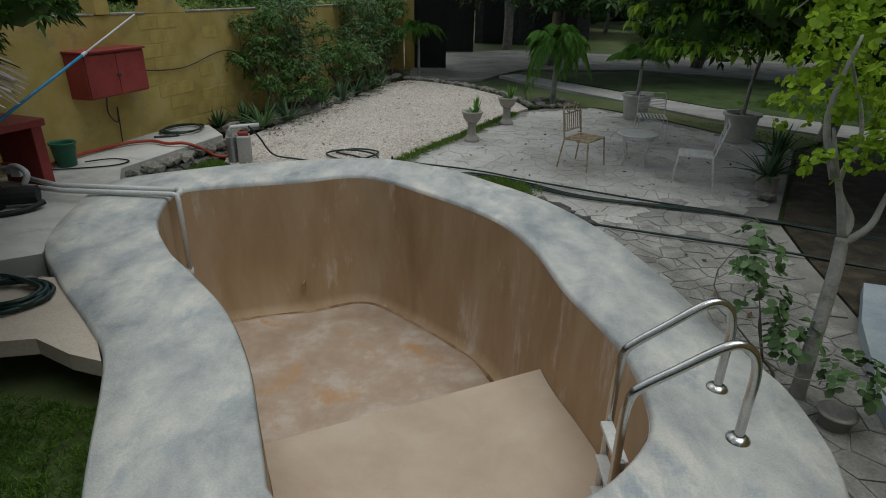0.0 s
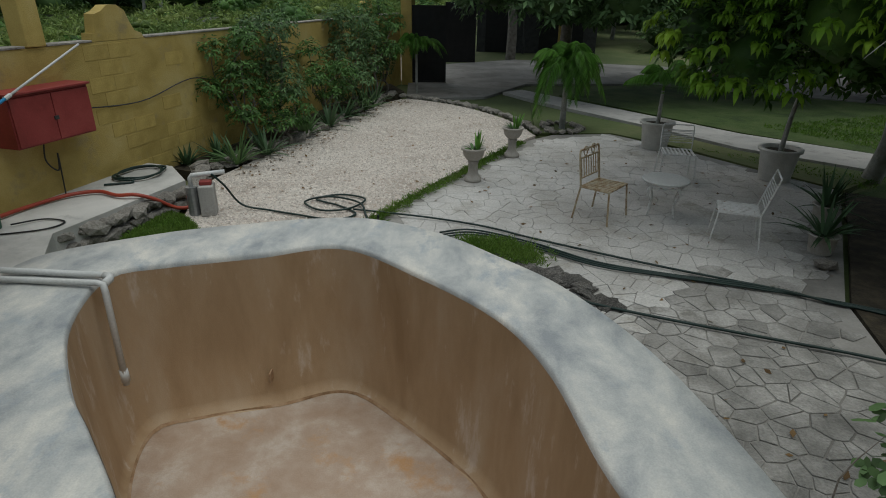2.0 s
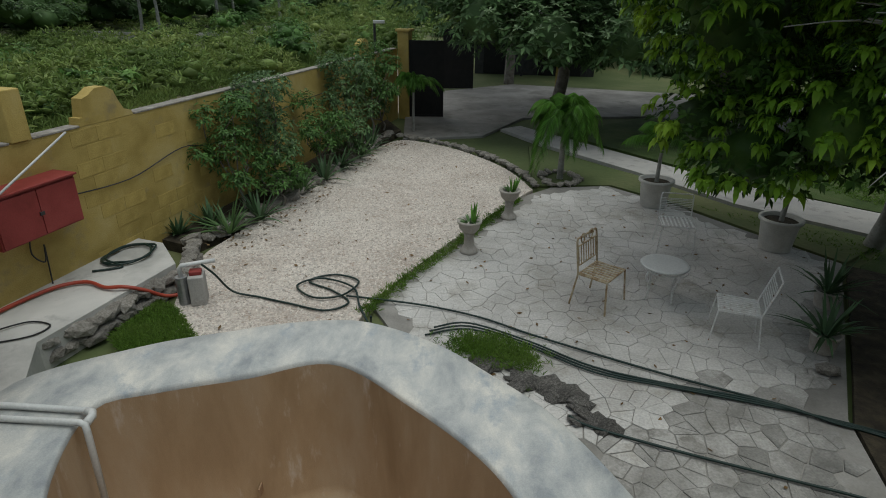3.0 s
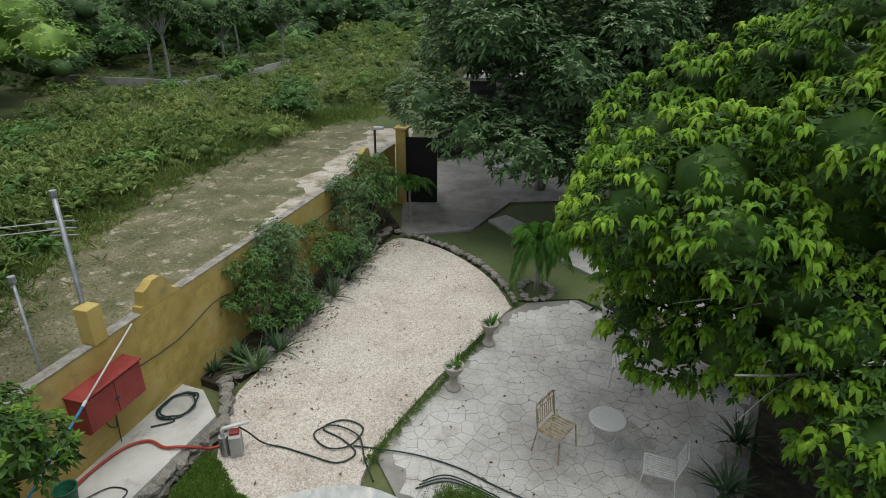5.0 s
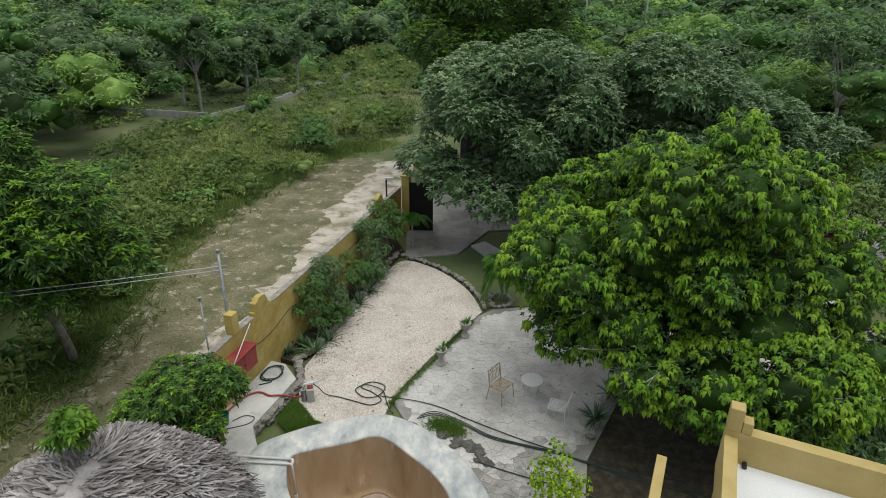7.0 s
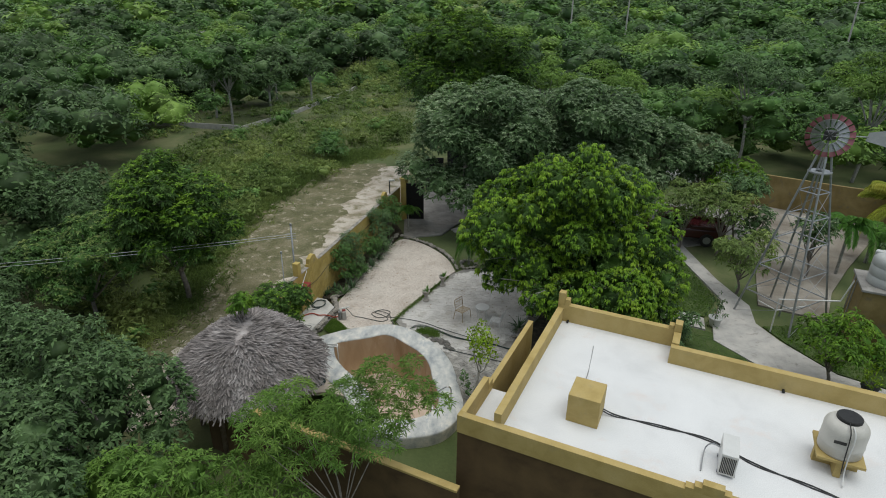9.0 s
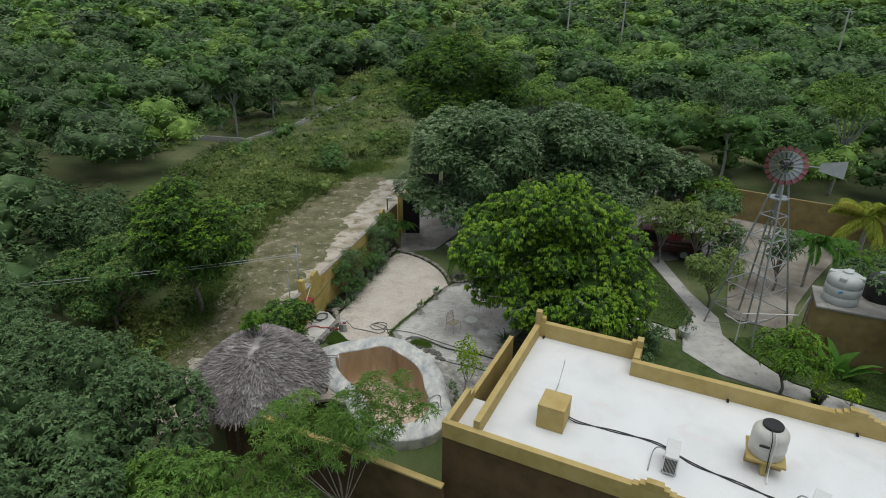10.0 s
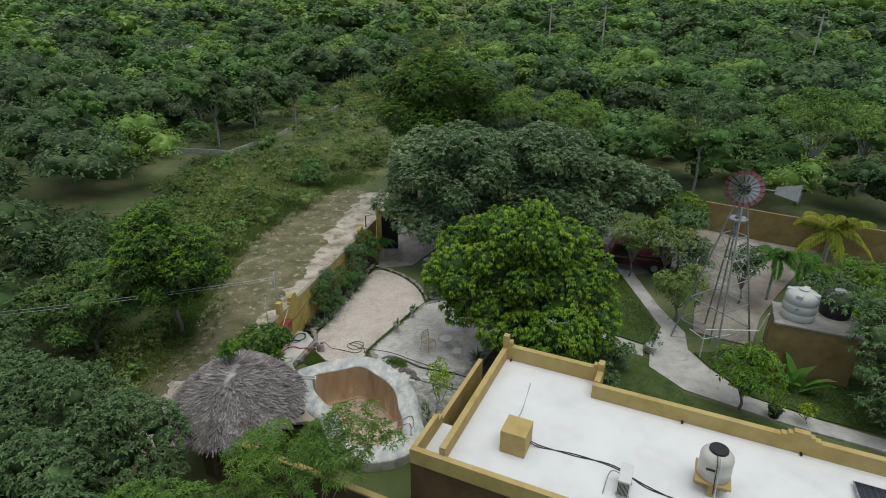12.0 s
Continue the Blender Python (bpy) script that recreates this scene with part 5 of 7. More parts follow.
h_part("ornament", boxed(0, 0.14, 0, 0.2, 0, 0.2, 0.012), OCHRE, (1.05, 5.6, 3.85))
h_part("ornament", boxed(0, 0.2, 0, 0.3, 0, 0.3, 0.012), OCHRE, (4.2, 5.5, 3.8))
h_part("ornament", boxed(0, 0.14, 0, 0.2, 0, 0.13, 0.012), OCHRE, (4.05, 5.6, 3.85))
h_part("parapet", boxed(0, 0.19, 0, 0.7, 0, 0.85, 0.01), OCHRE, (4.21, 4.9, 3.0))
h_part("ornament", stepped(1.0, 0.24, 0.17), OCHRE, (5.0, -0.02, 3.5))
h_part("ornament", stepped(1.0, 0.22, 0.19), OCHRE, (9.6, 4.7, 3.8))
h_part("ornament", boxed(0, 0.15, 0, 1.5, 0, 0.4, 0.012), OCHRE, (0.0, 0.16, 3.1))
h_part("ornament", boxed(0, 0.15, 0, 0.3, 0, 0.18, 0.012), OCHRE, (0.0, 1.66, 3.1))
h_part("strip_floor", boxed(0.15, 0.85, 0.16, 1.95, 2.85, 2.95), ROOFWHITE, (0, 0, 0), 0, "grubby white strip roof")
for u in (1.2, 7.0, 10.2):
    h_part("drain", tube(bmesh.new(), [(0, 0, 0.04), (0, 0.14, 0.04)], 0.035, 8), RUBBER, (u, 4.6 if u > 2 else 5.5, DECK))

# water tank on its stand
stand = thing("tank_stand", "ochre painted masonry stand on the white roof", "stand", on_roof(7.85, 2.35), -25.5)
stand.scale = (0.85, 0.85, 0.86)
for a in (0, 90):
    ob = part("cross_wall", boxed(-0.5, 0.5, -0.08, 0.08, 0.0, 0.42, 0.008), OCHRE, stand)
    ob.matrix_local = pose(0, 0, 0.001 * a / 90, 0, 0, a)
part("plate", boxed(-0.52, 0.52, -0.52, 0.52, 0.42, 0.5, 0.01), OCHRE, stand)
tank = thing("water_tank", "beige plastic roof water tank with a black lid", "water tank", on_roof(7.85, 2.35, DECK + 0.43), -25.5)
tank.scale = (0.8, 0.8, 0.82)
part("body", lathe(bmesh.new(), [(0, 0), (0.5, 0), (0.52, 0.03), (0.52, 0.25), (0.53, 0.27), (0.53, 0.33), (0.52, 0.35), (0.52, 0.72), (0.5, 0.8), (0.42, 0.9), (0.3, 0.97), (0, 0.98)], 36), BEIGETANK, tank, smooth=True)
part("lid", lathe(bmesh.new(), [(0.3, 0.97), (0.3, 1.04), (0.28, 1.06), (0, 1.065)], 28), RUBBER, tank, "black screw lid", False)
part("brand_patch", boxed(-0.3, -0.02, -0.535, -0.51, 0.5, 0.58), DARKSTEEL, tank, "dark printed bar on the tank")
part("pipe", tube(bmesh.new(), spline([(0.05, -0.34, 0.98), (0.1, -0.56, 0.8), (0.1, -0.57, 0.2), (0.12, -0.6, -0.3), (0.1, -0.9, -0.47)], 5), 0.018, 8), PVC, tank, smooth=True)
part("pipe", tube(bmesh.new(), spline([(-0.05, -0.25, 1.05), (-0.02, -0.5, 0.92), (0.0, -0.56, 0.7), (0.03, -0.57, 0.1), (0.05, -0.62, -0.3)], 5), 0.015, 8), RUBBER, tank, smooth=True)


def condenser(at, turn):
    ob = thing("air_conditioner", "white outdoor air conditioner unit on the roof", "air conditioner", at, turn, "air conditioners on the roof")
    part("casing", boxed(-0.16, 0.16, -0.36, 0.36, 0.05, 0.58, 0.012), PVC, ob)
    for i in range(9):
        part("louvre", boxed(-0.14 + 0.031 * i, -0.12 + 0.031 * i, -0.366, -0.36, 0.1, 0.52), DARKSTEEL, ob)
    for y in (-0.25, 0.25):
        part("foot", boxed(-0.18, 0.18, y - 0.03, y + 0.03, 0, 0.05), GALV, ob)
    part("pipe", tube(bmesh.new(), spline([(-0.16, 0.2, 0.3), (-0.35, 0.22, 0.3), (-0.45, 0.2, 0.1), (-0.48, -0.4, 0.02)], 4), 0.016, 6), GALV, ob)
    return ob


condenser(on_roof(5.75, 1.25), -25.5)
condenser(on_roof(8.9, 1.0), -40)
w = thing("roof_cable", "grey cables lying loose across the white roof", "cable")
for k, off in enumerate((0.0, 0.07)):
    part("strand", tube(bmesh.new(), spline([on_roof(3.02, 1.75 + off, DECK + 0.12), on_roof(3.35, 1.8 + off, DECK + 0.015), on_roof(4.3, 1.95 - off, DECK + 0.015), on_roof(5.4, 1.9 + off, DECK + 0.015), on_roof(6.3, 1.6 - off, DECK + 0.015), on_roof(7.4, 1.35 + off, DECK + 0.015), on_roof(8.6, 1.2 - 2 * off, DECK + 0.015), on_roof(10, 0.9, DECK + 0.015)], 6), 0.016, 6), DARKSTEEL, w)
part("strand", tube(bmesh.new(), spline([on_roof(2.4, 1.95, DECK + 0.3), on_roof(2.35, 3.2, DECK + 0.015), on_roof(2.2, 4.6, DECK + 0.015)], 5), 0.01, 5), GALV, w)
SOLAR = material("solar_cell", [(0.008, 0.01, 0.02), (0.015, 0.018, 0.035)], 3, 0.2, fine=40, bump=0.02)
for i in range(2):
    sp = thing("solar_panel", "dark blue solar panel tilted on the white roof", "solar panel", on_roof(11.35 + 1.05 * i, 2.1), -25.5, "solar panels")
    sp.matrix_world = sp.matrix_world @ pose(0, 0, 0.35, -8)
    part("frame", boxed(0, 1.0, 0, 1.95, 0, 0.035, 0.004), GALV, sp, "aluminium frame")
    for a in range(6):
        for b in range(10):
            part("cell", boxed(0.03 + a * 0.158, 0.18 + a * 0.158, 0.03 + b * 0.19, 0.21 + b * 0.19, 0.036, 0.04), SOLAR, sp)
    for x, y in ((0.05, 0.1), (0.95, 0.1), (0.05, 1.85), (0.95, 1.85)):
        part("leg", tube(bmesh.new(), [(x, y, 0), (x, y * 0.99, -0.35 - 0.14 * y + 0.12)], 0.02, 6), GALV, sp)
TILE = material("roof_tile", [(0.3, 0.1, 0.06), (0.4, 0.15, 0.09)], 5, 0.8, fine=40, obrand=0.15)
tiles = thing("tile_awning", "strip of red clay roof tiles below the parapet", "awning", on_roof(4.7, 4.95, 2.75), -25.5)
for i in range(16):
    ob = part("tile", tube(bmesh.new(), [(i * 0.12, 0, 0.25), (i * 0.12, 0.6, 0.0)], 0.062, 8), TILE, tiles)

# ---- windmill and the water yard ----
MAROON = material("maroon_paint", [(0.3, 0.1, 0.12), (0.4, 0.17, 0.19)], 5, 0.5, fine=50, metal=0.2)
mill = thing("windmill", "galvanised steel water-pumping windmill on a lattice tower", "windmill", (15.62, 8.85, 0), 28)
TOPZ = 7.0
leg_at = lambda sx, sy, z: (sx * (1.25 - 1.08 * z / TOPZ), sy * (1.25 - 1.08 * z / TOPZ), z)
for sx in (-1, 1):
    for sy in (-1, 1):
        part("tower_leg", tube(bmesh.new(), [leg_at(sx, sy, 0), leg_at(sx, sy, TOPZ)], 0.045, 6), GALV, mill)
for z in (1.1, 2.3, 3.5, 4.6, 5.6):
    c = [leg_at(sx, sy, z) for sx, sy in ((-1, -1), (1, -1), (1, 1), (-1, 1))]
    for k in range(4):
        part("girt", tube(bmesh.new(), [c[k], c[(k + 1) % 4]], 0.025, 6), GALV, mill)
zs = (0, 1.1, 2.3, 3.5, 4.6, 5.6)
for z0, z1 in zip(zs, zs[1:]):
    for (a, b) in (((-1, -1), (1, -1)), ((1, -1), (1, 1)), ((1, 1), (-1, 1)), ((-1, 1), (-1, -1))):
        part("brace", tube(bmesh.new(), [leg_at(*a, z0), leg_at(*b, z1)], 0.01, 5), GALV, mill)
part("platform", lathe(bmesh.new(), [(0.15, 6.35), (0.42, 6.35), (0.42, 6.4), (0.15, 6.4)], 12), GALV, mill)
part("mast", tube(bmesh.new(), [(0, 0, 0), (0, 0, 7.8)], 0.04, 8), GALV, mill)
part("gearbox", boxed(-0.2, 0.2, -0.15, 0.15, 7.6, 7.95, 0.05), DARKSTEEL, mill)
head = pose(0, 0, 7.8, 0, 0, -28) @ Matrix.Rotation(math.atan2(-0.55, 0.83), 4, "Z") @ Matrix.Scale(0.74, 4)
face = pose(0, 0, 7.8, 0, 0, -28) @ Matrix.Rotation(math.atan2(0.8, 0.6), 4, "Z") @ Matrix.Scale(0.68, 4)
ob = part("tail_boom", tube(bmesh.new(), [(0.1, 0, 0), (1.6, 0, 0.08)], 0.03, 6), GALV, mill)
ob.matrix_local = head
bm = bmesh.new()
prof = [(1.5, -0.12), (1.55, 0.3), (2.75, 0.62), (2.75, -0.38)]
for y in (-0.006, 0.006):
    bm.faces.new([bm.verts.new((x, y, z)) for x, z in prof])
ob = part("tail_vane", bm, material("pale_sheet_metal", [(0.5, 0.51, 0.52), (0.6, 0.61, 0.62)], 3, 0.5, metal=0.2), mill, "pale sheet metal tail vane")
ob.matrix_local = head
ob = part("hub", tube(bmesh.new(), [(-0.1, 0, 0), (-0.45, 0, 0)], 0.1, 10), DARKSTEEL, mill)
ob.matrix_local = face
blade_me, tip_me = [], []
for nm, r0, r1, mt in (("blade", 0.42, 0.9, GALV), ("blade_tip", 0.9, 1.17, MAROON)):
    bm = bmesh.new()
    for dx in (0, 0.004):
        vs = []
        for k in range(4):
            r = r0 + (r1 - r0) * k / 3
            wd = 0.155 * r
            vs.append((bm.verts.new((-0.38 - 0.05 + dx, -wd * 0.9, r)), bm.verts.new((-0.38 + 0.05 + dx, wd * 0.9, r))))
        for a, b in zip(vs, vs[1:]):
            bm.faces.new((a[0], a[1], b[1], b[0]))
    blade_me.append(as_mesh(nm, bm, mt))
for k in range(18):
    for me in blade_me:
        ob = new(me.name, me)
        ob.parent = mill
        ob.matrix_local = face @ Matrix.Rotation(2 * math.pi * k / 18, 4, "X")
for r in (0.45, 0.88):
    ob = part("wheel_ring", tube(bmesh.new(), [(-0.38, r * math.cos(a), r * math.sin(a)) for a in np.linspace(0, 2 * math.pi, 37)], 0.014, 5), GALV, mill)
    ob.matrix_local = face
for k in range(6):
    a = k * math.pi / 3
    ob = part("spoke", tube(bmesh.new(), [(-0.35, 0, 0), (-0.38, 0.88 * math.cos(a), 0.88 * math.sin(a))], 0.012, 5), GALV, mill)
    ob.matrix_local = face

th = thing("tank_house", "ochre masonry base carrying the water tanks", "tank base", (18.4, 6.9, 0), -25.5)
part("wall", boxed(-1.1, 2.1, -0.75, 1.2, -0.1, 2.35, 0.02), SHADEDOCHRE, th)
part("slab", boxed(-1.16, 2.16, -0.81, 1.26, 2.35, 2.45, 0.02), DRIVE, th)
part("ladder_rail", tube(bmesh.new(), [(-1.22, 0.2, 0), (-1.17, 0.2, 2.4)], 0.025, 6), GALV, th)
part("ladder_rail", tube(bmesh.new(), [(-1.22, 0.6, 0), (-1.17, 0.6, 2.4)], 0.025, 6), GALV, th)
bt = thing("water_tank", "large grey ribbed plastic water tank with bulges", "water tank", (18.25, 7.15, 2.45))
bt.scale = (0.66, 0.66, 0.8)
part("body", lathe(bmesh.new(), [(0, 0), (0.98, 0), (1.02, 0.05), (1.02, 0.4), (0.99, 0.43), (0.99, 0.47), (1.02, 0.5), (1.02, 0.9), (0.99, 0.93), (0.99, 0.97), (1.02, 1.0), (1.0, 1.3), (0.85, 1.48), (0.3, 1.62), (0, 1.62)], 40), COAT, bt, smooth=True)
part("lid", lathe(bmesh.new(), [(0.3, 1.61), (0.3, 1.7), (0, 1.73)], 20), COAT, bt)
for k in range(4):
    ob = part("bulge", boxed(0.45, 0.98, -0.2, 0.2, 1.2, 1.56, 0.06), COAT, bt)
    ob.matrix_local = pose(0, 0, 0, 0, 0, 45 + 90 * k)
part("brand_patch", tube(bmesh.new(), [(-0.75, -0.7, 0.75), (-0.6, -0.83, 0.85)], 0.05, 6), BLUE, bt, "small blue printed shape")
bt = thing("water_tank", "black plastic water tank beside the grey one", "water tank", (20.0, 7.3, 2.45))
part("body", lathe(bmesh.new(), [(0, 0), (0.58, 0), (0.6, 0.05), (0.6, 0.85), (0.5, 1.0), (0.25, 1.1), (0, 1.1)], 28), RUBBER, bt, smooth=True)
part("lid", lathe(bmesh.new(), [(0.25, 1.09), (0.25, 1.18), (0, 1.2)], 18), GALV, bt)
wp = thing("water_pipe", "white plastic pipe frame by the windmill", "pipe")
part("pipe", tube(bmesh.new(), [(14.6, 7.6, 0), (14.6, 7.6, 1.5), (16.9, 7.4, 1.55), (17.1, 7.3, 2.5)], 0.03, 8), PVC, wp)
part("pipe", tube(bmesh.new(), [(14.4, 8.6, 0.9), (14.6, 7.6, 1.0), (16.2, 8.0, 1.0)], 0.025, 8), PVC, wp)

fw = [(20.0, 24.2), (25.3, 20.6), (33.0, 16.2), (40.0, 12.0)]
bm = bmesh.new()
for (x0, y0), (x1, y1) in zip(fw, fw[1:]):
    L = math.hypot(x1 - x0, y1 - y0)
    box(bm, 0, L, 0, 0.18, -0.1, 2.05, m=pose(x0, y0, 0, 0, 0, math.degrees(math.atan2(y1 - y0, x1 - x0))))
# the wall's face away from the light is darkened by its colour
setting("wall_north", bm, SHADEDOCHRE, "long yellow boundary wall at the back of the garden", "wall")

# pickup truck
TRUCKRED = material("maroon_car_paint", [(0.045, 0.008, 0.01), (0.07, 0.012, 0.014)], 2, 0.25, fine=50, bump=0.0)
GLASS = material("dark_glass", [(0.01, 0.012, 0.014), (0.02, 0.022, 0.025)], 2, 0.08, fine=30, bump=0.0)
truck = thing("pickup_truck", "dark red pickup truck parked on the driveway", "pickup truck", (14.2, 17.3, 0.03), 166)
part("body", boxed(-2.4, 2.4, -0.85, 0.85, 0.42, 0.95, 0.08), TRUCKRED, truck)
bm = boxed(-0.55, 1.15, -0.78, 0.78, 0.95, 1.62, 0.0)
for v in bm.verts:
    if v.co.z > 1.3:
        v.co.x = v.co.x * 0.72 + 0.05
        v.co.y *= 0.84
part("cab", bm, TRUCKRED, truck)
for s in (-1, 1):
    bm = bmesh.new()
    bm.faces.new([bm.verts.new(p) for p in ((-0.4, s * 0.775, 1.02), (0.95, s * 0.775, 1.02), (0.72, s * 0.69, 1.52), (-0.3, s * 0.69, 1.52))])
    part("side_window", bm, GLASS, truck)
bm = bmesh.new()
bm.faces.new([bm.verts.new(p) for p in ((-0.565, -0.65, 1.05), (-0.565, 0.65, 1.05), (-0.38, 0.58, 1.52), (-0.38, -0.58, 1.52))])
part("rear_window", bm, GLASS, truck)
for s in (-1, 1):
    part("bed_side", boxed(-2.38, -0.6, s * 0.8 - 0.05, s * 0.8 + 0.05, 0.94, 1.12, 0.02), TRUCKRED, truck)
part("tailgate", boxed(-2.42, -2.34, -0.75, 0.75, 0.94, 1.12, 0.02), TRUCKRED, truck)
part("bumper", boxed(-2.55, -2.42, -0.8, 0.8, 0.42, 0.58, 0.03), STEEL, truck)
part("bumper", boxed(2.42, 2.55, -0.8, 0.8, 0.42, 0.58, 0.03), STEEL, truck)
for x in (-1.5, 1.5):
    for s in (-1, 1):
        wh = part("wheel", tube(bmesh.new(), [(x, s * 0.68, 0.36), (x, s * 0.9, 0.36)], 0.36, 22), RUBBER, truck, "black tyre")
        part("rim", tube(bmesh.new(), [(x, s * 0.9, 0.36), (x, s * 0.915, 0.36)], 0.2, 16), GALV, wh)
cr = thing("parked_car", "white and red vehicle half hidden behind trees", "car", (19.2, 27.0, 0.05), 160)
part("body", boxed(-2.1, 2.1, -0.85, 0.85, 0.35, 0.95, 0.1), PVC, cr)
part("cabin", boxed(-1.6, 1.0, -0.75, 0.75, 0.95, 1.6, 0.14), PVC, cr)
part("stripe", boxed(-1.0, 0.4, -0.6, 0.6, 1.6, 1.61), RED, cr, "red roof panel")
for x in (-1.3, 1.3):
    for s in (-1, 1):
        part("wheel", tube(bmesh.new(), [(x, s * 0.7, 0.32), (x, s * 0.88, 0.32)], 0.32, 18), RUBBER, cr)

# ---- trees and bushes ----
rg = np.random.default_rng(3)
lobes = np.concatenate([crown_lobes((5.7, 8.9, 3.9), (3.6, 3.4, 2.4), 38, rg, 0.85, (0.2, 0.33)), crown_lobes((7.5, 6.7, 3.1), (2.7, 2.4, 2.1), 14, rg, 0.85, (0.3, 0.42)), crown_lobes((6.4, 7.7, 5.9), (1.9, 1.9, 1.6), 10, rg, 0.95, (0.3, 0.45)), [(3.65, 8.4, 1.95, 0.75, 0.7, 0.6), (3.2, 8.9, 2.2, 0.6, 0.6, 0.55), (4.1, 7.7, 2.4, 0.8, 0.7, 0.7), (4.3, 7.2, 3.4, 0.8, 0.8, 0.7), (2.6, 8.0, 4.2, 0.7, 0.7, 0.6), (2.5, 8.6, 3.8, 0.6, 0.7, 0.55), (4.2, 9.6, 2.3, 0.8, 0.8, 0.7), (4.6, 7.8, 2.3, 0.8, 0.8, 0.65), (5.3, 8.8, 1.95, 0.9, 0.9, 0.6), (6.2, 7.6, 1.8, 1.0, 0.9, 0.7), (3.2, 9.6, 3.9, 0.9, 0.9, 0.8), (5.2, 6.4, 2.2, 1.1, 1.0, 0.9), (6.2, 5.7, 2.4, 1.2, 1.1, 1.0), (7.4, 5.2, 2.7, 1.3, 1.1, 1.1), (4.8, 7.1, 3.0, 1.0, 1.0, 0.9), (6.4, 6.4, 1.5, 1.0, 0.9, 0.7), (7.8, 5.9, 1.4, 1.1, 1.0, 0.8), (8.8, 6.3, 2.2, 1.2, 1.1, 1.0), (4.9, 6.0, 2.35, 0.75, 0.6, 0.55), (6.35, 7.4, 7.1, 0.6, 0.6, 0.6), (6.9, 8.3, 6.8, 0.6, 0.6, 0.6), (5.2, 8.6, 6.4, 0.7, 0.7, 0.6), (7.9, 7.6, 6.1, 0.8, 0.8, 0.7), (9.2, 7.2, 4.7, 0.8, 0.8, 0.8), (8.9, 8.9, 5.2, 0.8, 0.8, 0.7), (4.1, 10.0, 5.4, 0.7, 0.7, 0.6)]])
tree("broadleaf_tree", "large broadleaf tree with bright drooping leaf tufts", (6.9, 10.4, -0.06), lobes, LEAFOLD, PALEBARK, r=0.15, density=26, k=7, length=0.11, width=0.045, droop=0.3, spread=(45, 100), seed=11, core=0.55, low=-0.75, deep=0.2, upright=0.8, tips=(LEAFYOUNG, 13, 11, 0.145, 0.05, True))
grown = bpy.data.objects["broadleaf_tree"]
rb = np.random.default_rng(12)
for x, y, z, dx, dy, dz in ((4.6, 7.0, 2.5, -1.2, -0.6, 0.4), (5.4, 6.3, 2.6, -0.9, -1.0, 0.3), (6.0, 5.9, 2.4, 0.4, -1.1, 0.5), (6.6, 5.7, 2.6, 0.9, -0.9, 0.6), (5.0, 7.2, 3.1, -1.3, 0.1, 0.3), (7.2, 5.6, 2.2, 0.6, -1.0, 0.9)):
    bm = bmesh.new()
    o, e = Vector((x - 6.9, y - 10.4, z + 0.06)), Vector((dx, dy, dz))
    hub = Vector((0.0, -2.2, 1.9))
    tube(bm, spline([hub, hub.lerp(o, 0.6) + Vector((0, 0, 0.2)), o, o + e], 5), 0.036, 6, 0.01)
    for q in range(4):
        t0 = o + e * rb.uniform(-0.3, 0.8)
        e1 = Vector(rb.normal(0, 0.4, 3)) + e * 0.4
        tube(bm, spline([t0, t0 + e1 * 0.5 + Vector((0, 0, 0.08)), t0 + e1], 3), 0.012, 4, 0.004)
    part("branch", bm, PALEBARK, grown, "pale bare branch", True)
for i, (c, r, b, n) in enumerate([((3.5, 19.2, 5.0), (4.1, 3.6, 3.6), (3.8, 21.5, 0), 34), ((9.0, 19.6, 4.9), (4.2, 3.6, 3.5), (9, 21.5, 0), 34), ((13.2, 20.8, 4.3), (2.8, 2.6, 2.4), (13.3, 20.8, 0), 16), ((2.9, 27.5, 7.4), (4.6, 4.3, 4.2), (2.9, 27.5, -0.1), 30), ((16.8, 20.2, 3.4), (2.0, 2.0, 1.9), (16.8, 20.4, 0), 12)]):
    lobes = crown_lobes(c, r, n, rg, 0.72, (0.26, 0.4))
    if i < 2:
        skirt = [(-3.6, -0.8, -1.4), (-2.4, -2.0, -2.0), (-0.9, -2.8, -2.35), (0.9, -3.0, -2.4), (2.6, -2.4, -2.3), (3.6, -1.0, -2.0), (0, -1.6, -2.6), (-2.0, 0.2, -2.4), (2.0, 0.2, -2.6)]
        lobes = np.concatenate([lobes, [(c[0] + a, c[1] + b_, c[2] + z, 1.2, 1.1, 0.95) for a, b_, z in skirt]])
    # the tips are a lighter leaf colour that paints light on the crown tops
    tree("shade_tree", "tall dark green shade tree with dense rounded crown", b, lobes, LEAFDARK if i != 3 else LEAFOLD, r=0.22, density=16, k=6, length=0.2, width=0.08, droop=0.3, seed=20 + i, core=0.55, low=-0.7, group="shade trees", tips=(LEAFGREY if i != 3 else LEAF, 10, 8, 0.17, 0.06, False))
lobes = crown_lobes((-9.3, 9.2, 4.2), (2.5, 2.5, 2.7), 18, rg, 0.9, (0.28, 0.42))
tree("roadside_tree", "bushy green tree beside the dirt track", (-9.9, 9.9, -0.05), lobes, LEAFOLD, r=0.13, density=26, k=7, length=0.18, width=0.06, seed=31, core=0.5, deep=0.3, tips=(LEAF, 13, 8, 0.17, 0.06, False))
lobes = crown_lobes((-4.55, 5.35, 2.1), (1.25, 1.15, 1.25), 18, rg, 0.85, (0.3, 0.45))
tree("round_bush", "dense round green bush beside the thatched roof", (-4.65, 5.3, 0.28), lobes, LEAFOLD, r=0.06, density=80, k=6, length=0.1, width=0.045, seed=33, core=0.6, tips=(LEAF, 26, 7, 0.09, 0.04, False))
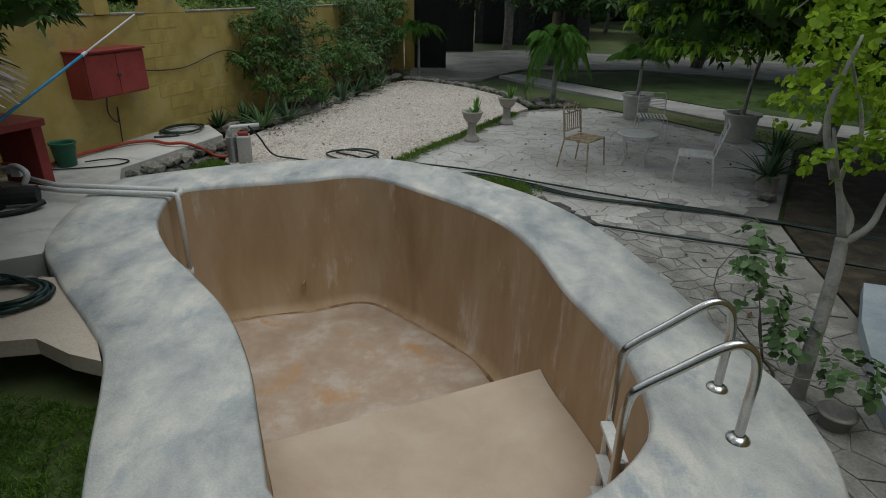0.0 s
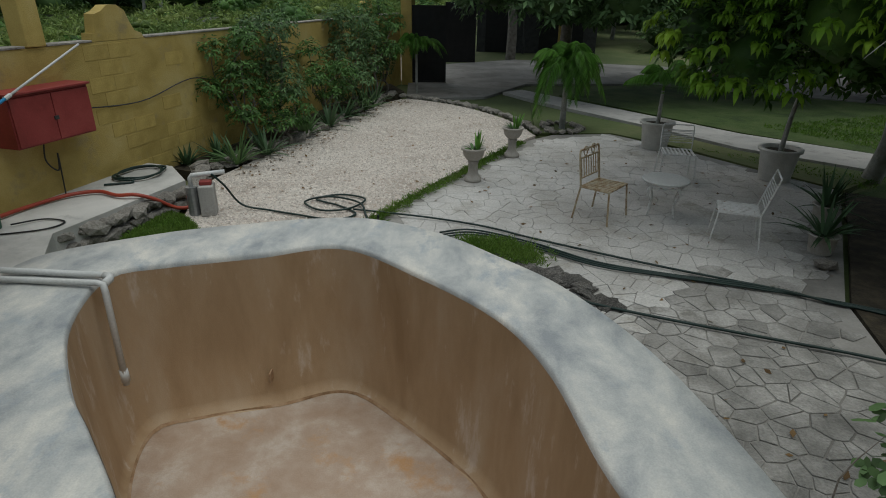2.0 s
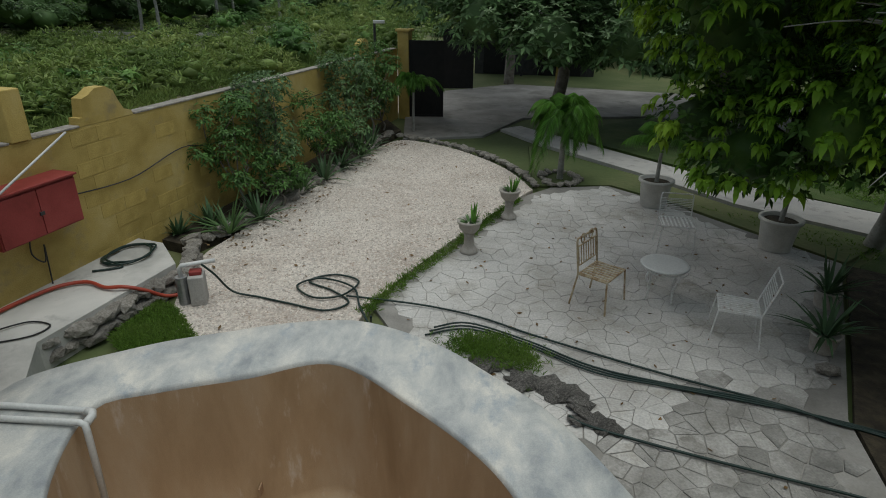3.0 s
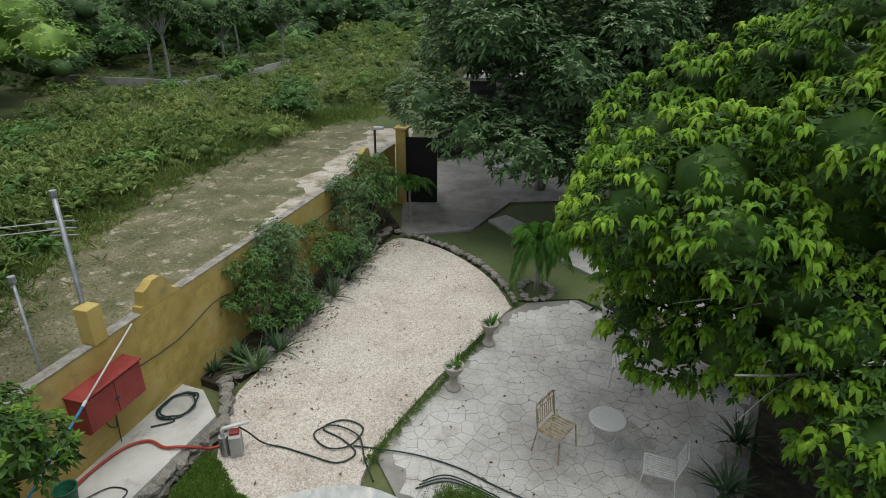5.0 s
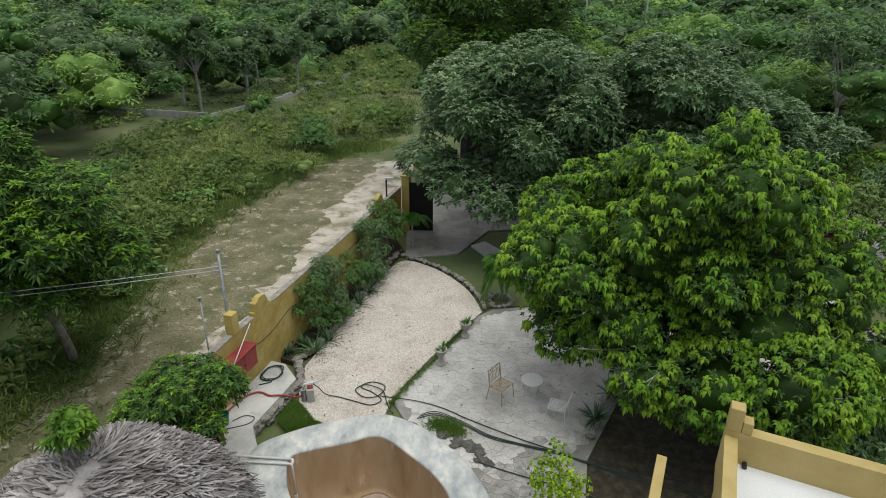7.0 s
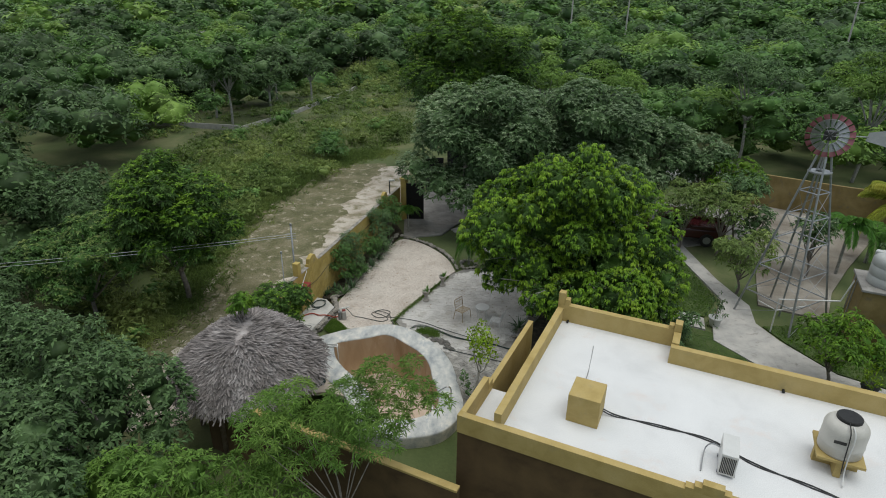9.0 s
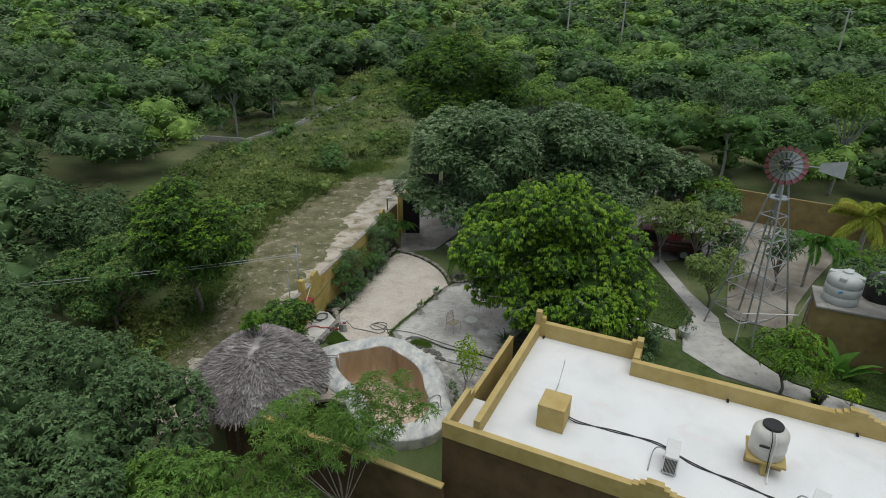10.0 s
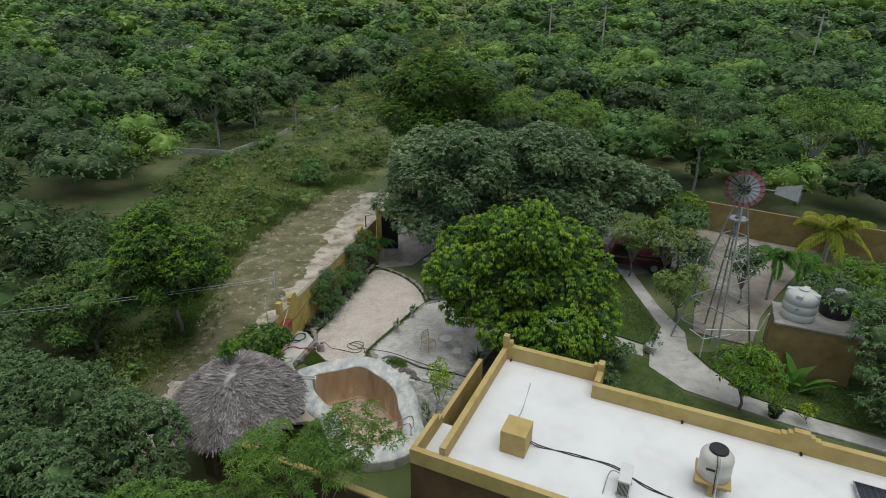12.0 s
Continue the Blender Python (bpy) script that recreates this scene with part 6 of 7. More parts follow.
lobes = crown_lobes((-4.95, 2.75, 3.75), (0.42, 0.42, 0.6), 7, rg, 0.9, (0.35, 0.5))
tree("climbing_plant", "small green plant growing through the thatch", (-4.9, 2.75, 3.0), lobes, LEAF, r=0.03, density=60, k=5, length=0.12, width=0.05, seed=34, core=0.6, category="plant")
# lime-leaved small tree beside the ladder
rl = np.random.default_rng(14)
lobes = [(2.56 + 0.4 * math.cos(q * 2.4) * (0.4 + 0.6 * rl.random()), 3.55 + 0.4 * math.sin(q * 2.4), 1.62 + 0.045 * q + rl.uniform(-0.1, 0.1), *rl.uniform(0.13, 0.24, 3)) for q in range(20)] + [(2.27, 3.35, 1.45, 0.13, 0.14, 0.1), (2.4, 3.35, 1.5, 0.14, 0.14, 0.1), (2.62, 3.4, 1.55, 0.18, 0.2, 0.12), (2.12, 3.5, 2.2, 0.1, 0.12, 0.1)]
lime = tree("lime_leaved_tree", "small tree with pale bark and round lime-green leaves", (2.33, 3.05, -0.03), lobes, LEAFLIME, PALEBARK, r=0, density=85, k=4, length=0.043, width=0.043, droop=0.2, spread=(40, 110), seed=51, core=0.0, low=-0.8, round_leaf=True, upright=0.3)
bm = tube(bmesh.new(), spline([(0, 0, -0.1), (0.03, 0.05, 0.45), (0.1, 0.15, 0.85), (0.13, 0.22, 1.05)], 5), 0.05, 9, 0.036)
for e in ([(0.13, 0.22, 1.05), (0.08, 0.25, 1.25), (0.03, 0.3, 1.45), (-0.05, 0.32, 1.7)], [(0.13, 0.22, 1.05), (0.2, 0.3, 1.15), (0.12, 0.38, 1.35), (0.25, 0.5, 1.65), (0.1, 0.6, 2.1)], [(0.12, 0.2, 1.02), (0.3, 0.25, 1.12), (0.38, 0.3, 1.3), (0.5, 0.35, 1.55)], [(0.03, 0.3, 1.4), (-0.05, 0.4, 1.75), (0.05, 0.45, 2.2)]):
    tube(bm, spline(e, 4), 0.028, 7, 0.009)
part("trunk", bm, PALEBARK, lime, smooth=True)
shrub = [(1.98, 3.25, 0.85, 0.14, 0.14, 0.16), (2.05, 3.2, 0.6, 0.16, 0.14, 0.14), (2.2, 3.05, 0.42, 0.18, 0.18, 0.14), (2.5, 2.85, 0.3, 0.2, 0.18, 0.14), (1.92, 3.3, 1.02, 0.1, 0.1, 0.08)]
tree("leafy_shrub", "straggly shrub with rounded dark leaves by the coping", (2.12, 3.2, -0.03), shrub, LEAFDARK, r=0.014, density=120, k=3, length=0.06, width=0.05, droop=0.25, seed=52, core=0.0, category="shrub", round_leaf=True)
pt = thing("flower_pot", "pale round flower pot at the tree's foot", "flower pot", (2.4, 2.78, -0.06))
part("pot", lathe(bmesh.new(), pot_profile(0.07, 0.1, 0.16, 0.01), 20), DRIVE, pt, smooth=True)
# shrubs in the bed along the wall
for i, (x, y, z, r, h) in enumerate([(-3.25, 11.2, 1.2, 0.75, 1.0), (-2.95, 12.3, 1.3, 0.85, 1.1), (-2.45, 13.8, 1.0, 0.7, 0.8), (-2.1, 15.4, 1.35, 0.85, 1.1), (-1.7, 16.8, 1.5, 0.8, 1.2), (-1.95, 14.6, 0.6, 0.6, 0.5), (-2.7, 11.7, 0.55, 0.55, 0.4), (-1.5, 17.6, 0.8, 0.5, 0.7)]):
    lobes = crown_lobes((x, y, z), (r, r, h), 9, rg, 0.9, (0.25, 0.42))
    tree("wall_shrub", "loose dark green shrub growing against the yellow wall", (x, y, 0.1), lobes, LEAFDARK if i % 2 else LEAFWOOD, r=0.03, density=110, k=4, length=0.08, width=0.036, seed=60 + i, core=0.0, category="shrub", deep=0.35, group="shrubs along the wall")
# feathery tree in front of the pool and bare twigs
lobes = np.concatenate([crown_lobes((-1.6, -1.9, 3.2), (2.3, 1.0, 1.2), 30, rg, 0.6, (0.2, 0.34)), crown_lobes((0.3, -1.65, 4.1), (1.5, 0.6, 0.9), 13, rg, 0.6, (0.22, 0.36))])
tree("feathery_tree", "thin tree with light feathery foliage behind the boundary wall", (-0.9, -2.9, -0.06), lobes, LEAFFINE, r=0.035, density=48, k=6, length=0.16, width=0.026, droop=0.3, seed=71, core=0.0)
lobes = crown_lobes((-3.0, -2.6, 1.8), (1.3, 1.1, 1.3), 12, rg, 0.7, (0.25, 0.4))
tree("feathery_tree", "thin tree with light feathery foliage behind the boundary wall", (-3.0, -2.9, -0.06), lobes, LEAFFINE, r=0.05, density=45, k=6, length=0.18, width=0.035, droop=0.3, seed=72, core=0.0, deep=0.3)
for i, (x, y) in enumerate([(1.2, -3.3), (2.7, -3.6), (3.6, -3.9)]):
    t = thing("bare_bush", "dry leafless bush against the house wall", "bush", (x, y, -0.06))
    bm = bmesh.new()
    for k in range(9):
        a, e = rg.uniform(0, 6.28), rg.uniform(0.5, 1.0)
        d = Vector((math.cos(a) * 0.5, math.sin(a) * 0.5, 1.9 * e))
        tube(bm, spline([(0, 0, 0), d * 0.5 + Vector((0.06, 0.03, 0)), d], 3), 0.008, 4, 0.003)
        for q in range(3):
            b0 = d * rg.uniform(0.4, 0.9)
            tube(bm, [b0, b0 + Vector((rg.normal(0, 0.2), rg.normal(0, 0.2), 0.3))], 0.004, 3, 0.0015)
    part("twigs", bm, BARK, t)
# thick trees beside the road, near the camera's end
for i, (x, y, r, h, m) in enumerate([(-9.6, 0.4, 2.4, 4.6, 0), (-7.2, -1.4, 2.2, 4.4, 0), (-11.8, -2.2, 2.6, 5.2, 0), (-8.6, -4.0, 2.5, 5.0, 0), (-5.2, -3.6, 1.8, 3.4, 1), (-6.2, -6.2, 2.2, 4.2, 0), (-13.2, 1.8, 2.2, 4.4, 0), (-3.4, -5.2, 1.4, 2.6, 1), (-13.0, 8.0, 2.4, 4.4, 2), (-15.5, 11.5, 2.6, 5.0, 0), (-13.3, 14.5, 2.3, 4.4, 2), (-16, 5.0, 2.5, 4.8, 0)]):
    lobes = crown_lobes((x, y, h - r * 0.75), (r, r, r * 0.85), 20, rg, 0.8, (0.25, 0.4))
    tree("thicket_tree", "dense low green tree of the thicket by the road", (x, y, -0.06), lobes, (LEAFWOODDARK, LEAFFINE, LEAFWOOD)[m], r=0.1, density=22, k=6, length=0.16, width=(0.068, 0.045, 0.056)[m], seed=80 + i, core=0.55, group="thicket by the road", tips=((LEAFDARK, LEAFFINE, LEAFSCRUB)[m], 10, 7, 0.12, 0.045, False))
# garden trees near the windmill
for i, (x, y, r, h, m, d) in enumerate([(14.7, 10.9, 1.4, 3.2, 2, 22), (14.6, 4.0, 1.4, 3.0, 0, 22), (17.6, 18.6, 1.6, 4.4, 0, 20), (18.8, 12.6, 1.1, 3.4, 1, 20), (20.3, 4.6, 2.6, 5.0, 1, 18), (23.6, 6.4, 2.8, 5.0, 0, 16), (19.6, 2.6, 1.6, 3.0, 1, 20), (21.5, 9.8, 1.5, 3.2, 1, 20), (17.2, 15.0, 1.3, 2.8, 1, 20), (23.0, 9.2, 2.4, 3.4, 0, 16), (24.5, 12.0, 2.2, 2.8, 0, 16), (13.9, 15.9, 1.4, 3.9, 2, 22), (15.6, 15.2, 1.5, 3.9, 2, 22), (17.0, 16.6, 1.4, 4.2, 1, 22), (10.2, 6.6, 1.0, 1.6, 1, 26), (9.2, 5.3, 0.9, 1.4, 1, 26), (26, 6, 2.4, 3.6, 0, 14), (22, 2.6, 1.8, 3.4, 0, 16), (16.8, 3.1, 0.28, 0.9, 3, 60)]):
    lobes = crown_lobes((x, y, h - r * 0.8), (r, r, r * 0.85), 14, rg, 0.8, (0.25, 0.42))
    tree("garden_tree", "small leafy garden tree on the lawn", (x, y, -0.06), lobes, (LEAF, LEAFDARK, LEAFSCRUB, LEAFLIME)[m], r=min(0.07, r * 0.06), density=d, k=5, length=0.17, width=0.07, seed=110 + i, core=0.5 if r > 1.5 else 0.3, group="garden trees")
palm("coconut_palm", "coconut palm with yellowing arched fronds by the back wall", (26.6, 17.6, -0.06), 2.2, 0.16, 18, 3.0, 0.6, YELLOWPALM, 7, 0.6, (5, 70), n_leaf=40, width=0.045)
palm("ornamental_palm", "slim dark palm in the paved yard", (20.6, 13.0, -0.06), 2.6, 0.08, 12, 1.5, 0.45, PALMLEAF, 8, 0.7, (5, 65), width=0.04)
palm("ornamental_palm", "slim dark palm in the paved yard", (23.0, 14.4, -0.06), 1.6, 0.08, 12, 1.6, 0.45, PALMLEAF, 9, 0.7, (5, 65), width=0.04)
ba = thing("banana_plant", "broad-leaved banana plant beside the tank base", "plant", (17.6, 5.3, -0.06))
for i in range(9):
    v, f = blades(1, 1.7, 0.42, np.random.default_rng(200 + i), (40, 80), 0.55)
    c = new("leaf", raw_mesh("leaf", v + np.array([0.3 * math.cos(i), 0.3 * math.sin(i), 0.1]), f, PALMLEAF))
    c.parent = ba
for at, lb, mt in (((12.5, 8.05, 0.0), "white pot with a thin plant on the lawn", PVC), ((15.8, 3.5, 0.03), "dark pot with a yellowish shrub beside the path", RUBBER)):
    pt = thing("flower_pot", lb, "flower pot", at)
    part("pot", lathe(bmesh.new(), pot_profile(0.18, 0.26, 0.4, 0.02), 20), mt, pt, smooth=True)
    v, f = rosettes(RNG.normal(0, 1, (60, 3)) * np.array([0.16, 0.16, 0.3]) + np.array([0, 0, 0.8]), unit(RNG.normal(0, 1, (60, 3))), 4, 0.12, 0.05)
    c = new("leaves", raw_mesh("leaves", v, f, LEAFLIME if mt is RUBBER else LEAFDARK))
    c.parent = pt
    part("stem", tube(bmesh.new(), [(0, 0, 0.35), (0, 0, 1.0)], 0.012, 5), BARK, pt)


# ---- wild woods ----
def in_fan(x, y, margin=9):
    return abs(x - 1) < 0.84 * (y + 15) + margin


def is_wood(x, y):
    if -19.5 + 0.12 * (y - 30) < x < 2.5 and 20 < y < 84:
        return False
    if -4 < x < 12 and 84 <= y < 150:
        return False
    if x > -1.5 and x < 42 and y < 29.5 - 0.58 * max(0, x - 18):
        return False
    if x >= 42 and y < 16 - 0.5 * (x - 42):
        return True
    return not (-14.5 < x <= 2 and y < 24)


def wood_spots(r0, r1, step, rad, height):
    out = []
    n = int(r1 / step) + 2
    for i in range(-n, n):
        for j in range(-6, n):
            x, y = (i + rg.uniform(-0.42, 0.42)) * step, (j + rg.uniform(-0.42, 0.42)) * step
            d = math.hypot(x, y + 14)
            if r0 <= d < r1 and y > -12 and in_fan(x, y) and is_wood(x, y):
                out.append((x, y, land(x, y), rg.uniform(*rad), rg.uniform(*height) * (1.3 if x < -13 and y < 48 else 1)))
    return out


near = wood_spots(20, 72, 4.1, (2.0, 3.7), (3.0, 6.8))
middle = wood_spots(72, 165, 5.8, (3.0, 5.6), (3.2, 7.6))
far = wood_spots(165, 420, 12.5, (5.2, 9.2), (4.0, 10.5))
edge = wood_spots(420, 1150, 42, (21, 30), (8.0, 16.0))
MIX = (LEAFWOOD, LEAFWOODDARK, LEAFWOODLIGHT)


def kind_of(s):
    q = noise.noise((s[0] * 0.045, s[1] * 0.045, 8)) + rg.uniform(-0.35, 0.35) - (0.35 if s[0] < -8 and s[1] < 48 else 0)
    return 2 if q > 0.3 else (1 if q < -0.12 else 0)


for group_, density_, ln_, wd_, core_ in ((near, 4.6, 0.29, 0.13, 0.64), (middle, 1.3, 0.58, 0.29, 0.76)):
    sorts = [kind_of(s) for s in group_]
    for q in range(3):
        make_tree_mass([s for s, t_ in zip(group_, sorts) if t_ == q], MIX[q], "woods", "dense low tropical woods of mixed green", "woods", density_, 4, ln_, wd_, 41 + q, core=core_)
MEADOW = [s for s in far + edge if s[1] > 185 and -0.36 * s[1] < s[0] < 0.16 * s[1] and noise.noise((s[0] * 0.02, s[1] * 0.012, 2)) > -0.15]
make_tree_mass([(x, y, z, r_, h_ * 0.35) for x, y, z, r_, h_ in MEADOW], LEAFSCRUB, "far_meadow", "bright open scrubland far away", "scrub", 0.04, 3, 2.4, 1.5, 61, lobes_n=4, flat=0.2)
far = [s for s in far if s not in MEADOW]
edge = [s for s in edge if s not in MEADOW]
for q in range(3):
    make_tree_mass([s for s in far if kind_of(s) == q] + far[q:q + 1], MIX[q], "far_woods", "distant low tropical woods to the horizon", "woods", 0.19, 3, 1.85, 1.0, 54 + q, lobes_n=6, flat=0.5)
make_tree_mass(edge, LEAFWOODLIGHT, "horizon_woods", "distant low tropical woods to the horizon", "woods", 0.014, 3, 6.0, 3.4, 45, lobes_n=6, flat=0.22)
spots = []
for i in range(540):
    y = rg.uniform(22, 150)
    x = rg.uniform(-19.5 + 0.12 * (y - 30), 2.3) if y < 84 else rg.uniform(-4, 12)
    if y < 36 and x > -11 + (y - 20) * 0.42:
        continue
    if x > -1.6 and y < 34:
        continue
    k = 1 + max(0, y - 60) / 60
    big_ = rg.random() < 0.38
    spots.append((x, y, land(x, y), rg.uniform(1.1, 1.9) * k if big_ else rg.uniform(0.4, 1.0) * k, rg.uniform(1.3, 2.5) * k if big_ else rg.uniform(0.4, 1.3) * k))
for i in range(150):
    spots.append((rg.uniform(-19, -11.0), rg.uniform(13, 30), -0.05, rg.uniform(0.6, 1.4), rg.uniform(0.6, 1.7)))
for i in range(90):
    spots.append((rg.uniform(-28, -15.5), rg.uniform(38, 60), 0.0, rg.uniform(0.5, 1.2), rg.uniform(0.4, 1.2)))
for i in range(170):
    y = rg.uniform(4, 30)
    spots.append((rg.uniform(-14.5, -10.3), y, -0.06, rg.uniform(0.4, 1.0), rg.uniform(0.4, 1.4)))
make_tree_mass([q for i, q in enumerate(spots) if i % 7 == 2], LEAFWOOD, "scrub_bushes", "darker leafy bushes scattered in the field", "bushes", 7, 4, 0.26, 0.1, 44, lobes_n=5, core=0.55)
make_tree_mass([q for i, q in enumerate(spots) if i % 7 != 2], LEAFSCRUB, "scrub", "yellow-green scrub and tall weeds in a field", "scrub", 7, 4, 0.34, 0.062, 43, lobes_n=3, core=0.4, spread=(15, 80), rise=1.0)


# ---- grass ----
def tufts(name, label, n, where, length, width, mat, seed, z=0.0, k=4):
    rng = np.random.default_rng(seed)
    p = []
    while len(p) < n:
        q = where(rng)
        if q is not None:
            p.append((q[0], q[1], z if len(q) < 3 else q[2]))
    p = np.array(p)
    nr = unit(np.stack([rng.normal(0, 0.15, n), rng.normal(0, 0.15, n), np.ones(n)], 1))
    v, f = rosettes(p, nr, k, length, width, 0.25, (8, 60), rng)
    return tagged(new(name, raw_mesh(name, v, f, mat)), label, "grass", kind="stuff")


def in_poly(x, y, poly):
    c = False
    for (x0, y0), (x1, y1) in zip(poly, poly[1:] + poly[:1]):
        if (y0 > y) != (y1 > y) and x < (x1 - x0) * (y - y0) / (y1 - y0) + x0:
            c = not c
    return c


def poly_area(poly):
    xs, ys = [p[0] for p in poly], [p[1] for p in poly]

    def pick(rng):
        x, y = rng.uniform(min(xs), max(xs)), rng.uniform(min(ys), max(ys))
        return (x, y) if in_poly(x, y, poly) else None
    return pick


def along(pts, w):
    line = spline([(x, y, 0) for x, y in pts], 20)

    def pick(rng):
        q = line[rng.integers(len(line))]
        return q.x + rng.normal(0, w), q.y + rng.normal(0, w)
    return pick


tufts("lawn_grass", "short green grass beside the pool", 7000, poly_area([(-1.95, 2.8), (-1.2, 1.2), (-0.9, 0.0), (-4.2, 1.2), (-3.8, 3.1)]), 0.07, 0.006, GRASS, 1, 0.0, 5)
tufts("lawn_grass", "short green grass by the rubble edge", 2500, poly_area([(-3.5, 7.4), (-3.1, 7.0), (-2.0, 7.1), (-2.6, 7.45), (-3.0, 8.0), (-3.3, 8.2)]), 0.08, 0.008, GRASS, 2, 0.04, 5)
tufts("edge_grass", "grass growing along the gravel edge", 750, along([(-0.8, 8.05), (-0.3, 9.0), (0.4, 10.2), (0.9, 11.1), (1.5, 12.2)], 0.05), 0.1, 0.009, GRASS, 3, 0.02, 5)
tufts("edge_grass", "green weeds on the rocks beside the coping", 800, along([(0.35, 7.35), (0.7, 7.3), (1.0, 7.1)], 0.13), 0.09, 0.01, GRASS, 4, 0.03, 5)
tufts("lawn_grass", "short green garden lawn", 5000, poly_area([(7.0, 14.2), (12.9, 16.4), (13.6, 15.9), (13.55, 10.3), (12.5, 8.6), (9.0, 11.2)]), 0.1, 0.014, GRASS, 5, -0.01, 4)
tufts("lawn_grass", "short green garden lawn", 5000, poly_area([(14.5, 8.0), (17.2, 8.2), (23.0, 4.5), (22.5, 1.0), (17.6, 3.4), (15.6, 4.8), (14.8, 6.8)]), 0.1, 0.014, GRASS, 6, -0.01, 4)
tufts("lawn_grass", "short grass under the patio tree", 4500, poly_area([(2.8, 13.6), (7.2, 10.4), (12.3, 7.4), (12.8, 5.1), (14, 0.6), (8.8, 3.2), (8.5, 5.0), (7.4, 8.7), (6.3, 9.9), (4.5, 12.4)]), 0.08, 0.012, GRASS, 7, -0.03, 4)
tufts("track_grass", "worn dry grass on the dirt track", 16000, along([(-9.0, 7.0), (-8.4, 11.0), (-8.1, 15.0), (-7.7, 20.0), (-6.7, 26.0), (-5.4, 31.0)], 1.0), 0.07, 0.018, DRYGRASS, 8, -0.04, 3)
tufts("verge_grass", "tall dry grass along the track's edge", 7000, along([(-11.4, 4.0), (-10.4, 10.0), (-10.9, 18.0), (-9.5, 26.0), (-7.3, 32.0), (-4.0, 35.2)], 0.75), 0.4, 0.025, LEAFSCRUB, 9, -0.05, 5)
tufts("field_grass", "tall yellow-green grass of the field", 11000, poly_area([(-11, 20), (-15, 25), (-20, 40), (-16, 80), (1, 80), (-2, 38), (-6, 34), (-10, 28)]), 0.6, 0.05, LEAFSCRUB, 10, -0.05, 4)

# ---- far field: kerb, posts, poles, pebbles and fallen leaves ----
kerb = bmesh.new()
for (x0, y0), (x1, y1) in (((-27, 43.5), (-17.8, 41.7)), ((-17.8, 41.7), (-14.2, 50.5)), ((-14.2, 50.5), (-11.2, 62)), ((-11.2, 62), (-8.6, 78))):
    box(kerb, 0, math.hypot(x1 - x0, y1 - y0), -0.06, 0.06, -0.3, 0.4, m=pose(x0, y0, land(x0, y0), 0, 0, math.degrees(math.atan2(y1 - y0, x1 - x0))))
setting("field_kerb", kerb, CONCRETE, "low pale concrete footing wall in the field", "wall")
for i in range(12):
    x, y = -12.5 + 0.45 * i, 88 + 0.2 * i
    p = thing("fence_post", "pale wooden fence post in the far field", "fence post", (x, y, land(x, y)), group="far fence")
    part("post", tube(bmesh.new(), [(0, 0, -0.1), (0, 0, 2.4)], 0.07, 6), PALEBARK, p)
for x, y, z in ((72, 94.9, 11.8), (37.5, 110.6, 12.6), (27, 113, 12.2)):
    p = thing("utility_pole", "tall pale concrete utility pole among the woods", "utility pole", (x, y, 0), group="far poles")
    part("shaft", tube(bmesh.new(), [(0, 0, -0.2), (0, 0, z)], 0.2, 8, 0.12), CONCRETE, p)
    part("crossarm", boxed(-0.9, 0.9, -0.06, 0.06, z - 0.6, z - 0.45), CONCRETE, p)
for i, (x, y, h) in enumerate([(-19.3, 44.3, 5.2), (-16.5, 47.5, 4.6), (-21.8, 47.0, 5.0), (-13.6, 54, 4.8), (-18, 56, 5.2)]):
    lobes = crown_lobes((x, y, h), (2.3, 2.3, 1.4), 12, rg, 0.7, (0.28, 0.42))
    tree("slender_tree", "slender pale-trunked tree at the edge of the field", (x, y, land(x, y)), lobes, LEAFWOODDARK, PALEBARK, r=0.13, density=9, k=5, length=0.26, width=0.11, seed=150 + i, core=0.5, group="trees behind the field", fork=0.6)
for i, (x, y, h, w_, m) in enumerate([(31.0, 28.0, 7.2, 3.6, LEAFWOODLIGHT), (37.0, 30.0, 6.0, 3.0, LEAFWOODLIGHT), (14.5, 34.0, 6.2, 3.2, LEAFWOODLIGHT), (10.0, 38.0, 6.0, 3.0, LEAFWOODLIGHT), (24.0, 31.0, 7.0, 3.2, LEAFDARK)]):
    lobes = crown_lobes((x, y, h), (w_, w_, w_ * 0.55), 16, rg, 0.6, (0.24, 0.38))
    tree("slender_tree", "tall airy tree with light green flat crown behind the garden", (x, y, land(x, y)), lobes, m, PALEBARK, r=0.13, density=10, k=5, length=0.26, width=0.085, seed=170 + i, core=0.45, group="trees behind the garden", fork=0.5)
far_house = thing("far_house", "white flat house far off among the trees", "house", (-50, 108, 0), 20)
part("walls", boxed(-6, 6, -3, 3, -0.2, 4.0), PVC, far_house)
part("roof", boxed(-6.3, 6.3, -3.3, 3.3, 4.0, 4.4), CONCRETE, far_house)
rs = np.random.default_rng(17)
gp = [p_[:2] for p_ in spline([(x, y, 0) for x, y in gravel_outline], 3, True)]
pts = []
while len(pts) < 20000:
    x, y = rs.uniform(-3.2, 2.0), rs.uniform(7.0, 16.7)
    if in_poly(x, y, gp):
        pts.append((x, y, 0.045))
pts = np.array(pts)
o4 = np.array([[1, 0, -0.2], [-0.5, 0.87, -0.2], [-0.5, -0.87, -0.2], [0.1, 0, 0.75]])
r4 = rs.uniform(0.008, 0.026, (len(pts), 1, 1)) * rs.uniform(0.7, 1.3, (len(pts), 4, 3))
ang = rs.uniform(0, 6.28, len(pts))
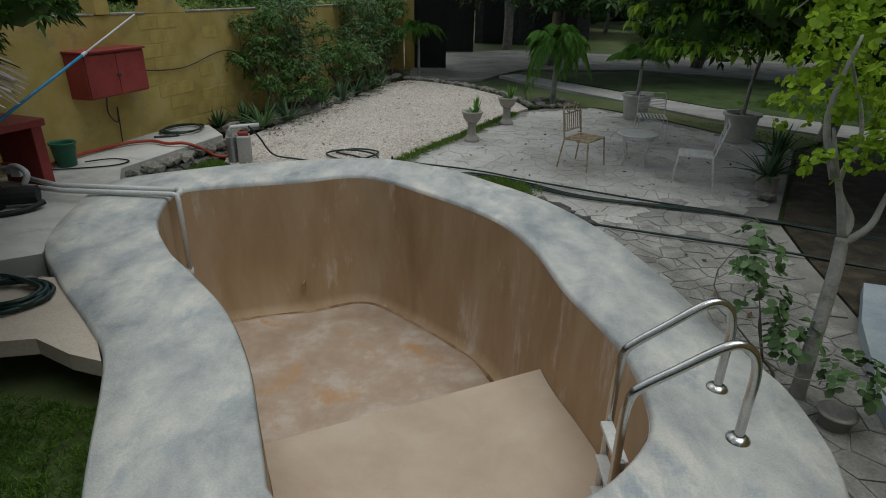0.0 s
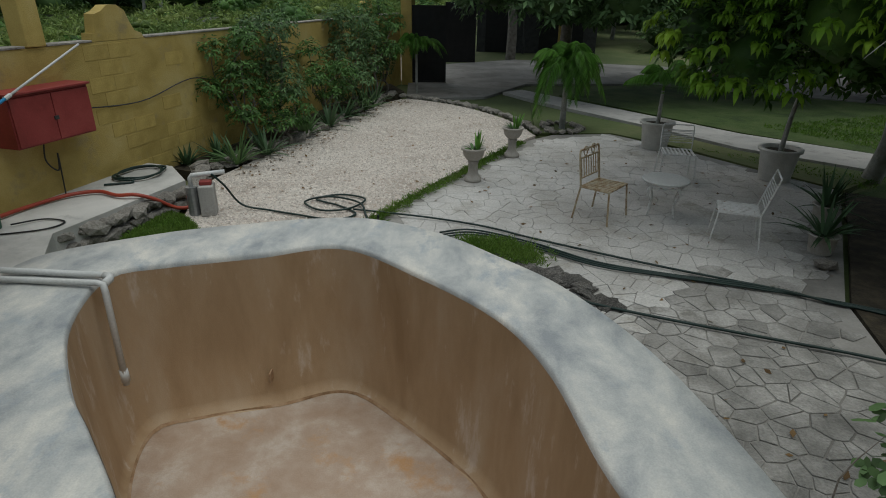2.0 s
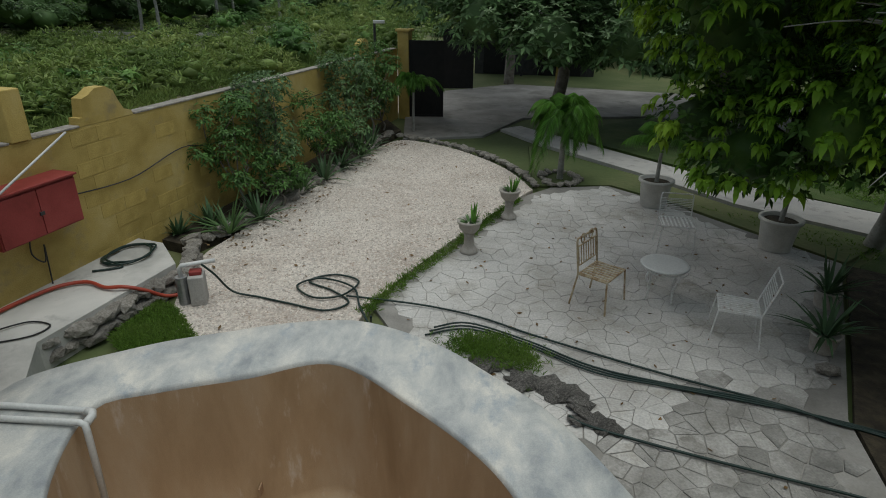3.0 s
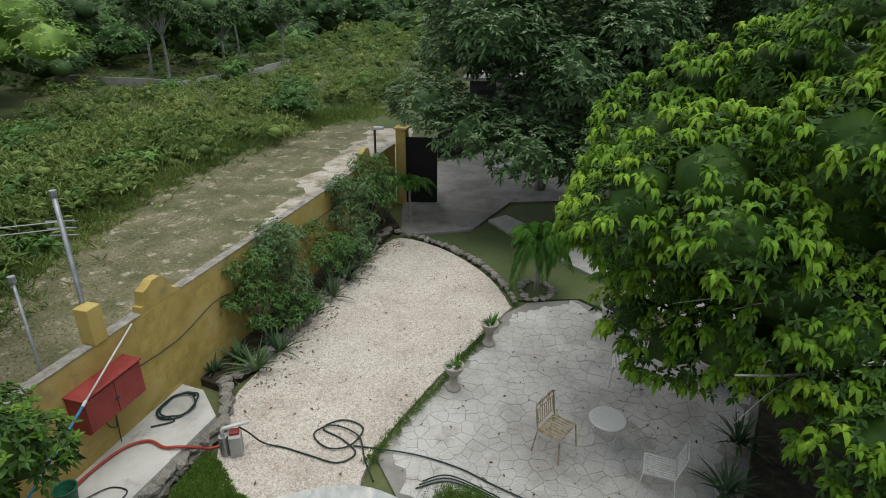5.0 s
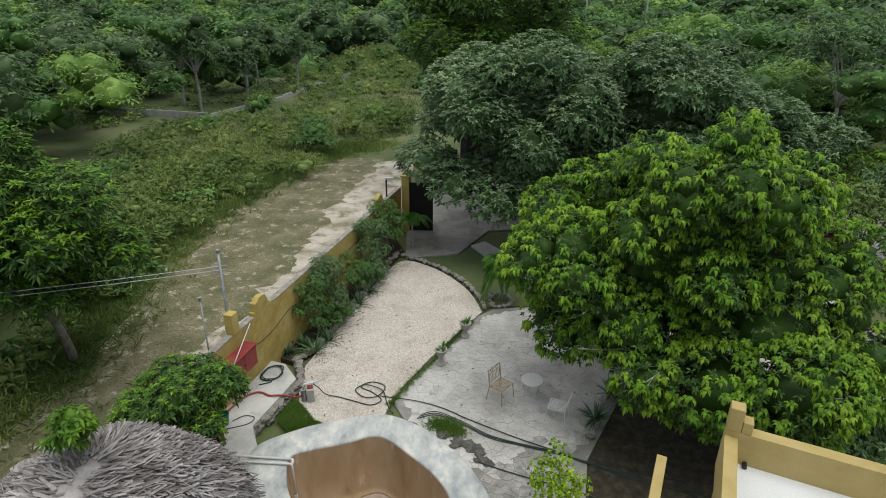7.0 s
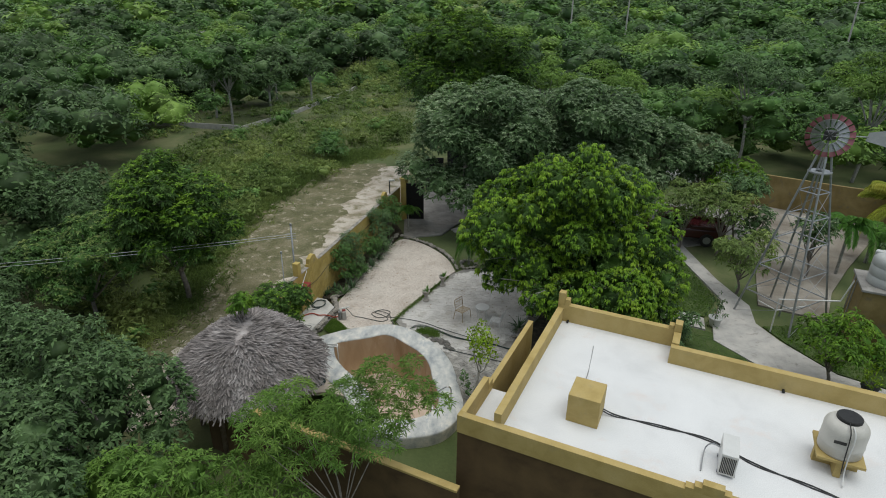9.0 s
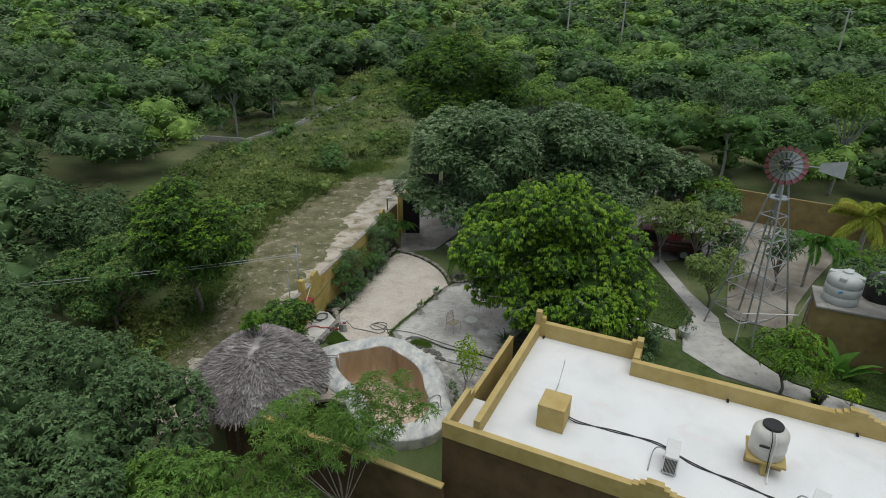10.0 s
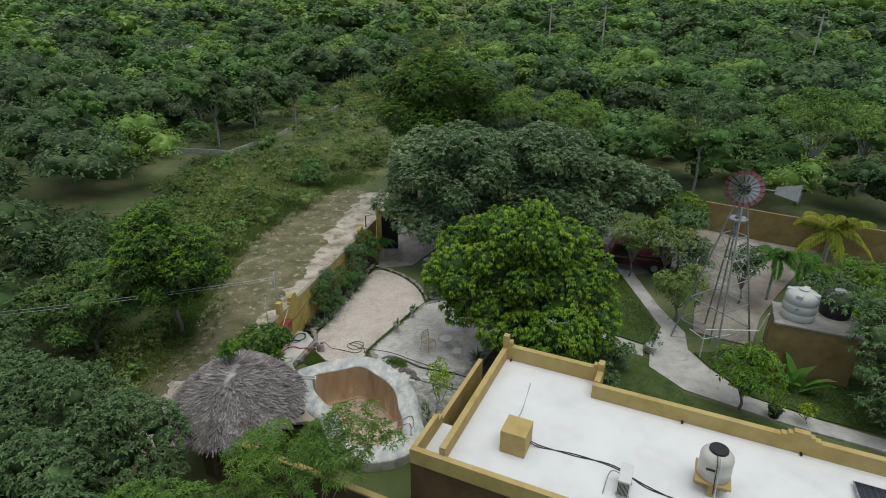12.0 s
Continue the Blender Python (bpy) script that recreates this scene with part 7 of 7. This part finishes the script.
rot = np.stack([np.stack([np.cos(ang), -np.sin(ang), 0 * ang], 1), np.stack([np.sin(ang), np.cos(ang), 0 * ang], 1), np.stack([0 * ang, 0 * ang, 1 + 0 * ang], 1)], 1)
v = (np.einsum("nij,nkj->nki", rot, o4[None] * r4) + pts[:, None]).reshape(-1, 3)
f = (np.arange(len(pts))[:, None, None] * 4 + np.array([[0, 1, 3], [1, 2, 3], [2, 0, 3]])[None]).reshape(-1, 3)
PEBBLE = material("limestone_pebble", [(0.4, 0.35, 0.3), (0.6, 0.55, 0.49), (0.72, 0.67, 0.6)], 20, 0.95, island=0.35)
tagged(new("pebbles", raw_mesh("pebbles", v, f, PEBBLE)), "loose pale limestone pebbles on the gravel bed", "gravel", kind="stuff")
DEADLEAF = material("dead_leaf", [(0.14, 0.08, 0.03), (0.22, 0.14, 0.06)], 8, 0.9, island=0.4)
lp = []
for n_, fn, z in ((260, along([(-3.0, 9.9), (-2.5, 11.5), (-2.0, 13.5), (-1.4, 15.5), (-1.0, 16.3)], 0.22), 0.06), (90, poly_area(gravel_outline), 0.06), (120, poly_area(patio_outline), 0.012)):
    c_ = 0
    while c_ < n_:
        q = fn(rs)
        if q is not None:
            lp.append((q[0], q[1], z))
            c_ += 1
v, f = rosettes(np.array(lp), unit(np.stack([rs.normal(0, 0.2, len(lp)), rs.normal(0, 0.2, len(lp)), np.ones(len(lp))], 1)), 1, 0.07, 0.035, 0.0, (80, 95), rs)
tagged(new("fallen_leaves", raw_mesh("fallen_leaves", v, f, DEADLEAF)), "scattered dry brown leaves", "leaves", kind="stuff")

# ---- paving stones of the patio and blocks of the wall ----
def clip(poly, nx, ny, d):
    """The part of a polygon where nx x + ny y <= d."""
    out = []
    for (x0, y0), (x1, y1) in zip(poly, poly[1:] + poly[:1]):
        a, b = nx * x0 + ny * y0 - d, nx * x1 + ny * y1 - d
        if a <= 0:
            out.append((x0, y0))
        if (a < 0) != (b < 0) and a != b:
            t = a / (a - b)
            out.append((x0 + (x1 - x0) * t, y0 + (y1 - y0) * t))
    return out


rp = random.Random(9)
STEP = 0.16
seeds = []
for i in range(-8, 42):
    for j in range(5, 88):
        x, y = (i + rp.uniform(-0.6, 0.6)) * STEP, (j + rp.uniform(-0.6, 0.6)) * STEP
        if in_poly(x, y, patio_outline) and rp.random() > 0.28:
            seeds.append((x, y))
patio = bpy.data.objects["patio"]
cells = []
SEEDS = np.array(seeds)
for x, y in seeds:
    poly = [(x - 0.6, y - 0.6), (x + 0.6, y - 0.6), (x + 0.6, y + 0.6), (x - 0.6, y + 0.6)]
    close = SEEDS[(np.abs(SEEDS - (x, y)) < 0.8).all(1)]
    joint = 0.005 if y < 6.2 else 0.0012
    for u, v in close:
        dx, dy = u - x, v - y
        q = math.hypot(dx, dy)
        if 0 < q < 1.2 and poly:
            poly = clip(poly, dx / q, dy / q, (dx * (x + u) / 2 + dy * (y + v) / 2) / q - joint)
    if len(poly) < 3 or not all(in_poly(px, py, patio_outline) for px, py in poly):
        continue
    if any(math.hypot(px - CX, py - CY) < np.interp(math.atan2(py - CY, px - CX), ANG, R_OUT) + 0.01 for px, py in poly):
        continue
    cells.append(((x, y), poly))
cells.sort(key=lambda c: math.hypot(c[0][0] - 1.0, c[0][1] - 3.0))


def stone_cell(bm, c, poly, z):
    (x, y) = c
    ring0 = [bm.verts.new((px, py, -0.02)) for px, py in poly]
    ring1 = [bm.verts.new((px + (x - px) * 0.012, py + (y - py) * 0.012, z - 0.003)) for px, py in poly]
    ring2 = [bm.verts.new((px + (x - px) * 0.035, py + (y - py) * 0.035, z)) for px, py in poly]
    n = len(poly)
    for a, b in ((ring0, ring1), (ring1, ring2)):
        for i in range(n):
            bm.faces.new((a[i], a[(i + 1) % n], b[(i + 1) % n], b[i]))
    bm.faces.new(ring2)


rests = {}
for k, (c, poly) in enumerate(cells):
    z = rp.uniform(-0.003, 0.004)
    # stones near the house and tree get darker colours as painted shade
    shade_line = c[1] - 0.8 * max(0.0, c[0] - 2.3) - 0.3 * math.sin(3 * c[0]) + rp.uniform(-0.25, 0.25)
    mat = SHADEDPAVING if shade_line < 5.2 else (HALFSHADEPAVING if shade_line < 6.2 else PATIO)
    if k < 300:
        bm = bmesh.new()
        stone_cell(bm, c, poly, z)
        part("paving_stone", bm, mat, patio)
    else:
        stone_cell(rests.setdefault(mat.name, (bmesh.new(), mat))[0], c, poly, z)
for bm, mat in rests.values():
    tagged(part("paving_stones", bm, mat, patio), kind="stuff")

block_me = as_mesh("block", boxed(0.006, 0.392, -0.006, 0.0, 0.006, 0.19, 0.003), YELLOW)
for r in range(9):
    for c in range(13):
        s = 4.45 + 0.4 * c + (0.2 if r % 2 else 0)
        if rp.random() < 0.4:
            continue
        ob = new("block", block_me)
        ob.parent = wall
        ob.matrix_local = Matrix.Translation((s, rp.uniform(-0.001, 0.003), 0.17 + 0.198 * r))
